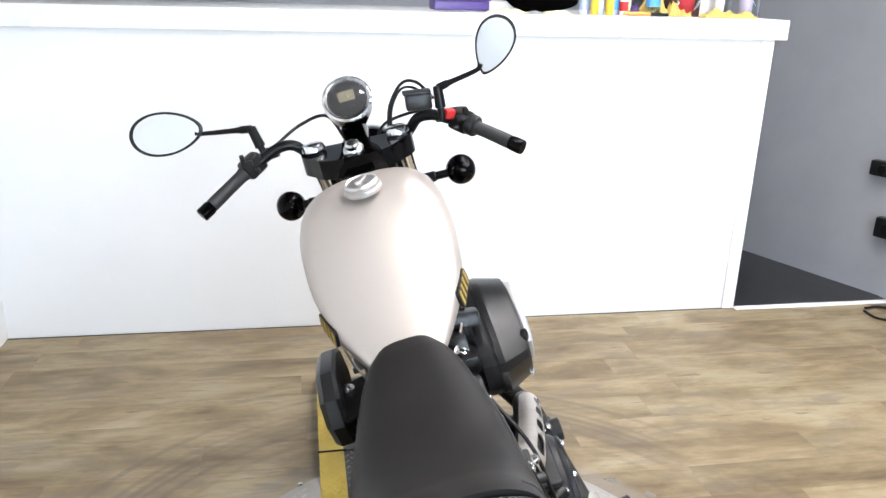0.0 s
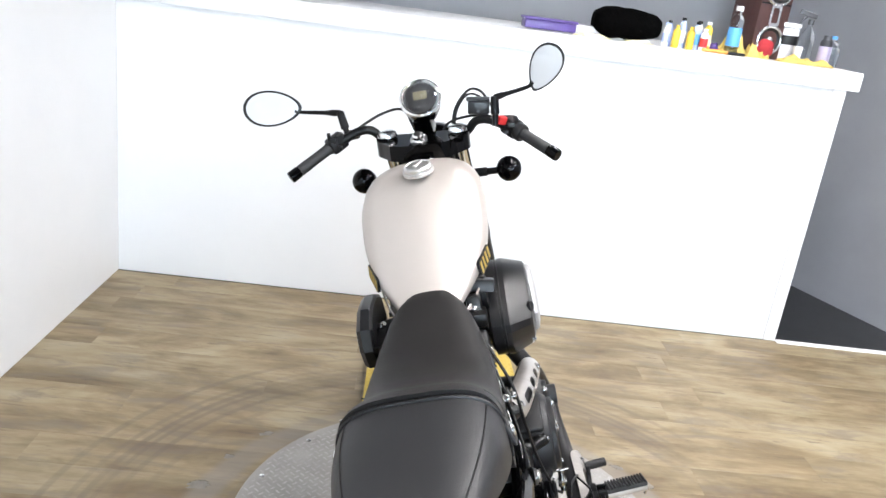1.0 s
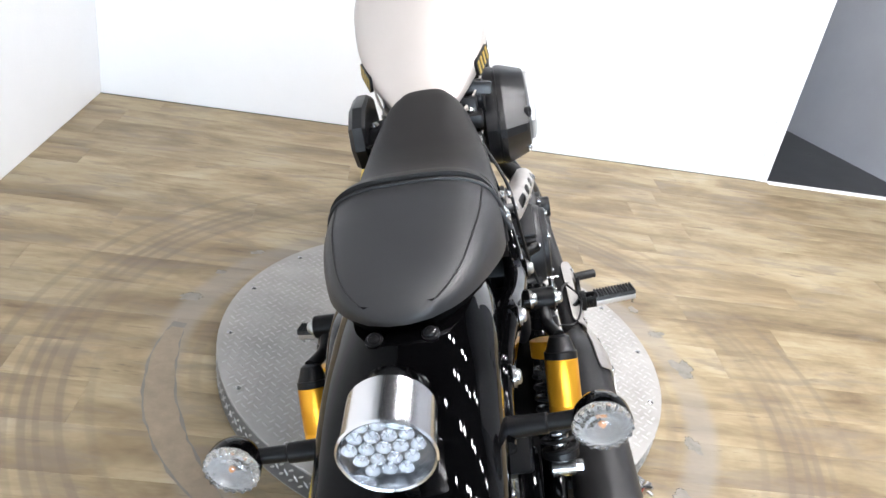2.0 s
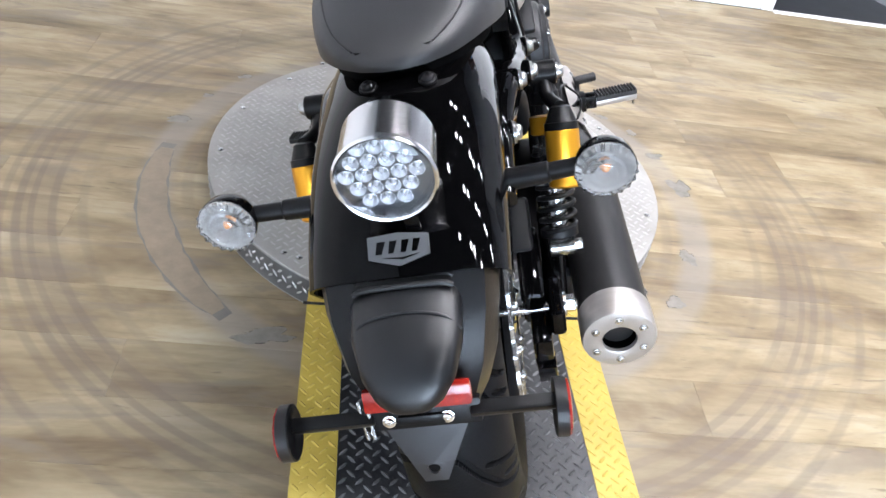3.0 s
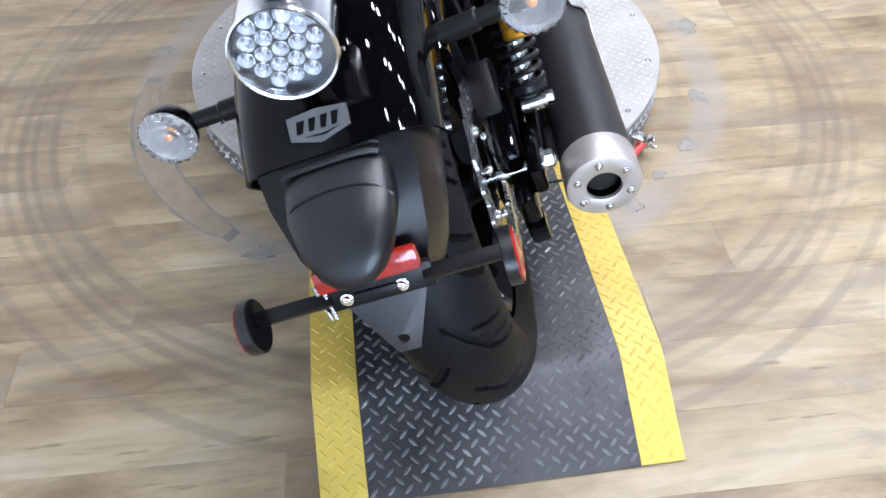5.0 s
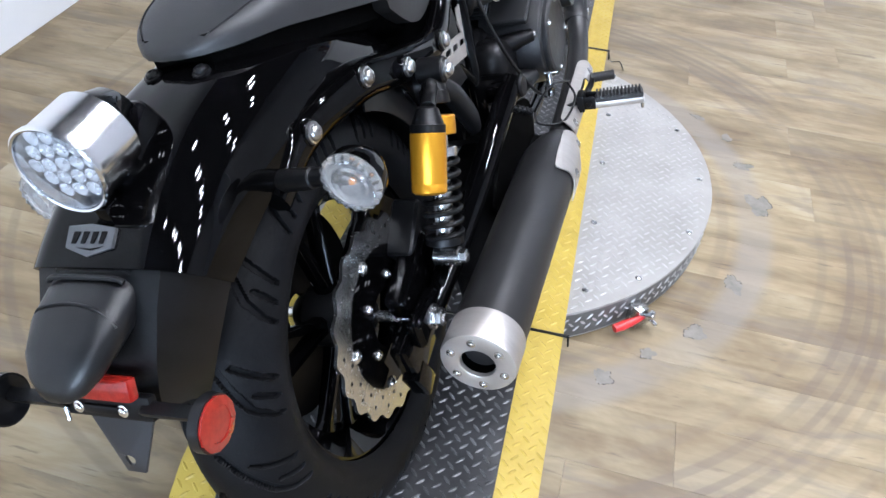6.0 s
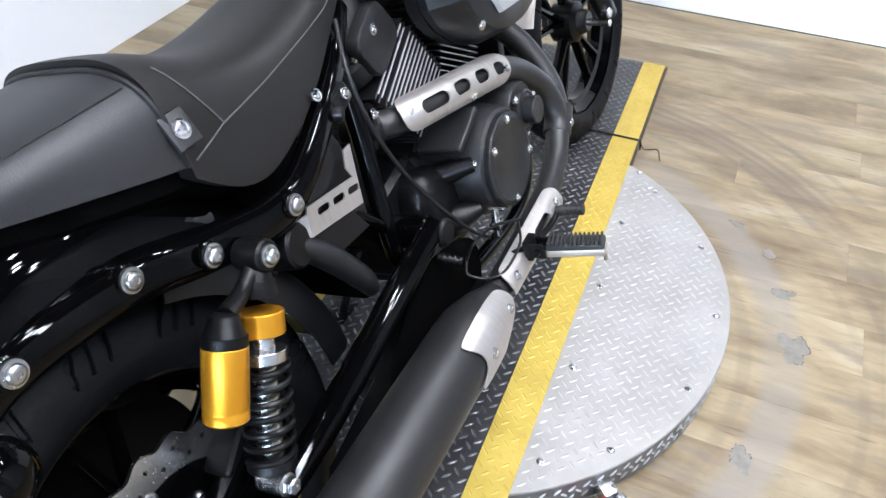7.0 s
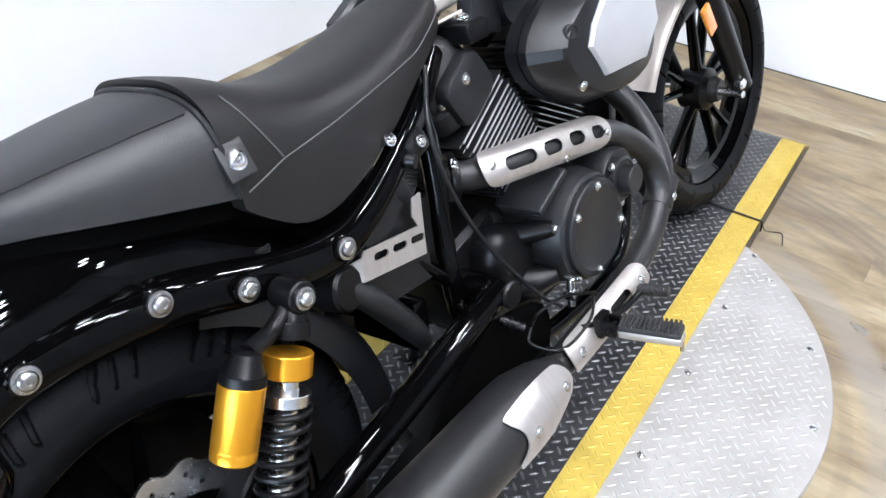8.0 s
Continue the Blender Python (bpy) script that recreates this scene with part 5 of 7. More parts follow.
bm = rbox(B(), (0.106, 0.013, 0.024), pose(0, -0.381, 0.590, -22, 0, 0), 0.004, 2)
part("red_reflector", bm, RED_LENS, guard, "red plastic reflector bar")
bm = rbox(B(), (0.118, 0.012, 0.028), pose(0, -0.377, 0.560, -20, 0, 0), 0.004, 2)
rbox(bm, (0.05, 0.006, 0.010), pose(0.0, -0.3845, 0.560, -20, 0, 0), 0.003, 2)
bar = part("plate_bar", bm, SATIN, guard)
for x in (-0.033, 0.025):
    bolt("plate_bolt", (x, -0.384, 0.560), (0, -0.94, 0.33), 0.0050, bar, CHROME, 0.004)
bm = B()
pb, pu = Vector((0, -0.381, 0.547)), Vector((0, -0.22, -0.975)).normalized()
pn = Vector((0, -0.975, 0.22))
sheet(bm, [(-0.046, 0.0), (0.046, 0.0), (0.022, 0.052), (0.012, 0.074), (-0.012, 0.074), (-0.022, 0.052)], [[(0.0065 * math.cos(2 * math.pi * k / 14), 0.056 + 0.0065 * math.sin(2 * math.pi * k / 14)) for k in range(14)]],
      lambda u, v, w: pb + Vector((u, 0, 0)) + pu * v + pn * (w + 0.012 * abs(u) / 0.046 * -1), 0.003)
part("plate_bracket", bm, SLATE, guard, "matte black plate bracket with a hole")
for s in (1, -1):
    bm = rbox(B(), (0.085, 0.015, 0.011), pose(s * 0.090, -0.380, 0.562, 20, 0, 0), 0.003)
    arm = part("reflector_arm", bm, SATIN, guard)
    c = Vector((s * 0.140, -0.388, 0.562))
    nrm = Vector((s, -0.03 if s < 0 else 0.02, -0.07 if s > 0 else 0.0))
    part("reflector_back", lathe(B(), [(0, -0.006), (0.012, -0.006), (0.020, -0.007), (0.0265, -0.012), (0.0285, -0.011), (0.0285, 0.0), (0, 0.0)], along(c, c + nrm), 28), PLASTIC, arm)
    part("reflector", lathe(B(), [(0.0270, 0.0), (0.0270, 0.0025), (0.018, 0.0042), (0.0175, 0.003), (0, 0.005)], along(c, c + nrm), 12), RED_LENS, arm, "round red side reflector with ribs", sharp=8)
bm = rod(B(), (-0.054, -0.372, 0.585), (-0.050, -0.392, 0.545), 0.002, seg=8)
rod(bm, (-0.062, -0.372, 0.578), (-0.058, -0.388, 0.540), 0.002, seg=8)
part("wire_clip", bm, STEEL, guard)

# -- tail lamp
TL = Vector((0.002, -0.281, 0.774))
tl_n = Vector((0, -math.cos(radians(4)), -math.sin(radians(4))))
tl_m = along(TL, TL + tl_n)
bm = lathe(B(), [(0.044, -0.062), (0.0465, -0.060), (0.047, -0.004), (0.049, -0.003), (0.0495, 0.002), (0.0475, 0.004), (0.0455, 0.003), (0.0450, -0.010), (0.038, -0.026), (0.030, -0.040), (0, -0.042)], tl_m, 56)
tail = part("tail_lamp", bm, PLATED, bike, "round chrome tail lamp with clear lens")
part("tail_lens", lathe(B(), [(0, 0.009), (0.020, 0.0085), (0.036, 0.006), (0.0452, 0.001), (0.0452, -0.001), (0.036, 0.003), (0.020, 0.0055), (0, 0.006)], tl_m, 48), LENS, tail, "clear domed lens").visible_shadow = False
bm = B()
led = []
for i in range(-2, 3):
    for j in range(-2, 3):
        x, y = i * 0.0165 + (0.008 if j % 2 else 0.0) - 0.004, j * 0.0145
        if math.hypot(x, y) < 0.038:
            led.append((x, y))
for x, y in led:
    mm = tl_m @ pose(x, y, -0.014)
    bm = lathe(B(), [(0.0078, 0.004), (0.0074, 0.0042), (0.004, -0.004), (0.0, -0.004)], mm, 16)
    lathe(bm, [(0.0028, -0.004), (0.0026, 0.001), (0.0012, 0.0032), (0, 0.0035)], mm, 10)
    part("led_cup", bm, LAMP_CUP, tail)
part("lamp_backing", lathe(B(), [(0, -0.0165), (0.0445, -0.0165), (0.0445, -0.0185), (0, -0.0185)], tl_m, 40), BADGE, tail)
bm = rod(B(), TL - tl_n * 0.060, TL - tl_n * 0.092, 0.042, 0.032, seg=36)
rbox(bm, (0.06, 0.09, 0.07), pose(0.01, -0.205, 0.745, 25, 0, 0), 0.02, 3)
rbox(bm, (0.016, 0.02, 0.03), pose(0.016, -0.268, 0.712), 0.003)
part("lamp_mount", bm, GLOSS, tail, "gloss black lamp mount")


# -- turn signals
def signal(base, c, facing, parent, label):
    base, c, facing = Vector(base), Vector(c), Vector(facing).normalized()
    bm = rod(B(), base, base.lerp(c - facing * 0.014, 0.45), 0.0135, 0.0125)
    rod(bm, base.lerp(c - facing * 0.014, 0.42), c - facing * 0.016, 0.0105)
    stalk = part("turn_signal", bm, SATIN, parent, label)
    m = along(c, c + facing)
    part("signal_shell", lathe(B(), [(0, -0.040), (0.012, -0.039), (0.024, -0.031), (0.0325, -0.016), (0.0345, -0.002), (0.0345, 0.001), (0.032, 0.001), (0.030, -0.012), (0.016, -0.030), (0, -0.032)], m, 40), GLOSS, stalk)
    bm = B()
    seg = 40
    rings = []
    for r, h, rib in ((0.0342, 0.001, 0), (0.0335, 0.004, 1), (0.0305, 0.0070, 1), (0.0262, 0.0085, 1), (0.021, 0.0078, 0), (0.018, 0.0100, 0), (0.012, 0.0094, 0), (0.009, 0.0112, 0), (0.003, 0.0108, 0)):
        rings.append([m @ Vector(((r + (0.0018 if k % 2 and rib else 0)) * math.cos(2 * math.pi * k / seg), (r + (0.0018 if k % 2 and rib else 0)) * math.sin(2 * math.pi * k / seg), h + (0.0018 if k % 2 and rib else 0))) for k in range(seg)])
    loft(bm, rings)
    lens = part("signal_lens", bm, FROST, stalk, "clear ribbed lens")
    lens.visible_shadow = False
    part("signal_reflector", lathe(B(), [(0.031, 0.0), (0.026, -0.010), (0.014, -0.022), (0, -0.024)], m, 32), SIGNAL_CUP, stalk)
    part("signal_bulb", ball(B(), c - facing * 0.004, 0.0050, (1, 1, 1), seg=14), AMBER, stalk, "amber bulb")
    return stalk


signal((0.108, -0.125, 0.650), (0.216, -0.152, 0.666), (-0.05, -1.0, 0.0), bike, "rear turn signal with clear lens on a black stalk")
signal((-0.108, -0.125, 0.650), (-0.222, -0.150, 0.656), (-0.05, -1.0, 0.05), bike, "rear turn signal with clear lens on a black stalk")


# -- seat
def seat_ring(y, top, low, hw, waist=0.75, crown=0.5, n=56):
    """A cross-section: flat-topped, with rounded shoulders and sides that fall to the lower edge."""
    pts = []
    for k in range(n + 1):
        a = radians(180 * k / n)
        c, s = math.cos(a), math.sin(a)
        x = -hw * math.copysign(abs(c) ** 0.62, c)
        z = low + (top - low) * (abs(s) ** crown)
        pts.append((x, y, z))
    return pts


def curve_of(table, y, j):
    t = sorted(table)
    w = min(0.022, y - t[0][0], t[-1][0] - y)
    return float(np.mean(np.interp(y + max(w, 0.0) * np.linspace(-1, 1, 9), [r[0] for r in t], [r[j] for r in t])))


RIDER = [(0.664, 0.826, 0.812, 0.026), (0.660, 0.833, 0.804, 0.042), (0.648, 0.832, 0.790, 0.058), (0.630, 0.828, 0.778, 0.069), (0.600, 0.819, 0.764, 0.083), (0.530, 0.802, 0.734, 0.102), (0.460, 0.790, 0.698, 0.116), (0.400, 0.787, 0.672, 0.124),
         (0.350, 0.793, 0.656, 0.127), (0.310, 0.805, 0.648, 0.129), (0.275, 0.822, 0.652, 0.130), (0.240, 0.842, 0.672, 0.131), (0.205, 0.849, 0.706, 0.131)]
rows = []
for k in range(45):
    y = 0.205 + (0.664 - 0.205) * (1 - (1 - k / 44) ** 1.35)
    rows.append(seat_ring(y, curve_of(RIDER, y, 1), curve_of(RIDER, y, 2), curve_of(RIDER, y, 3), crown=0.42))
bm = loft(B(), rows)
seat = part("rider_seat", bm, LEATHER, bike, "black grained vinyl rider seat", sharp=70)
PILLION = [(0.222, 0.838, 0.716, 0.130), (0.18, 0.838, 0.727, 0.130), (0.12, 0.835, 0.744, 0.125), (0.06, 0.830, 0.760, 0.113), (0.0, 0.822, 0.776, 0.097), (-0.035, 0.815, 0.780, 0.080), (-0.062, 0.807, 0.782, 0.058), (-0.078, 0.798, 0.784, 0.036), (-0.084, 0.791, 0.785, 0.012)]
rows = []
for k in range(33):
    y = -0.084 + (0.222 + 0.084) * k / 32
    rows.append(seat_ring(y, curve_of(PILLION, y, 1), curve_of(PILLION, y, 2), curve_of(PILLION, y, 3), crown=0.5))
bm = loft(B(), rows)
pillion = part("pillion_seat", bm, LEATHER_SIDE, bike, "black vinyl pillion pad", sharp=70)


def on_seat(table, y, f, lift=0.0, crown=0.5):
    """A point on a seat's skin; f runs from -1 (left edge) over the crown to 1 (right edge)."""
    a = radians(90 - 90 * f)
    c, s = math.cos(a), math.sin(a)
    top, low, hw = (curve_of(table, y, j) for j in (1, 2, 3))
    return Vector(((hw + lift * abs(c)) * math.copysign(abs(c) ** 0.62, c), y, low + (top + lift - low) * abs(s) ** crown))


def on_seat_z(table, y, z, s, lift, crown=0.42):
    """The point of a seat's skin at a given height, on side s."""
    top, low, hw = (curve_of(table, y, j) for j in (1, 2, 3))
    sn = min(1.0, max(0.0, (z - low) / (top - low))) ** (1 / crown)
    return Vector((s * (hw + lift) * math.sqrt(max(0.0, 1 - sn * sn)) ** 0.62, y, z + lift))


# the pan that closes the seats below, its near-black put in as shade
for table, ends, owner, drop in ((RIDER, (0.215, 0.63), seat, 0.006), (PILLION, (-0.064, 0.215), pillion, 0.026)):
    rows = []
    for y in np.linspace(ends[0], ends[1], 14):
        low, hw = curve_of(table, y, 2), curve_of(table, y, 3) * 0.82
        rows.append([(-hw, y, low + 0.02), (-hw, y, low - drop), (-hw * 0.8, y, low - drop - 0.015), (hw * 0.8, y, low - drop - 0.015), (hw, y, low - drop), (hw, y, low + 0.02)])
    part("seat_pan", loft(B(), rows), SHADE_BLACK, owner, sharp=50)

# the dark rolled edge between the two seats, the strap's rivets, seams and stitching
bm = tube(B(), [on_seat(PILLION, 0.2035 - 0.004 * (1 - abs(f) ** 1.6), f, 0.001) for f in [k / 16 - 1 for k in range(33)]], 0.0036, 8, steps=2)
part("rolled_edge", bm, CABLE, seat, "thin black piping")
for s in (1, -1):
    p = on_seat_z(RIDER, 0.211, 0.758, s, 0.003)
    bm = rbox(B(), (0.034, 0.006, 0.040), along(p, p + Vector((s, 0, 0.35))) @ pose(0, 0, 0, 90, 0, 0), 0.002)
    tab = part("strap_tab", bm, LEATHER_SIDE, seat, "black riveted strap tab")
    bolt("rivet", p + Vector((s * 0.003, 0, 0.001)), (s, 0, 0.35), 0.0085, tab, CHROME, 0.004)
for s in (1, -1):
    part("seam", tube(B(), [on_seat(PILLION, y, 0.52 * s, 0.0008) for y in np.linspace(0.19, -0.060, 12)], 0.0013, 6, steps=2), CABLE, pillion)
    line = [on_seat_z(RIDER, y, z, s, 0.0008) for y, z in zip(np.linspace(0.215, 0.64, 24), np.interp(np.linspace(0.215, 0.64, 24), [0.20, 0.271, 0.359, 0.543, 0.64], [0.718, 0.735, 0.742, 0.765, 0.798]))]
    part("stitched_seam", tube(B(), line, 0.0010, 6, steps=2), STITCH, seat, "pale grey stitching")
    line = [on_seat_z(RIDER, y, z, s, 0.0008) for y, z in zip(np.linspace(0.236, 0.272, 8), np.linspace(0.820, 0.737, 8))]
    part("strap_seam", tube(B(), line, 0.0010, 6, steps=2), STITCH, seat)

# -- fuel tank
def tank_ring(y, top, low, hw, mid, n=28):
    """A cross-section: crowned top, widest at mid height, tucked in below."""
    pts = []
    for k in range(n):
        a = 2 * math.pi * k / n
        c, s = math.cos(a), math.sin(a)
        x = hw * math.copysign(abs(c) ** 0.72, c)
        z = mid + (top - mid) * abs(s) ** 0.85 if s >= 0 else mid - (mid - low) * abs(s) ** 0.7
        pts.append((x, y, z))
    return pts


TANKS = [(1.076, 0.985, 0.935, 0.080, 0.955), (1.066, 1.010, 0.915, 0.104, 0.955), (1.040, 1.026, 0.900, 0.126, 0.955), (0.990, 1.034, 0.885, 0.138, 0.955), (0.93, 1.026, 0.872, 0.144, 0.945), (0.87, 0.998, 0.850, 0.145, 0.922),
         (0.80, 0.945, 0.822, 0.136, 0.885), (0.74, 0.893, 0.800, 0.117, 0.855), (0.69, 0.852, 0.786, 0.090, 0.828), (0.64, 0.815, 0.775, 0.060, 0.802), (0.60, 0.792, 0.768, 0.036, 0.786)]
rows = []
for k in range(45):
    y = 0.60 + (1.076 - 0.60) * k / 44
    rows.append(tank_ring(y, *(curve_of(TANKS, y, j) for j in (1, 2, 3, 4))))
# smooth the stations a little
for _ in range(3):
    rows = [rows[0]] + [[tuple((np.array(a) + 2 * np.array(b) + np.array(c)) / 4) for a, b, c in zip(rows[k - 1], rows[k], rows[k + 1])] for k in range(1, len(rows) - 1)] + [rows[-1]]
bm = loft(B(), rows)
tank = part("fuel_tank", bm, TANK, bike, "pearl silver teardrop fuel tank", sharp=60)
cap_m = along((0.004, 0.915, 1.026), (0.004, 0.915 - 0.16, 2.02)) @ Matrix.Scale(0.9, 4)
part("cap_base", lathe(B(), [(0.030, -0.004), (0.040, -0.004), (0.0405, 0.003), (0.036, 0.006), (0.030, 0.006)], cap_m, 40), SATIN_PLATE, tank)
fuel_cap = part("fuel_cap", lathe(B(), [(0.034, 0.004), (0.0365, 0.006), (0.0365, 0.014), (0.034, 0.017), (0.031, 0.0185), (0.029, 0.0165), (0, 0.0165)], cap_m, 40), SATIN_PLATE, tank, "round chrome fuel cap")
part("cap_lever", rbox(B(), (0.010, 0.034, 0.006), cap_m @ pose(0.0, 0.008, 0.018, 0, 0, -30), 0.002), SATIN_PLATE, fuel_cap)
# emblem on each flank: a dark backing shield with gold bars
for s in (1, -1):
    o, eu = Vector((s * 0.121, 0.752, 0.846)), Vector((-s * 0.33, -0.90, -0.30)).normalized()
    en = Vector((s * 0.94, -0.34, 0.05)).normalized()
    ev = en.cross(eu) * s
    place = lambda u, v, w: o + eu * u + ev * v + en * (w - 0.004)
    bm = sheet(B(), rounded(0.072, 0.036, 0.010), [], place, 0.006)
    emb = part("tank_emblem", bm, PLASTIC, tank, "dark tank emblem with gold marks")
    for k in range(4):
        u = -0.026 + k * 0.017
        bm = sheet(B(), [(u - 0.005, -0.013), (u + 0.003, -0.013), (u + 0.006, 0.013), (u - 0.002, 0.013)], [], lambda a, b, w: place(a, b, w + 0.006), 0.0012)
        part("emblem_mark", bm, GOLD_PRINT, emb, smooth=False)
bm = B()
for s in (1, -1):
    tube(bm, [(s * 0.060, 0.62, 0.775), (s * 0.098, 0.72, 0.792), (s * 0.120, 0.82, 0.822), (s * 0.122, 0.95, 0.862), (s * 0.09, 1.05, 0.90)], 0.0025, 8)
part("tank_seam", bm, TANK, tank)

# -- engine
eng = part("engine", rbox(B(), (0.20, 0.36, 0.19), pose(0, 0.72, 0.385), 0.03, 3), ENGINE, bike, "black air-cooled V-twin engine")
part("sump", rbox(B(), (0.15, 0.30, 0.06), pose(0, 0.74, 0.268), 0.02, 3), ENGINE, eng)
# darker satin than the engine's black: deep shade put into the gearbox colour
part("gearbox", rbox(B(), (0.20, 0.16, 0.13), pose(0.0, 0.56, 0.42, 12, 0, 0), 0.025, 3), SATIN, eng)
CRANK = Vector((0, 0.772, 0.436))


def cylinder(tilt, name):
    d = Vector((0, math.sin(radians(tilt)), math.cos(radians(tilt))))
    f = Vector((0, d.z, -d.y))
    m = Matrix((( 1, 0, 0, 0), (0, f.y, d.y, 0), (0, f.z, d.z, 0), (0, 0, 0, 1)))
    M = Matrix.Translation(CRANK) @ m
    ob = part(name, rod(B(), CRANK + d * 0.08, CRANK + d * 0.26, 0.058, seg=28), ENGINE, eng)
    for k in range(13):
        s = 0.112 + k * 0.0104
        w = 0.196 if k < 11 else 0.185
        bm = rbox(B(), (w, 0.150, 0.0030), M @ pose(0, 0, s), 0.0014, 1)
        fin = part("cooling_fin", bm, ENGINE, ob)
        # machined bright edges on the right and left tips
        for sx in (1, -1):
            part("bright_edge", rbox(B(), (0.0016, 0.128, 0.0024), M @ pose(sx * (w / 2 + 0.0006), 0, s), 0), FIN, fin)
    rings = []
    for h, wx, wy in ((0.250, 0.088, 0.070), (0.256, 0.094, 0.074), (0.288, 0.095, 0.074), (0.293, 0.092, 0.071), (0.296, 0.086, 0.066), (0.318, 0.083, 0.063), (0.338, 0.076, 0.056), (0.352, 0.062, 0.044), (0.358, 0.04, 0.03)):
        rings.append([M @ Vector((x, y, h)) for x, y in rounded(2 * wx, 2 * wy, min(wx, wy) * 0.62, n=7)])
    head = part("cylinder_head", loft(B(), rings), ENGINE, ob, "black rocker cover", sharp=34)
    for sx in (1, -1):
        for sy in (1, -1):
            bolt("head_bolt", M @ Vector((sx * 0.082, sy * 0.045, 0.300)), d, 0.006, head, STEEL, 0.005)
        bm = loft(B(), [[M @ Vector((sx * x, u * f, 0.284 + v * f)) for u, v in rounded(0.096, 0.082, 0.024, n=6)] for x, f in ((0.080, 1.0), (0.0985, 1.0), (0.1025, 0.95), (0.1045, 0.82), (0.1050, 0.5))])
        part("side_cover", bm, ENGINE, head, sharp=40)
        bolt("cover_bolt", M @ Vector((sx * 0.105, 0.0, 0.305)), (sx, 0, 0), 0.0065, head, STEEL, 0.005)
    return ob


cylinder(-30, "rear_cylinder")
cylinder(30, "front_cylinder")

# clutch cover on the right, with a ring of bolts and a raised round lid
def cover(c, r, depth, name, parent, lid=0.72, bolts=5, start=0.4):
    m = pose(c[0], c[1], c[2], 0, 90, 0)
    ob = part(name, lathe(B(), [(r * 1.22, -0.12), (r * 1.16, -0.075), (r * 1.10, -depth * 1.6), (r * 1.06, -depth * 0.8), (r * 1.01, -0.004), (r * 0.96, 0.0), (0, 0.0)], m, 48), ENGINE, parent, "black rounded engine cover", sharp=28)
    part("cover_lid", lathe(B(), [(r * lid, -0.002), (r * lid, 0.008), (r * lid * 0.97, 0.0105), (r * lid * 0.86, 0.012), (r * lid * 0.82, 0.0105), (0, 0.0105)], m, 48), ENGINE, ob, sharp=28)
    for k in range(bolts):
        a = 2 * math.pi * (k + start) / bolts
        bolt("cover_bolt", Vector(c) + Vector((0.006, r * 0.83 * math.cos(a), r * 0.83 * math.sin(a))), (1, 0, 0), 0.0055, ob, STEEL, 0.005)
    return ob


clutch = cover((0.200, 0.735, 0.414), 0.086, 0.022, "clutch_cover", eng, 0.93, 0)
for deg in (80, 140, 257, 345):
    bolt("cover_bolt", (0.2115, 0.735 + 0.069 * math.cos(radians(deg)), 0.414 + 0.069 * math.sin(radians(deg))), (1, 0, 0), 0.0055, clutch, STEEL, 0.005)
cover((0.196, 0.838, 0.452), 0.050, 0.03, "pump_cover", eng, 0.74, 3, 0.1)
part("pump_cap", rod(B(), (0.196, 0.838, 0.452), (0.228, 0.838, 0.452), 0.024, seg=24), ENGINE, eng)
bm = rbox(B(), (0.09, 0.12, 0.12), pose(0.105, 0.60, 0.41, -20, 0, 0), 0.035, 4)
tube(bm, [(0.185, 0.655, 0.452), (0.150, 0.640, 0.448), (0.11, 0.62, 0.44)], [0.012, 0.018, 0.022], 14)
tube(bm, [(0.180, 0.650, 0.372), (0.150, 0.625, 0.368), (0.11, 0.60, 0.36)], [0.012, 0.026, 0.034], 14)
# the housing takes the same darker satin, for the shade it stands in
part("transmission_housing", bm, SATIN, eng, sharp=60)
bolt("housing_bolt", (0.187, 0.655, 0.452), (1, 0, 0), 0.006, eng, STEEL, 0.005)
bm = B()
rbox(bm, (0.08, 0.09, 0.014), pose(0.145, 0.672, 0.505, 22, 0, 0), 0.006, 3)
part("cover_rib", bm, ENGINE, eng)
part("primary_cover", lathe(B(), [(0.115, 0.10), (0.118, 0.05), (0.112, 0.015), (0.095, 0.0), (0, 0.0)], pose(-0.185, 0.72, 0.40, 0, 90, 0), 48), ENGINE, eng, "black left engine cover")

# finned block added to close the see-through gap ahead of the front cylinder
regulator = part("regulator", rbox(B(), (0.15, 0.026, 0.13), pose(0.0, 1.045, 0.47, -10, 0, 0), 0.006), SATIN, bike, "black finned block added to close the gap ahead of the engine")
for k in range(7):
    part("regulator_fin", rbox(B(), (0.004, 0.018, 0.12), pose(-0.06 + k * 0.02, 1.062, 0.467, -10, 0, 0), 0.001, 1), SATIN, regulator)

# -- air cleaner on the right: dark housing with a silver faceted face
def faceted(loops, name, mat, parent, label="", sharp=25):
    return part(name, loft(B(), loops), mat, parent, label, sharp=sharp)


# outline of the housing seen from its side (y, z), nose forward and down
OUT = [(0.700, 0.700), (0.722, 0.652), (0.780, 0.602), (0.840, 0.580), (0.920, 0.573), (0.985, 0.587), (1.015, 0.630), (1.015, 0.700), (0.990, 0.752), (0.930, 0.782), (0.850, 0.786), (0.775, 0.765), (0.722, 0.735)]
OUT = [(a[0] + (b[0] - a[0]) * f, a[1] + (b[1] - a[1]) * f) for a, b in zip(OUT, OUT[1:] + OUT[:1]) for f in (0.22, 0.78)]
OC = (0.86, 0.685)


def grown(f, x, dy=0.0, dz=0.0):
    return [(x, OC[0] + (y - OC[0]) * f + dy, OC[1] + (z - OC[1]) * f + dz) for y, z in OUT]


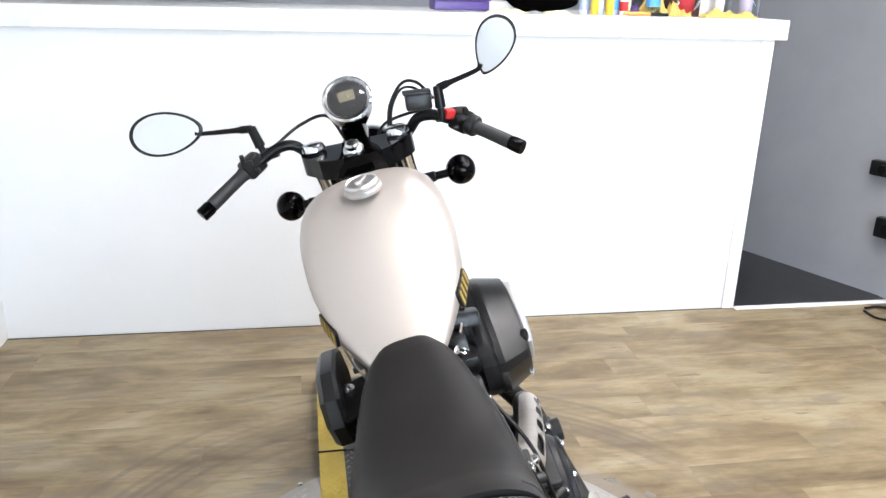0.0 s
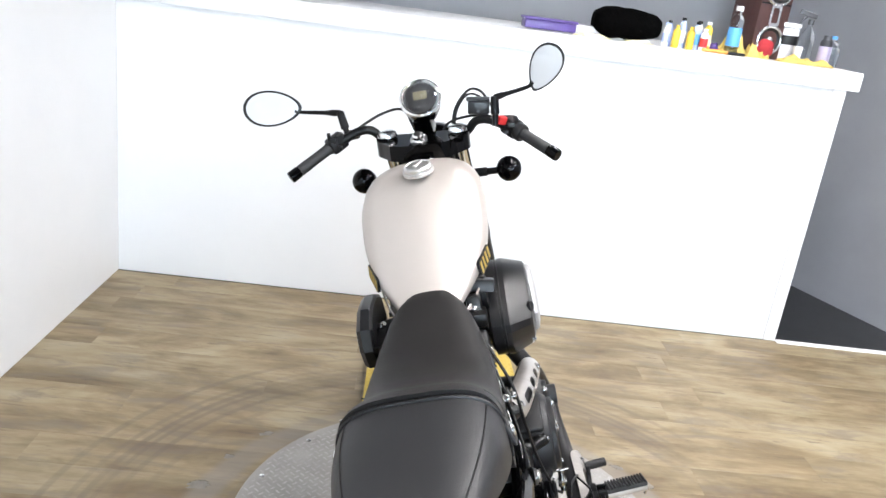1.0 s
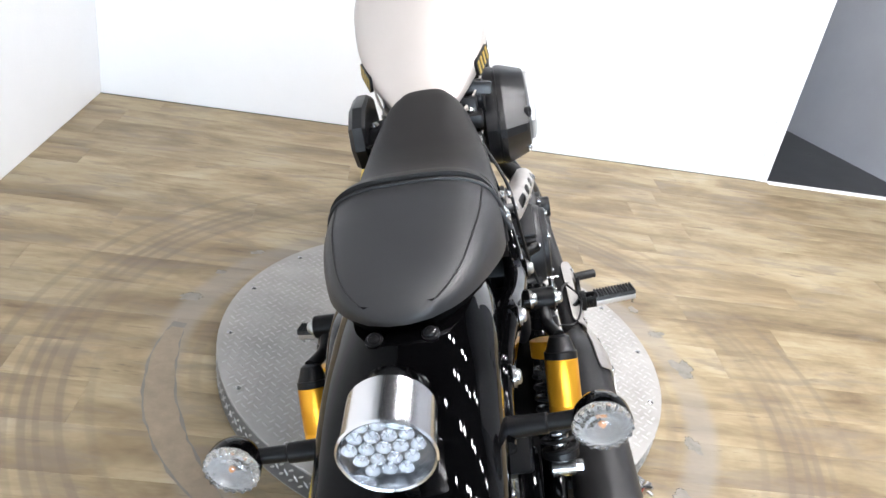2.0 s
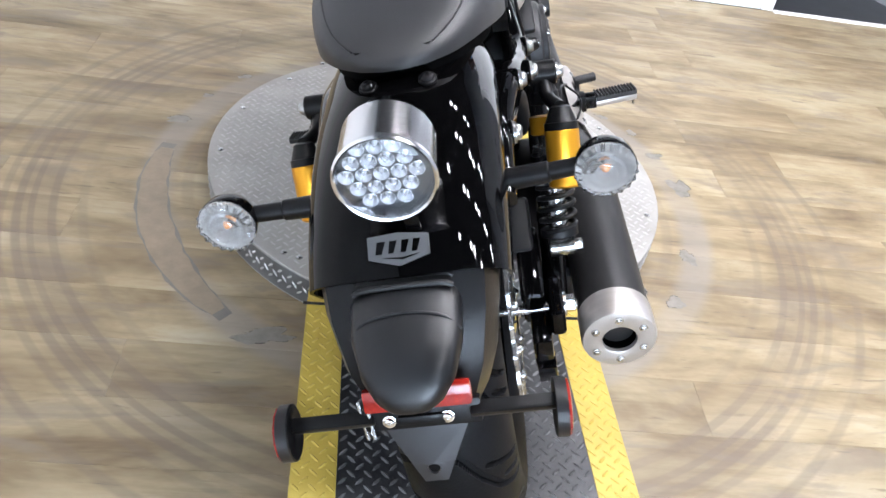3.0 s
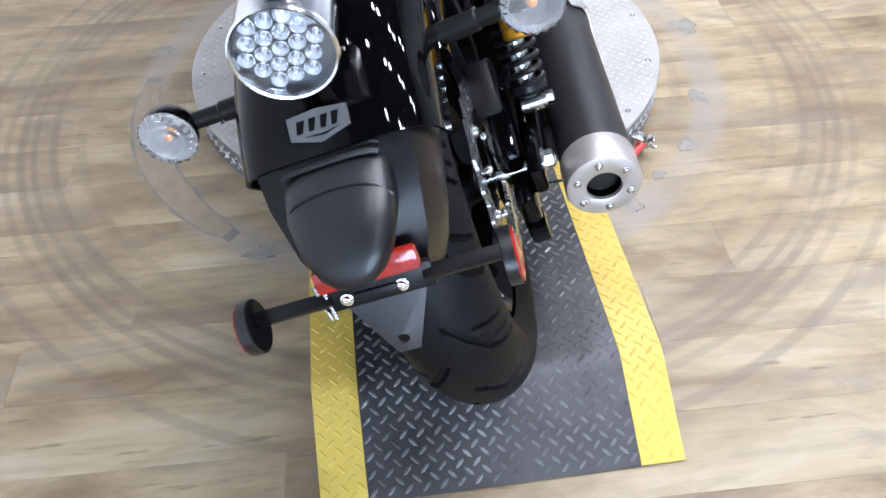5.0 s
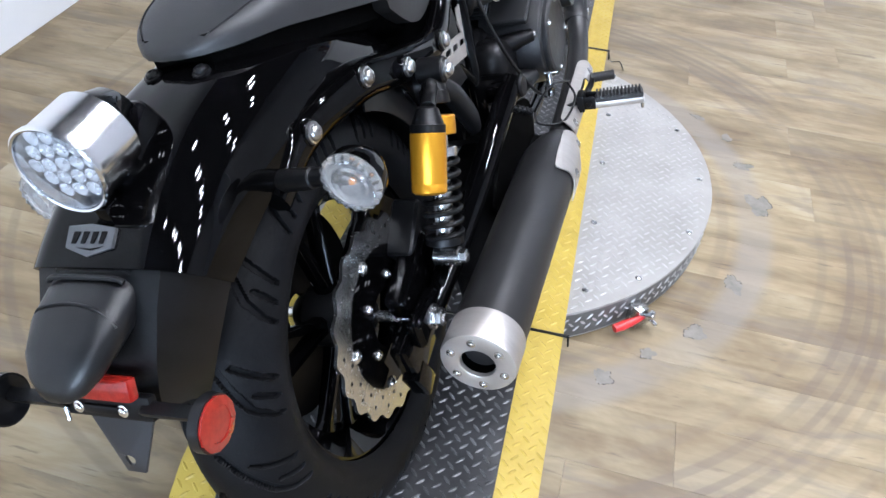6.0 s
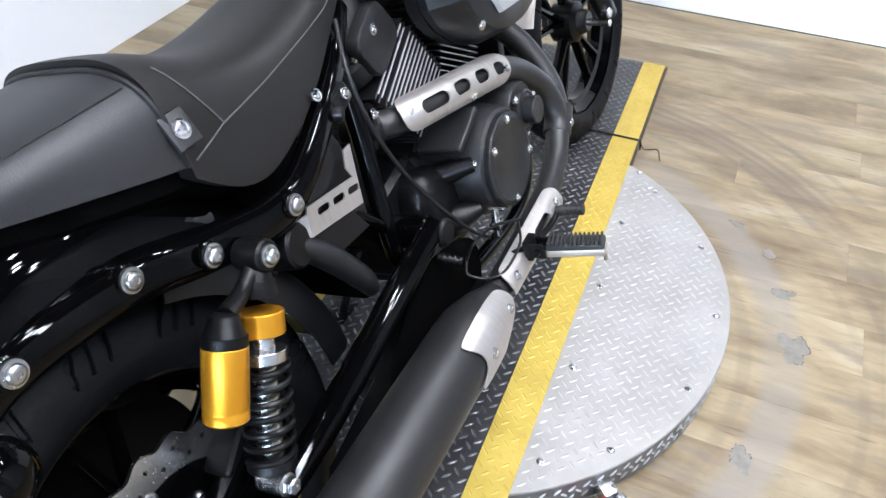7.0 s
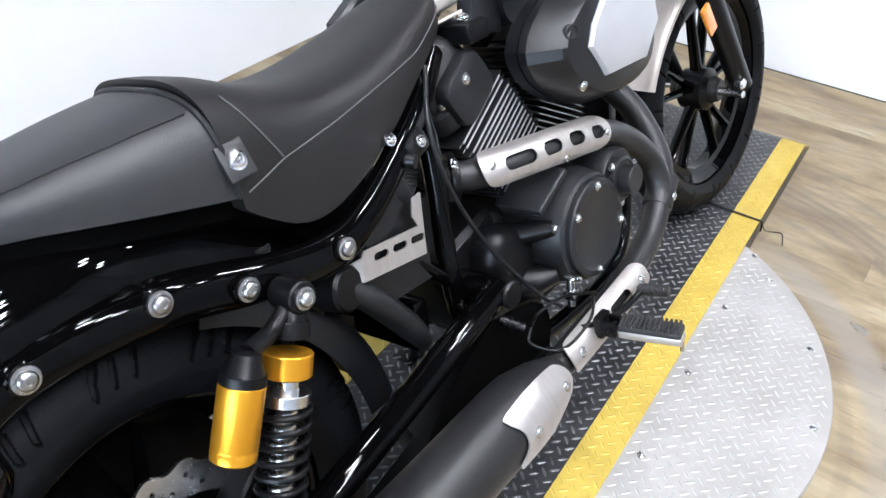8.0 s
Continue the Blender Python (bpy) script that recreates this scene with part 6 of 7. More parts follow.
air = faceted([grown(0.86, 0.105), grown(0.99, 0.112), grown(1.0, 0.128), grown(1.0, 0.134)], "air_cleaner", PLASTIC, bike, "black air cleaner with silver cover")
part("air_gasket", loft(B(), [grown(0.97, 0.1335), grown(0.97, 0.1385)]), CABLE, air)
faceted([grown(1.0, 0.138), grown(1.0, 0.1400), grown(1.012, 0.1405), grown(1.012, 0.152), grown(0.995, 0.1575), grown(0.87, 0.196, 0.006), grown(0.84, 0.2015, 0.008), grown(0.60, 0.210, 0.03)], "air_cover", PLASTIC, air, "satin black air cleaner cover", sharp=17)
SIL = [(0.817, 0.635), (0.780, 0.691), (0.796, 0.719), (0.840, 0.752), (0.910, 0.762), (0.980, 0.735), (0.992, 0.670), (0.940, 0.622)]
sc = (0.89, 0.68)
rings = [[(x, sc[0] + (y - sc[0]) * f, sc[1] + (z - sc[1]) * f) for y, z in SIL] for x, f in ((0.17, 1.0), (0.210, 1.0), (0.215, 0.965), (0.220, 0.70), (0.221, 0.62))]
faceted(rings, "silver_face", SILVER, air, "silver painted faceted face")
for p, r in (((0.201, 0.752, 0.722), 0.010), ((0.1985, 0.768, 0.636), 0.006)):
    if r > 0.008:
        part("screw_well", lathe(B(), [(r * 1.15, -0.004), (r * 1.15, 0.003), (r, 0.004), (r * 0.9, 0.002), (0, 0.0)], along(p, Vector(p) + Vector((1, -0.45, 0.1))), 24), CABLE, air)
    else:
        bolt("cover_screw", p, (1, -0.2, -0.2), r, air, STEEL, 0.004)
bm = rbox(B(), (0.075, 0.055, 0.028), pose(0.095, 0.752, 0.792, -15, 10, 0), 0.006)
rbox(bm, (0.03, 0.07, 0.05), pose(0.085, 0.70, 0.765, -15, 0, 0), 0.006)
part("air_bracket", bm, PLASTIC, air)
part("intake_duct", tube(B(), [(0.02, 0.77, 0.73), (0.06, 0.765, 0.765), (0.115, 0.76, 0.77)], [0.03, 0.034, 0.036], 20), PLASTIC, air)
for p in ((0.085, 0.664, 0.775),):
    bm = rbox(B(), (0.07, 0.05, 0.03), pose(0.075, 0.665, 0.755, 0, 0, 0), 0.008)
    mount = part("tank_mount", bm, SATIN, bike)
    bolt("mount_bolt", p, (0.2, -0.3, 1), 0.0075, mount, CHROME, 0.005)

# left-hand cover, matching the air cleaner
LO = [(0.610, 0.79), (0.600, 0.745), (0.62, 0.70), (0.68, 0.675), (0.78, 0.69), (0.815, 0.735), (0.80, 0.79), (0.74, 0.815), (0.66, 0.815)]
rings = [[(x, 0.70 + (y - 0.70) * f, 0.735 + (z - 0.735) * f) for y, z in LO] for x, f in ((-0.122, 0.92), (-0.127, 1.0), (-0.146, 1.0), (-0.156, 0.90), (-0.159, 0.78))]
faceted(rings, "left_side_cover", PLASTIC, bike, "matte black left side cover")
bm = rbox(B(), (0.075, 0.09, 0.008), pose(-0.10, 0.650, 0.760, 10, -12, 0), 0.003)
tab = part("cover_bracket", bm, SATIN, bike)
bolt("bracket_bolt", (-0.112, 0.672, 0.769), (0, -0.2, 1), 0.0075, tab, CHROME, 0.005)
bm = rbox(B(), (0.014, 0.10, 0.04), pose(-0.098, 0.80, 0.775, 0, 0, 8), 0.003)
for k in range(5):
    rbox(bm, (0.012, 0.008, 0.012), pose(-0.103, 0.765 + k * 0.018, 0.752), 0.002)
part("coil_bracket", bm, BRUSHED, bike)

# -- exhaust
PIPE = [(0.05, 0.545, 0.580), (0.105, 0.565, 0.573), (0.138, 0.630, 0.565), (0.154, 0.715, 0.555), (0.168, 0.825, 0.533), (0.176, 0.895, 0.500), (0.190, 0.950, 0.440), (0.202, 0.957, 0.378), (0.212, 0.905, 0.330), (0.222, 0.820, 0.306), (0.230, 0.700, 0.295), (0.236, 0.560, 0.291), (0.237, 0.50, 0.290)]
exhaust = part("exhaust", tube(B(), PIPE, 0.0225, 20), EXHAUST, bike, "matte black two-into-one exhaust")
part("front_pipe", tube(B(), [(0.05, 0.955, 0.60), (0.09, 0.985, 0.565), (0.138, 1.008, 0.505), (0.182, 1.000, 0.425), (0.203, 0.965, 0.372)], 0.0225, 18), EXHAUST, exhaust)
part("pipe_joint", rod(B(), (0.200, 0.985, 0.385), (0.2055, 0.935, 0.347), 0.0265, seg=24), EXHAUST, exhaust)
bolt("joint_bolt", (0.2275, 0.960, 0.362), (1, 0, 0.1), 0.0065, exhaust, STEEL, 0.004)
part("pipe_flange", lathe(B(), [(0.0225, -0.006), (0.034, -0.006), (0.036, -0.003), (0.036, 0.005), (0.030, 0.007), (0.0225, 0.007)], along((0.093, 0.558, 0.575), (0.13, 0.61, 0.567)), 28), SATIN, exhaust)
bolt("flange_bolt", (0.112, 0.548, 0.600), (1, 0.3, 0.2), 0.0075, exhaust, CHROME, 0.006)
M_AX0, M_AX1 = Vector((0.237, 0.530, 0.290)), Vector((0.237, -0.052, 0.289))
mlen = (M_AX1 - M_AX0).length
part("muffler", lathe(B(), [(0.023, 0.0), (0.026, 0.008), (0.040, 0.040), (0.052, 0.085), (0.0545, 0.12), (0.0545, mlen - 0.055), (0.053, mlen - 0.054), (0.053, mlen - 0.02), (0, mlen - 0.02)], along(M_AX0, M_AX1), 56), EXHAUST, exhaust, "matte black round muffler")
mm = along(M_AX0, M_AX1)
tip = part("muffler_tip", lathe(B(), [(0.050, mlen - 0.056), (0.0555, mlen - 0.056), (0.0562, mlen - 0.052), (0.0562, mlen - 0.006), (0.0545, mlen - 0.001), (0.051, mlen), (0.028, mlen + 0.001), (0.0262, mlen), (0.0255, mlen - 0.006), (0.0255, mlen - 0.055)], mm, 64), BRUSHED, exhaust, "brushed aluminium end cap")
# the bore's shade is put into its colour
part("outlet", lathe(B(), [(0.0254, mlen - 0.006), (0.0245, mlen - 0.006), (0.0245, mlen - 0.25), (0, mlen - 0.25)], mm, 32), SHADE_BLACK, tip)
for k in range(6):
    a = 2 * math.pi * (k + 0.5) / 6
    bolt("tip_screw", mm @ Vector((0.0405 * math.cos(a), 0.0405 * math.sin(a), mlen + 0.0005)), (0, -1, 0), 0.0048, tip, STEEL, 0.004)

# the flat collector box between the swing arm and the muffler
plan = [(0.005, 0.625), (0.005, 0.385), (0.095, 0.350), (0.122, 0.180), (0.150, 0.160), (0.190, 0.160), (0.200, 0.185), (0.205, 0.600), (0.190, 0.625)]
mid = Vector((0.12, 0.42))
collector = [[(mid.x + (x - mid.x) * f, mid.y + (y - mid.y) * f, z) for x, y in plan] for z, f in ((0.168, 0.92), (0.176, 1.0), (0.238, 1.0), (0.250, 0.96), (0.254, 0.86))]
part("collector_box", loft(B(), collector), SATIN, exhaust, "satin black exhaust collector box", sharp=40)

# heat shields, with true slots
HS = spline([(0.118, 0.572, 0.572), (0.138, 0.630, 0.565), (0.154, 0.715, 0.555), (0.164, 0.780, 0.544), (0.169, 0.832, 0.531)], 14)
hs_len = [0.0]
for a, b in zip(HS, HS[1:]):
    hs_len.append(hs_len[-1] + (b - a).length)


def round_pipe(line, lens, radius, tilt):
    """Wraps (metres along, metres round) on a pipe."""
    def place(u, v, w):
        u = min(max(u, 0.0), lens[-1] - 1e-5)
        k = max(i for i in range(len(lens) - 1) if lens[i] <= u + 1e-9)
        f = (u - lens[k]) / (lens[k + 1] - lens[k])
        p = line[k].lerp(line[k + 1], f)
        d = (line[min(k + 1, len(line) - 1)] - line[max(k - 1, 0)]).normalized()
        out = Vector((1, 0, tilt)); out = (out - d * out.dot(d)).normalized()
        side = out.cross(d) * -1
        a = v / radius
        return p + (out * math.cos(a) + side * math.sin(a)) * (radius + w)
    return place


L_HS = hs_len[-1]
slots = [rounded(0.056, 0.021, 0.0103, 0.070, 0.004), rounded(0.038, 0.021, 0.0103, 0.133, 0.004), rounded(0.034, 0.021, 0.0103, 0.186, 0.004), rounded(0.030, 0.021, 0.0103, 0.235, 0.004)]
bm = sheet(B(), rounded(L_HS - 0.004, 0.070, 0.033, L_HS / 2, 0.0, n=8), slots, round_pipe(HS, hs_len, 0.029, 0.55), 0.0022, 0.009)
shield = part("upper_heat_shield", bm, BRUSHED, exhaust, "brushed aluminium heat shield with four slots", sharp=45)
pl = round_pipe(HS, hs_len, 0.029, 0.55)
for u, v in ((0.020, 0.0), (L_HS - 0.014, 0.008), (0.160, 0.030)):
    bolt("shield_screw", pl(u, v, 0.002), pl(u, v, 0.02) - pl(u, v, 0.0), 0.005, shield, STEEL, 0.003)
BR = [Vector((0.232, 0.790, 0.304)), Vector((0.235, 0.735, 0.299)), Vector((0.237, 0.650, 0.295)), Vector((0.238, 0.54, 0.292)), Vector((0.238, 0.515, 0.291))]
br_len = [0.0]
for a, b in zip(BR, BR[1:]):
    br_len.append(br_len[-1] + (b - a).length)
bm = sheet(B(), rounded(0.245, 0.060, 0.022, 0.128, 0.004, n=6), [rounded(0.065, 0.022, 0.0105, 0.098, 0.004)], round_pipe(BR, br_len, 0.027, 0.25), 0.0025, 0.009)
shield2 = part("lower_heat_shield", bm, BRUSHED, exhaust, "brushed aluminium slotted pipe shield", sharp=45)
pl = round_pipe(BR, br_len, 0.027, 0.25)
for u, v in ((0.030, 0.004), (0.225, 0.004)):
    bolt("shield_screw", pl(u, v, 0.002), pl(u, v, 0.02) - pl(u, v, 0.0), 0.006, shield2, STEEL, 0.003)
bm = B()


def on_can(u, v, w):
    radius = float(np.interp(u, [0.0, 0.04, 0.085, 0.12, 0.3], [0.036, 0.046, 0.0555, 0.0570, 0.0570]))
    a = v / 0.055 + 0.35
    return Vector((0.237 + math.cos(a) * (radius + w), 0.525 - u, 0.290 + math.sin(a) * (radius + w)))


outline = [(0.018, -0.030), (0.010, 0.0), (0.022, 0.032), (0.050, 0.040), (0.150, 0.036), (0.160, 0.026), (0.148, 0.004), (0.150, -0.018), (0.168, -0.034), (0.160, -0.044), (0.12, -0.046), (0.05, -0.044)]
smooth_out = [tuple(p[:2]) for p in spline([(*p, 0) for p in outline + outline[:1]], 4)][:-1]
sheet(bm, smooth_out, [], on_can, 0.0025, 0.010)
shield3 = part("muffler_heat_shield", bm, BRUSHED, exhaust, "brushed aluminium muffler shield with wavy edge", sharp=45)
for u, v in ((0.035, -0.005), (0.125, -0.012)):
    bolt("shield_screw", on_can(u, v, 0.002), on_can(u, v, 0.03) - on_can(u, v, 0.0), 0.006, shield3, STEEL, 0.003)


# a plate added behind the foot peg, standing in for shade on the deck
gusset = [(0.50, 0.372), (0.600, 0.345), (0.635, 0.300), (0.60, 0.225), (0.48, 0.225), (0.34, 0.262), (0.335, 0.290), (0.42, 0.345)]
smooth_gusset = [tuple(p[:2]) for p in spline([(*p, 0) for p in gusset + gusset[:1]], 3)][:-1]
part("muffler_hanger", sheet(B(), smooth_gusset, [], lambda u, v, w: Vector((0.155 + w, u, v)), 0.006), SHADE_BLACK, bike, "black plate added in place of the shade beside the muffler", sharp=30)


# -- foot peg, brake pedal and their linkage
def peg(s):
    a, b = Vector((s * 0.282, 0.626, 0.318)), Vector((s * 0.383, 0.648, 0.312))
    d = (b - a).normalized()
    bm = rbox(B(), (0.014, 0.03, 0.036), pose(s * 0.268, 0.622, 0.318), 0.003)
    for y in (0.612, 0.634):
        rbox(bm, (0.030, 0.006, 0.026), pose(s * 0.282, y, 0.318), 0.003)
    rod(bm, (s * 0.285, 0.602, 0.318), (s * 0.285, 0.644, 0.318), 0.005)
    ob = part("foot_peg", bm, SATIN, bike, "rubber-topped steel foot peg")
    mp = Matrix.Translation((a + b) / 2 + d * 0.006) @ d.to_track_quat("X", "Z").to_matrix().to_4x4()
    part("peg_bar", rbox(B(), (0.094, 0.026, 0.014), mp @ pose(0, 0, -0.008), 0.004), BRUSHED, ob)
    bm = rbox(B(), (0.092, 0.029, 0.012), mp @ pose(0, 0, 0.004), 0.004)
    pad = part("peg_rubber", bm, GRIP, ob, "ribbed black rubber pad")
    for k in range(13):
        part("rubber_rib", rbox(B(), (0.0036, 0.030, 0.0075), mp @ pose(-0.041 + k * 0.0068, 0, 0.011), 0.001, 1), GRIP, pad)
    part("peg_feeler", rod(B(), mp @ Vector((0.044, 0, -0.012)), mp @ Vector((0.044, 0, -0.030)), 0.003), STEEL, ob)
    return ob


peg(1)
peg(-1)
bm = tube(B(), [(0.245, 0.600, 0.318), (0.262, 0.640, 0.310), (0.266, 0.70, 0.300), (0.268, 0.745, 0.302)], 0.006, 10)
pedal = part("brake_pedal", bm, SATIN, bike, "black brake pedal with rubber pad")
bm = rod(B(), (0.264, 0.745, 0.304), (0.312, 0.754, 0.304), 0.0095, seg=18)
pad = part("pedal_pad", bm, GRIP, pedal)
for k in range(6):
    part("pad_rib", rod(B(), (0.272 + k * 0.007, 0.7465 + k * 0.0013, 0.304), (0.2745 + k * 0.007, 0.747 + k * 0.0013, 0.304), 0.0105, seg=18), GRIP, pad)
bm = tube(B(), [(0.195, 0.545, 0.345), (0.215, 0.545, 0.375), (0.225, 0.60, 0.372), (0.24, 0.66, 0.345)], 0.0024, 8)
tube(bm, [(0.235, 0.66, 0.345), (0.262, 0.60, 0.338), (0.245, 0.545, 0.318), (0.205, 0.525, 0.330), (0.195, 0.545, 0.345)], 0.0024, 8)
part("linkage_wire", bm, SATIN, bike)
bm = rod(B(), (0.195, 0.530, 0.352), (0.165, 0.515, 0.372), 0.0055)
for k in range(4):
    rod(bm, (0.1945 - k * 0.007, 0.530 - k * 0.0035, 0.3525 + k * 0.0045), (0.191 - k * 0.007, 0.528 - k * 0.0035, 0.355 + k * 0.0045), 0.0075)
part("brake_switch", bm, SATIN, bike)
bm = rod(B(), (0.205, 0.640, 0.325), (0.205, 0.648, 0.372), 0.0065)
rbox(bm, (0.020, 0.018, 0.014), pose(0.205, 0.643, 0.345, 10, 0, 0), 0.003)
rod(bm, (0.195, 0.648, 0.372), (0.222, 0.652, 0.37), 0.003)
part("master_cylinder_rod", bm, STEEL, bike)

# -- battery box with its aluminium bracket
BX = 0.128
bm = B()
bo = [(0.335, 0.580), (0.350, 0.612), (0.395, 0.650), (0.440, 0.645), (0.462, 0.580), (0.455, 0.470), (0.350, 0.480)]
loft(bm, [[(x, 0.40 + (y - 0.40) * f, 0.565 + (z - 0.565) * f) for y, z in bo] for x, f in ((-0.11, 0.95), (-0.105, 1.0), (BX - 0.022, 1.0), (BX - 0.012, 0.97))])
box = part("battery_box", bm, PLASTIC, bike, "black battery box with aluminium bracket", sharp=28)
panel = [(0.345, 0.584), (0.352, 0.606), (0.392, 0.640), (0.412, 0.642), (0.428, 0.600), (0.350, 0.552)]
bm = loft(B(), [[(x, 0.385 + (y - 0.385) * f, 0.60 + (z - 0.60) * f) for y, z in panel] for x, f in ((BX - 0.013, 1.0), (BX - 0.006, 1.0), (BX - 0.003, 0.94))])
part("box_panel", bm, PLASTIC, box, sharp=28)
e_u = Vector((0, 0.106, -0.020)).normalized()
e_v = Vector((0, 0.020, 0.106)).normalized()
b0 = Vector((BX, 0.333, 0.563))
holes = [rounded(0.026, 0.0105, 0.005, 0.030 + k * 0.034, 0.004, turn=0) for k in range(3)]
band = [(-0.004, -0.022), (0.112, -0.022), (0.112, 0.064), (0.096, 0.060), (0.092, 0.036), (0.102, 0.020), (0.0, 0.018), (-0.004, 0.010)]
bm = sheet(B(), band, holes, lambda u, v, w: b0 + e_u * u + e_v * v + Vector((w, 0, 0)), 0.0025)
brk = part("battery_bracket", bm, BRUSHED, box, "brushed aluminium bracket with three slots", sharp=30)
bm = loft(B(), [[b0 + e_u * u + e_v * v + Vector((w, 0, 0)) for u, v, w in ((-0.004, -0.022, 0.0), (-0.004, 0.010, 0.0), (-0.004, 0.010, 0.0025), (-0.004, -0.022, 0.0025))],
                [b0 + e_u * u + e_v * v + Vector((w, 0, 0)) for u, v, w in ((-0.022, -0.018, -0.014), (-0.022, 0.002, -0.014), (-0.022, 0.002, -0.0115), (-0.022, -0.018, -0.0115))]])
part("bracket_ear", bm, BRUSHED, brk)
bm = rod(B(), (0.05, 0.285, 0.545), (0.132, 0.300, 0.548), 0.030, seg=32)
part("canister", bm, SATIN, bike, "satin black cylinder behind the battery")
part("canister_hose", tube(B(), [(0.110, 0.300, 0.55), (0.128, 0.335, 0.505), (0.132, 0.375, 0.440), (0.130, 0.392, 0.405)], [0.016, 0.019, 0.018, 0.013], 16), CABLE, bike)
part("clutch_cable", tube(B(), [(0.105, 0.545, 0.745), (0.140, 0.490, 0.682), (0.152, 0.492, 0.589), (0.165, 0.530, 0.480), (0.185, 0.590, 0.372), (0.200, 0.620, 0.335)], 0.0032, 10), CABLE, bike)
bm = rbox(B(), (0.03, 0.04, 0.03), pose(0.12, 0.47, 0.665, 20, 0, 0), 0.006)
rod(bm, (0.13, 0.445, 0.655), (0.143, 0.45, 0.652), 0.009)
conn = part("connector_block", bm, PLASTIC, bike)
bolt("connector_bolt", (0.140, 0.470, 0.672), (1, 0, 0.3), 0.006, conn, STEEL, 0.005)
bolt("connector_bolt", (0.128, 0.43, 0.69), (1, 0, 0.3), 0.0065, conn, CHROME, 0.005)

# -- side stand
bm = tube(B(), [(-0.115, 0.62, 0.24), (-0.20, 0.66, 0.14), (-0.245, 0.67, 0.075)], 0.010, 12)
stand = part("side_stand", bm, SATIN, bike, "black side stand")
part("stand_foot", rbox(B(), (0.05, 0.07, 0.006), pose(-0.248, 0.67, 0.078, 0, 18, 0), 0.003), SATIN, stand)

# -- front end
CAPS = [Vector((s * 0.092, 1.172, 1.070)) for s in (-1, 1)]
DOWN = -AXIS
bm = B()
for cpt in CAPS:
    rod(bm, cpt + DOWN * 0.020, cpt + DOWN * 0.50, 0.0205)
fork = front("front_fork", bm, CHROME, bike, "telescopic front fork with black lower legs")
for cpt in CAPS:
    bm = rod(B(), cpt + DOWN * 0.40, cpt + DOWN * 0.86, 0.029, 0.026, seg=24)
    rod(bm, cpt + DOWN * 0.37, cpt + DOWN * 0.41, 0.031)
    rbox(bm, (0.03, 0.05, 0.06), Matrix.Translation(cpt + DOWN * 0.83) @ pose(0, 0, 0, RAKE, 0, 0), 0.01, 3)
    front("fork_leg", bm, SATIN, fork)
    bm = lathe(B(), [(0, 0.012), (0.018, 0.012), (0.023, 0.009), (0.0255, 0.002), (0.0255, -0.004)], Matrix.Translation(cpt), 28)
    front("fork_cap", bm, PLATED, fork, "chrome fork cap")
for s in (1, -1):
    p = Vector((s * 0.112, 1.572, 0.356))
    bm = B()
    lathe(bm, [(0, 0.010), (0.010, 0.010), (0.0135, 0.006), (0.0135, -0.01)], along(p, p + Vector((s, 0, 0))), 20)
    front("axle_bolt", bm, STEEL, fork)
    q = CAPS[0 if s < 0 else 1] + DOWN * 0.60
    bm = rbox(B(), (0.008, 0.030, 0.075), Matrix.Translation(q + Vector((s * 0.018, -0.050, -0.006))) @ pose(0, 0, 0, RAKE, 0, 0), 0.003)
    front("amber_reflector", bm, AMBER, fork, "amber side reflector")
front("front_axle", rod(B(), (-0.11, 1.592, 0.322), (0.11, 1.592, 0.322), 0.010), STEEL, fork)

# triple clamp
def clamp_plate(at, thick, name, label):
    e1, e2 = Vector((1, 0, 0)), Vector((0, math.cos(radians(4)), math.sin(radians(4))))
    outline = [(-0.072, -0.022), (-0.034, -0.036), (0.034, -0.036), (0.072, -0.022), (0.098, 0.010), (0.118, 0.040), (0.120, 0.070), (0.100, 0.090), (0.050, 0.088), (-0.050, 0.088), (-0.100, 0.090), (-0.120, 0.070), (-0.118, 0.040), (-0.096, 0.010)]
    loop = [tuple(p[:2]) for p in spline([(*p, 0) for p in outline + outline[:1]], 5)][:-1]
    return front(name, sheet(B(), loop, [], lambda u, v, w: at + e1 * u + e2 * v + Vector((0, 0, w)), thick), GLOSS, fork, label, sharp=30)


upper = clamp_plate(STEM - Vector((0, 0, 0.048)), 0.040, "upper_clamp", "gloss black upper fork clamp")
clamp_plate(STEM - AXIS * 0.235, 0.030, "lower_clamp", "gloss black lower fork clamp")
bm = lathe(B(), [(0.017, -0.010), (0.017, 0.0), (0.0145, 0.003), (0.0140, 0.012), (0.010, 0.015), (0, 0.015)], along(STEM, STEM + AXIS), 12)
lathe(bm, [(0.022, -0.010), (0.022, -0.003), (0.017, -0.001)], along(STEM, STEM + AXIS), 24)
front("stem_nut", bm, PLATED, upper, "chrome stem nut")
bm = rbox(B(), (0.14, 0.035, 0.10), Matrix.Translation(STEM + DOWN * 0.12 + Vector((0, 0.05, 0))) @ pose(0, 0, 0, RAKE, 0, 0), 0.01)
for s in (1, -1):
    rod(bm, STEM + Vector((s * 0.035, 0.02, -0.05)), STEM + Vector((s * 0.03, 0.03, -0.20)), 0.012)
front("fork_shroud", bm, SATIN, fork)
part("head_cable", tube(B(), [(-0.04, 1.13, 1.0), (-0.055, 1.09, 0.96), (-0.03, 1.06, 0.90)], 0.006, 8), CABLE, bike)
part("head_cable", tube(B(), [(0.035, 1.14, 1.01), (0.06, 1.10, 0.97), (0.04, 1.07, 0.9)], 0.005, 8), CABLE, bike)

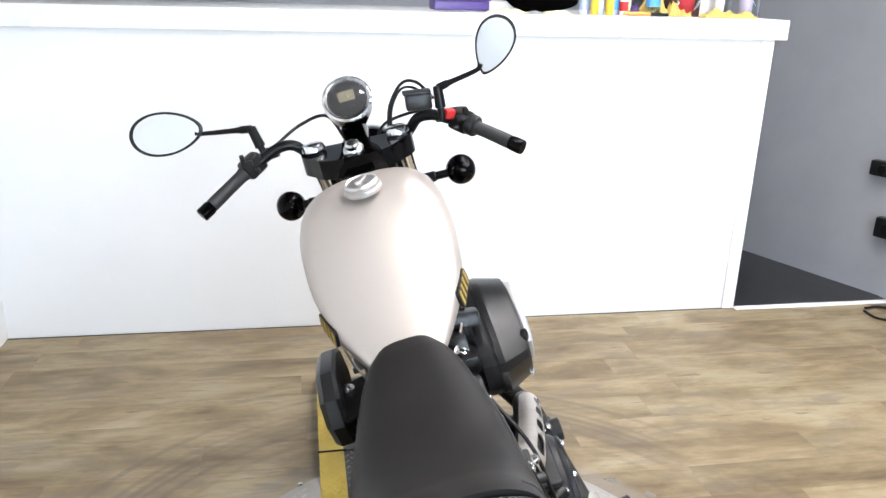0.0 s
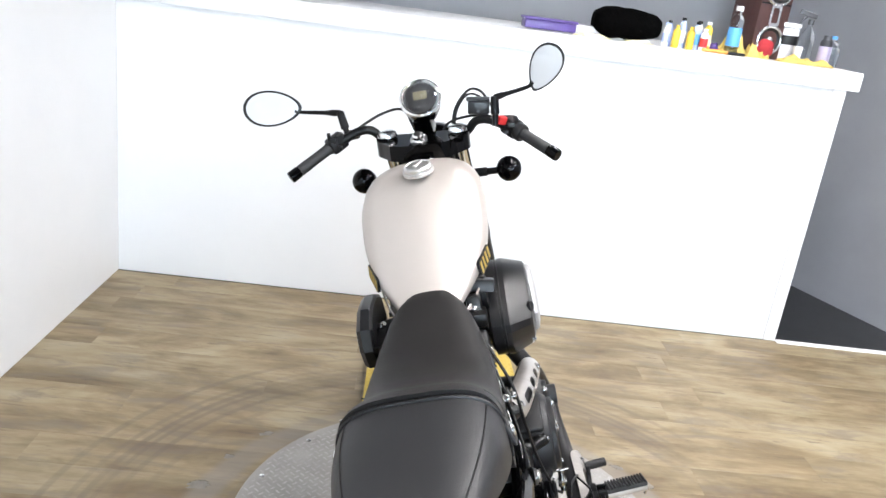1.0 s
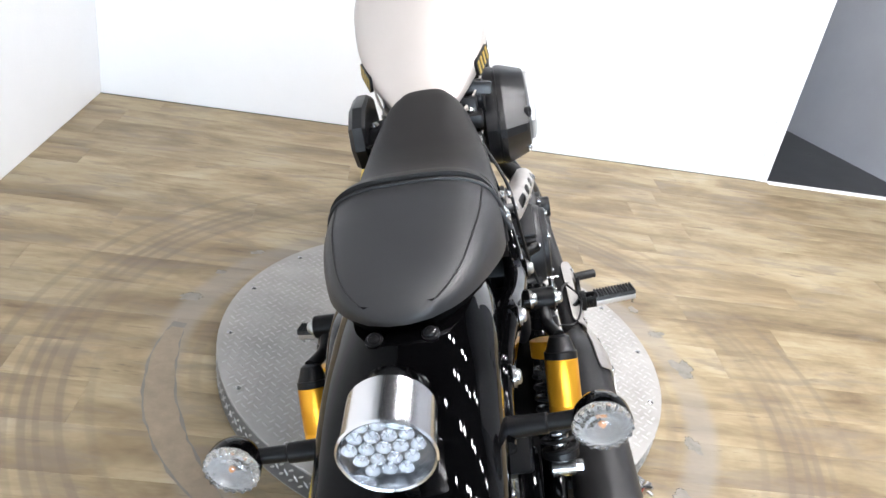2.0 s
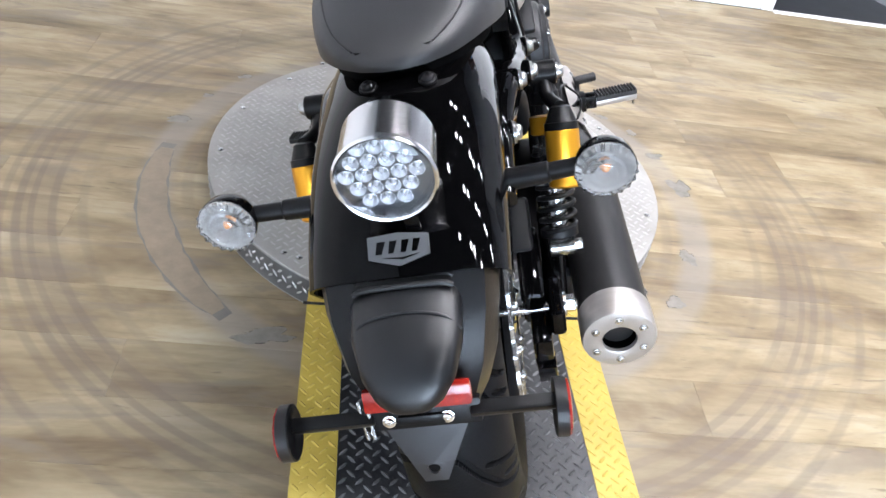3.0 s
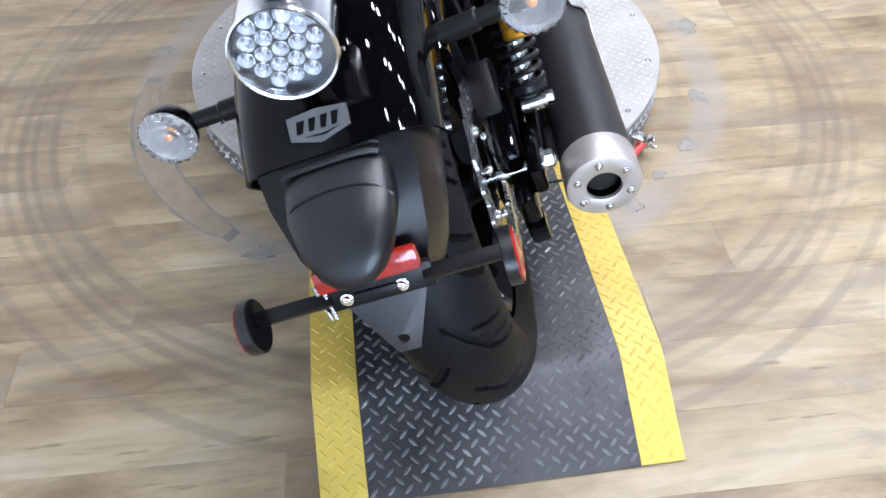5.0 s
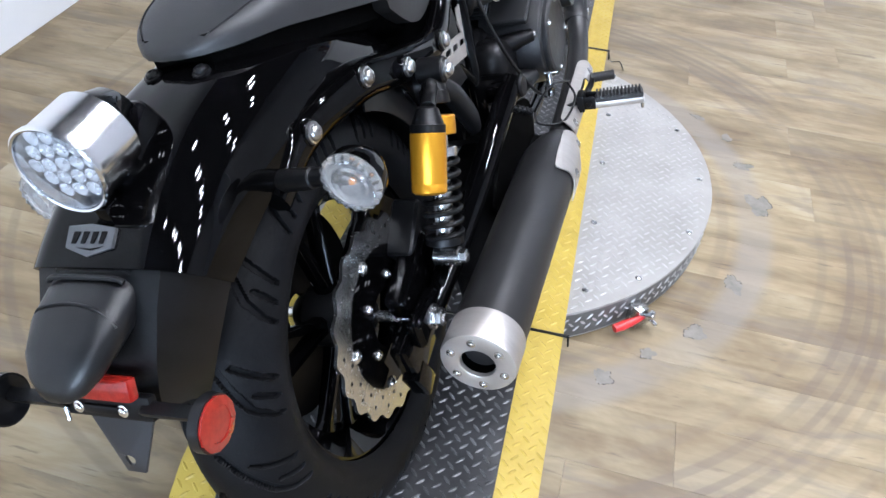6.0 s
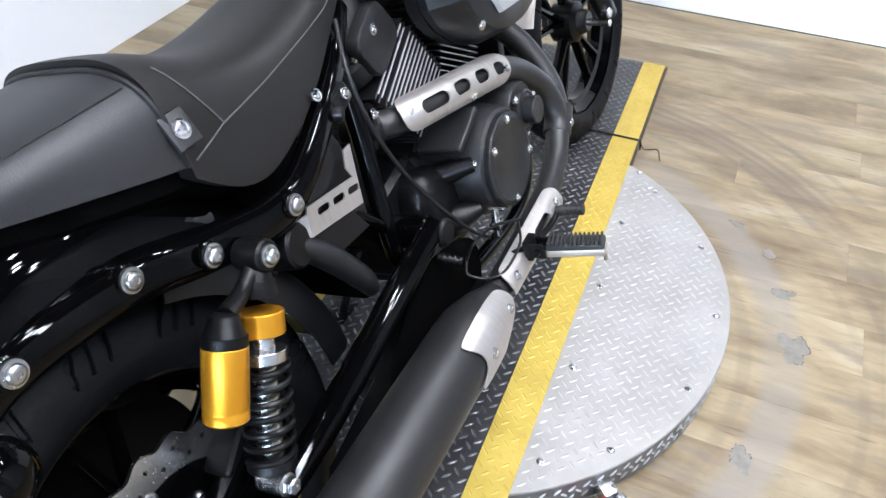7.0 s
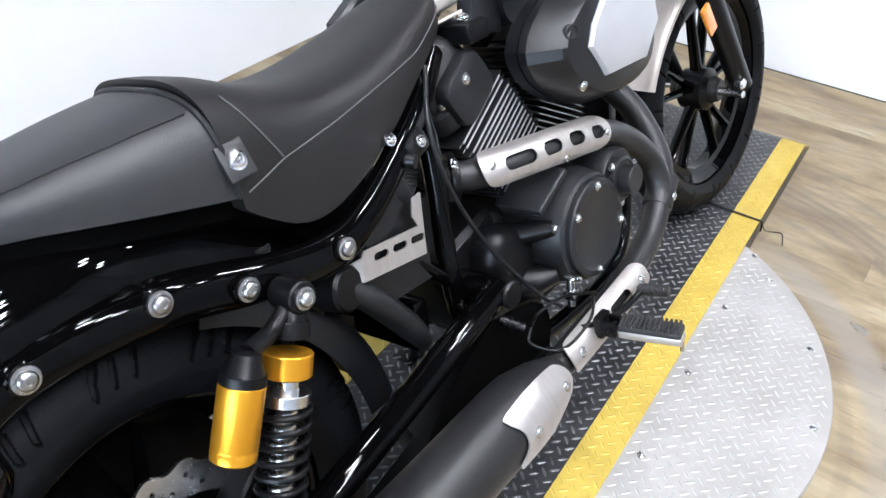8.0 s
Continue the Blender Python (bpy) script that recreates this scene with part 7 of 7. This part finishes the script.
# handlebar and controls (given unturned, then steered)
BAR_L = [(0, 1.215, 1.035), (0.070, 1.215, 1.037), (0.110, 1.205, 1.055), (0.138, 1.195, 1.082), (0.170, 1.188, 1.084), (0.205, 1.180, 1.070), (0.255, 1.155, 1.046), (0.335, 1.094, 1.002)]
bm = tube(B(), [(-x, y, z) for x, y, z in reversed(BAR_L)] + BAR_L[1:], 0.0115, 16)
bars = front("handlebar", bm, SATIN, bike, "black low handlebar with rubber grips")
bm = B()
for s in (1, -1):
    rbox(bm, (0.032, 0.042, 0.05), pose(s * 0.075, 1.213, 1.025, 10, 0, 0), 0.008, 3)
front("bar_riser", bm, SATIN, bars)
for s in (1, -1):
    a, b = Vector((s * 0.248, 1.160, 1.052)), Vector((s * 0.346, 1.086, 0.995))
    d = (b - a).normalized()
    bm = lathe(B(), [(0.0105, 0), (0.0158, 0.0), (0.0160, 0.004), (0.0142, 0.010), (0.0140, 0.05), (0.0146, 0.075), (0.0146, 0.096), (0.0142, 0.099), (0.0105, 0.099)], along(a, b), 24)
    front("grip", bm, GRIP, bars, "black rubber grip")
    bm = lathe(B(), [(0.011, 0.0995), (0.0135, 0.0995), (0.0138, 0.102), (0.0155, 0.103), (0.0157, 0.126), (0.0145, 0.130), (0.008, 0.131), (0, 0.1295)], along(a, b), 24)
    front("bar_end", bm, GLOSS, bars, "gloss black bar end")
    c = a - d * 0.024
    bm = rbox(B(), (0.036, 0.044, 0.050), Matrix.Translation(c) @ d.to_track_quat("Z", "Y").to_matrix().to_4x4(), 0.010, 3)
    rbox(bm, (0.018, 0.012, 0.012), Matrix.Translation(c + Vector((0, -0.024, 0.010))), 0.003)
    rbox(bm, (0.012, 0.010, 0.010), Matrix.Translation(c + Vector((s * -0.014, -0.022, -0.008))), 0.003)
    rbox(bm, (0.010, 0.014, 0.020), Matrix.Translation(c + Vector((s * 0.012, -0.020, 0.020))) @ pose(0, 0, 0, 15, 0, 20), 0.003)
    front("switch_pod", bm, PLASTIC, bars, "black switch pod")
    if s > 0:
        bm = rbox(B(), (0.022, 0.016, 0.020), Matrix.Translation(c + Vector((-0.022, -0.014, 0.022))) @ pose(0, 0, 0, 20, 15, 30), 0.004)
        front("stop_switch", bm, RED_PLASTIC, bars, "red stop switch")
        bm = lathe(B(), [(0.012, 0), (0.021, 0), (0.023, 0.004), (0.023, 0.018), (0.021, 0.021), (0.012, 0.021)], along(a - d * 0.006, b), 20)
        tube(bm, [a + Vector((0.0, 0.0, 0.022)), a + Vector((-0.01, 0.035, 0.03)), a + Vector((-0.045, 0.045, 0.032)), a + Vector((-0.075, 0.036, 0.034))], 0.005, 8)
        front("throttle_housing", bm, PLASTIC, bars)
    # perch and lever
    q = Vector((s * 0.178, 1.186, 1.084))
    bm = rbox(B(), (0.036, 0.046, 0.042), Matrix.Translation(q) @ pose(0, 0, s * -10), 0.010, 3)
    rbox(bm, (0.030, 0.030, 0.022), Matrix.Translation(q + Vector((s * 0.022, 0.006, -0.010))) @ pose(0, 0, 0, 0, s * 25, s * -25), 0.006)
    perch = front("lever_perch", bm, SATIN, bars)
    bm = tube(B(), [q + Vector((0, 0.020, -0.012)), Vector((s * 0.228, 1.212, 1.058)), Vector((s * 0.280, 1.182, 1.030)), Vector((s * 0.316, 1.156, 1.008))], [0.009, 0.007, 0.0065, 0.0065], 12)
    front("lever", bm, SATIN, perch, "satin black control lever")
# brake fluid box on the right
bm = rbox(B(), (0.056, 0.042, 0.034), pose(0.148, 1.205, 1.116, 0, 6, 6), 0.005, 2)
rbox(bm, (0.060, 0.046, 0.006), pose(0.148, 1.205, 1.136, 0, 6, 6), 0.002)
front("fluid_reservoir", bm, PLASTIC, bars, "black square brake fluid box")
# cables arching in front of the bars
front("control_cable", tube(B(), [(0.180, 1.21, 1.115), (0.15, 1.26, 1.148), (0.115, 1.28, 1.150), (0.080, 1.26, 1.11), (0.065, 1.24, 1.05)], 0.0036, 8), CABLE, bars)
front("control_cable", tube(B(), [(0.172, 1.205, 1.112), (0.145, 1.245, 1.138), (0.112, 1.265, 1.140), (0.084, 1.25, 1.105), (0.072, 1.235, 1.05)], 0.0030, 8), CABLE, bars)
front("control_cable", tube(B(), [(0.19, 1.20, 1.085), (0.14, 1.24, 1.09), (0.06, 1.25, 1.075), (0.03, 1.23, 1.03)], 0.0036, 8), CABLE, bars)
front("control_cable", tube(B(), [(-0.175, 1.195, 1.09), (-0.12, 1.24, 1.115), (-0.06, 1.25, 1.12), (-0.03, 1.24, 1.06)], 0.0036, 8), CABLE, bars)


# mirrors: teardrop shells on thin stalks, each set by its rider
def mirror(base, bend_at, inner, c, along_v, up_v, w, h, narrow, label):
    base, inner, c = Vector(base), Vector(inner), Vector(c)
    bend_at = Vector(bend_at)
    foot = base + Vector((0, 0, -0.02))
    bm = rod(B(), foot, foot.lerp(bend_at, 0.6), 0.0075)
    rod(bm, foot.lerp(bend_at, 0.40), bend_at + Vector((0, 0, 0.004)), 0.0115, 0.0100)
    tube(bm, [bend_at, bend_at.lerp(inner, 0.20), bend_at.lerp(inner, 0.38), inner, inner.lerp(c, 0.25)], [0.0085, 0.0085, 0.0058, 0.0048, 0.0060], 12)
    ob = part("mirror", bm, SATIN, bike, label)
    ex = Vector(along_v).normalized()
    ez = (Vector(up_v) - ex * Vector(up_v).dot(ex)).normalized()
    en = ex.cross(ez)
    if en.y > 0:
        en = -en
    loop = []
    n = 40
    for k in range(n):
        a = 2 * math.pi * k / n
        x = math.cos(a)
        taper = narrow + (1.0 - narrow) * (x * 0.5 + 0.5) ** 0.6
        loop.append((w / 2 * x, h / 2 * math.sin(a) * taper))
    P = lambda f, dpt: [c + ex * u * f + ez * v * f + en * dpt for u, v in loop]
    part("mirror_shell", loft(B(), [P(0.35, -0.022), P(0.7, -0.018), P(0.92, -0.009), P(1.0, 0.0), P(1.0, 0.003), P(0.93, 0.0048), P(0.88, 0.002)]), PLASTIC, ob, sharp=50)
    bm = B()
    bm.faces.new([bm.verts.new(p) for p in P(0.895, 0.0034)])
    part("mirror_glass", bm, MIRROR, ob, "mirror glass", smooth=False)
    return ob


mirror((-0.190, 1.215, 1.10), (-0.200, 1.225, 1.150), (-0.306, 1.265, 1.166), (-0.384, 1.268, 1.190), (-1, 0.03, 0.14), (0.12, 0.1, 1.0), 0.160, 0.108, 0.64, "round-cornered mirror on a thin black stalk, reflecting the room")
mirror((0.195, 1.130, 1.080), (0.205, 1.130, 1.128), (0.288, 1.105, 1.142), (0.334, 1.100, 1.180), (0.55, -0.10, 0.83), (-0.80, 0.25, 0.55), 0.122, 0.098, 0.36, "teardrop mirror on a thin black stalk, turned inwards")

# round speedometer
GC = Vector((0.017, 1.205, 1.150))
g_n = Vector((0.03, -0.80, 0.60)).normalized()
gm = along(GC, GC + g_n) @ Matrix.Scale(1.07, 4)
bm = lathe(B(), [(0, -0.075), (0.02, -0.074), (0.040, -0.055), (0.048, -0.025), (0.0495, 0.0), (0.046, 0.0)], gm, 48)
rbox(bm, (0.05, 0.05, 0.06), pose(0.012, 1.235, 1.075, 20, 0, -10), 0.01, 3)
gauge = part("speedometer", bm, GLOSS, bike, "round speedometer with chrome bezel and blank display")
part("bezel", lathe(B(), [(0.040, 0.001), (0.0495, -0.006), (0.0515, -0.002), (0.0510, 0.005), (0.047, 0.0085), (0.0415, 0.007), (0.0395, 0.002)], gm, 56), PLATED, gauge, "chrome bezel ring")
face = part("dial_face", lathe(B(), [(0, 0.0022), (0.040, 0.0022), (0.040, 0.0005), (0, 0.0005)], gm, 48), PLASTIC, gauge, "black dial face")
gx = Vector((1, 0, 0)); gx = (gx - g_n * gx.dot(g_n)).normalized(); gy = g_n.cross(gx)
bm = sheet(B(), rounded(0.036, 0.024, 0.002, 0.0, 0.008), [], lambda u, v, w: GC + gx * u + gy * v + g_n * (0.0027 + w), 0.001)
part("display", bm, LCD, face, "blank greenish display")
part("dial_glass", lathe(B(), [(0, 0.0062), (0.030, 0.0058), (0.040, 0.0045), (0.040, 0.0040), (0.030, 0.0053), (0, 0.0057)], gm, 48), LENS, gauge).visible_shadow = False
# headlamp shell below and ahead of it
HL = Vector((0.0, 1.335, 0.985))
front("headlamp", lathe(B(), [(0, -0.11), (0.03, -0.105), (0.062, -0.07), (0.078, -0.02), (0.081, 0.02), (0.078, 0.028), (0.06, 0.030), (0, 0.034)], along(HL, HL + Vector((0, 1, -0.12))), 40), GLOSS, bike, "gloss black headlamp shell")


def ball_signal(base, c):
    base, c = Vector(base), Vector(c)
    stalk = part("turn_signal", rod(rod(B(), base, base.lerp(c, 0.45), 0.0125), base.lerp(c, 0.4), c, 0.0095), SATIN, bike, "front turn signal, gloss black from behind")
    f = Vector((0, 1, 0.05))
    part("signal_shell", lathe(B(), [(0, -0.030), (0.014, -0.028), (0.025, -0.021), (0.0325, -0.008), (0.0345, 0.006), (0.0345, 0.010), (0.030, 0.011), (0, 0.012)], along(c, c + f), 40), GLOSS, stalk)


ball_signal((0.105, 1.262, 0.920), (0.212, 1.240, 0.918))
ball_signal((-0.110, 1.275, 0.938), (-0.189, 1.290, 0.944))

# front fender in the tank's paint
rows = []
for k in range(29):
    d = 28 + (160 - 28) * k / 28
    a = radians(d)
    r = 0.340
    ring = []
    hw = float(np.interp(d, [28, 45, 120, 150, 160, 168], [0.035, 0.056, 0.060, 0.062, 0.062, 0.055]))
    for j in range(13):
        q = radians(180 * j / 12)
        rr = r - 0.016 + 0.018 * math.sin(q) ** 0.6
        ring.append((-hw * math.copysign(abs(math.cos(q)) ** 0.7, math.cos(q)), FRONT.y + rr * math.cos(a), FRONT.z + rr * math.sin(a)))
    rows.append(ring)
shell(rows, TANK, "front_fender", bike, "pearl silver front fender", 0.003, True)


# ---- the floor's planks ----
PW, PL = 0.152, 1.22


def plank_mesh(long):
    bm = rbox(B(), (long - 0.0003, PW - 0.0003, 0.010), Matrix(), 0.0004, 1)
    me = bpy.data.meshes.new("plank")
    bm.to_mesh(me)
    bm.free()
    me.materials.append(OAK)
    return me


whole = plank_mesh(PL)
rnd = random.Random(5)
M_FLOOR = ROOM @ pose(-0.2, -0.006, -0.005)
row = 0
while row * PW < 4.4:
    x = -rnd.uniform(0.1, 1.1)
    while x < 4.4:
        ob = new("plank", whole)
        ob.matrix_basis = M_FLOOR @ pose(x + PL / 2, -(row + 0.5) * PW, 0)
        ob.parent = floor
        x += PL
    row += 1
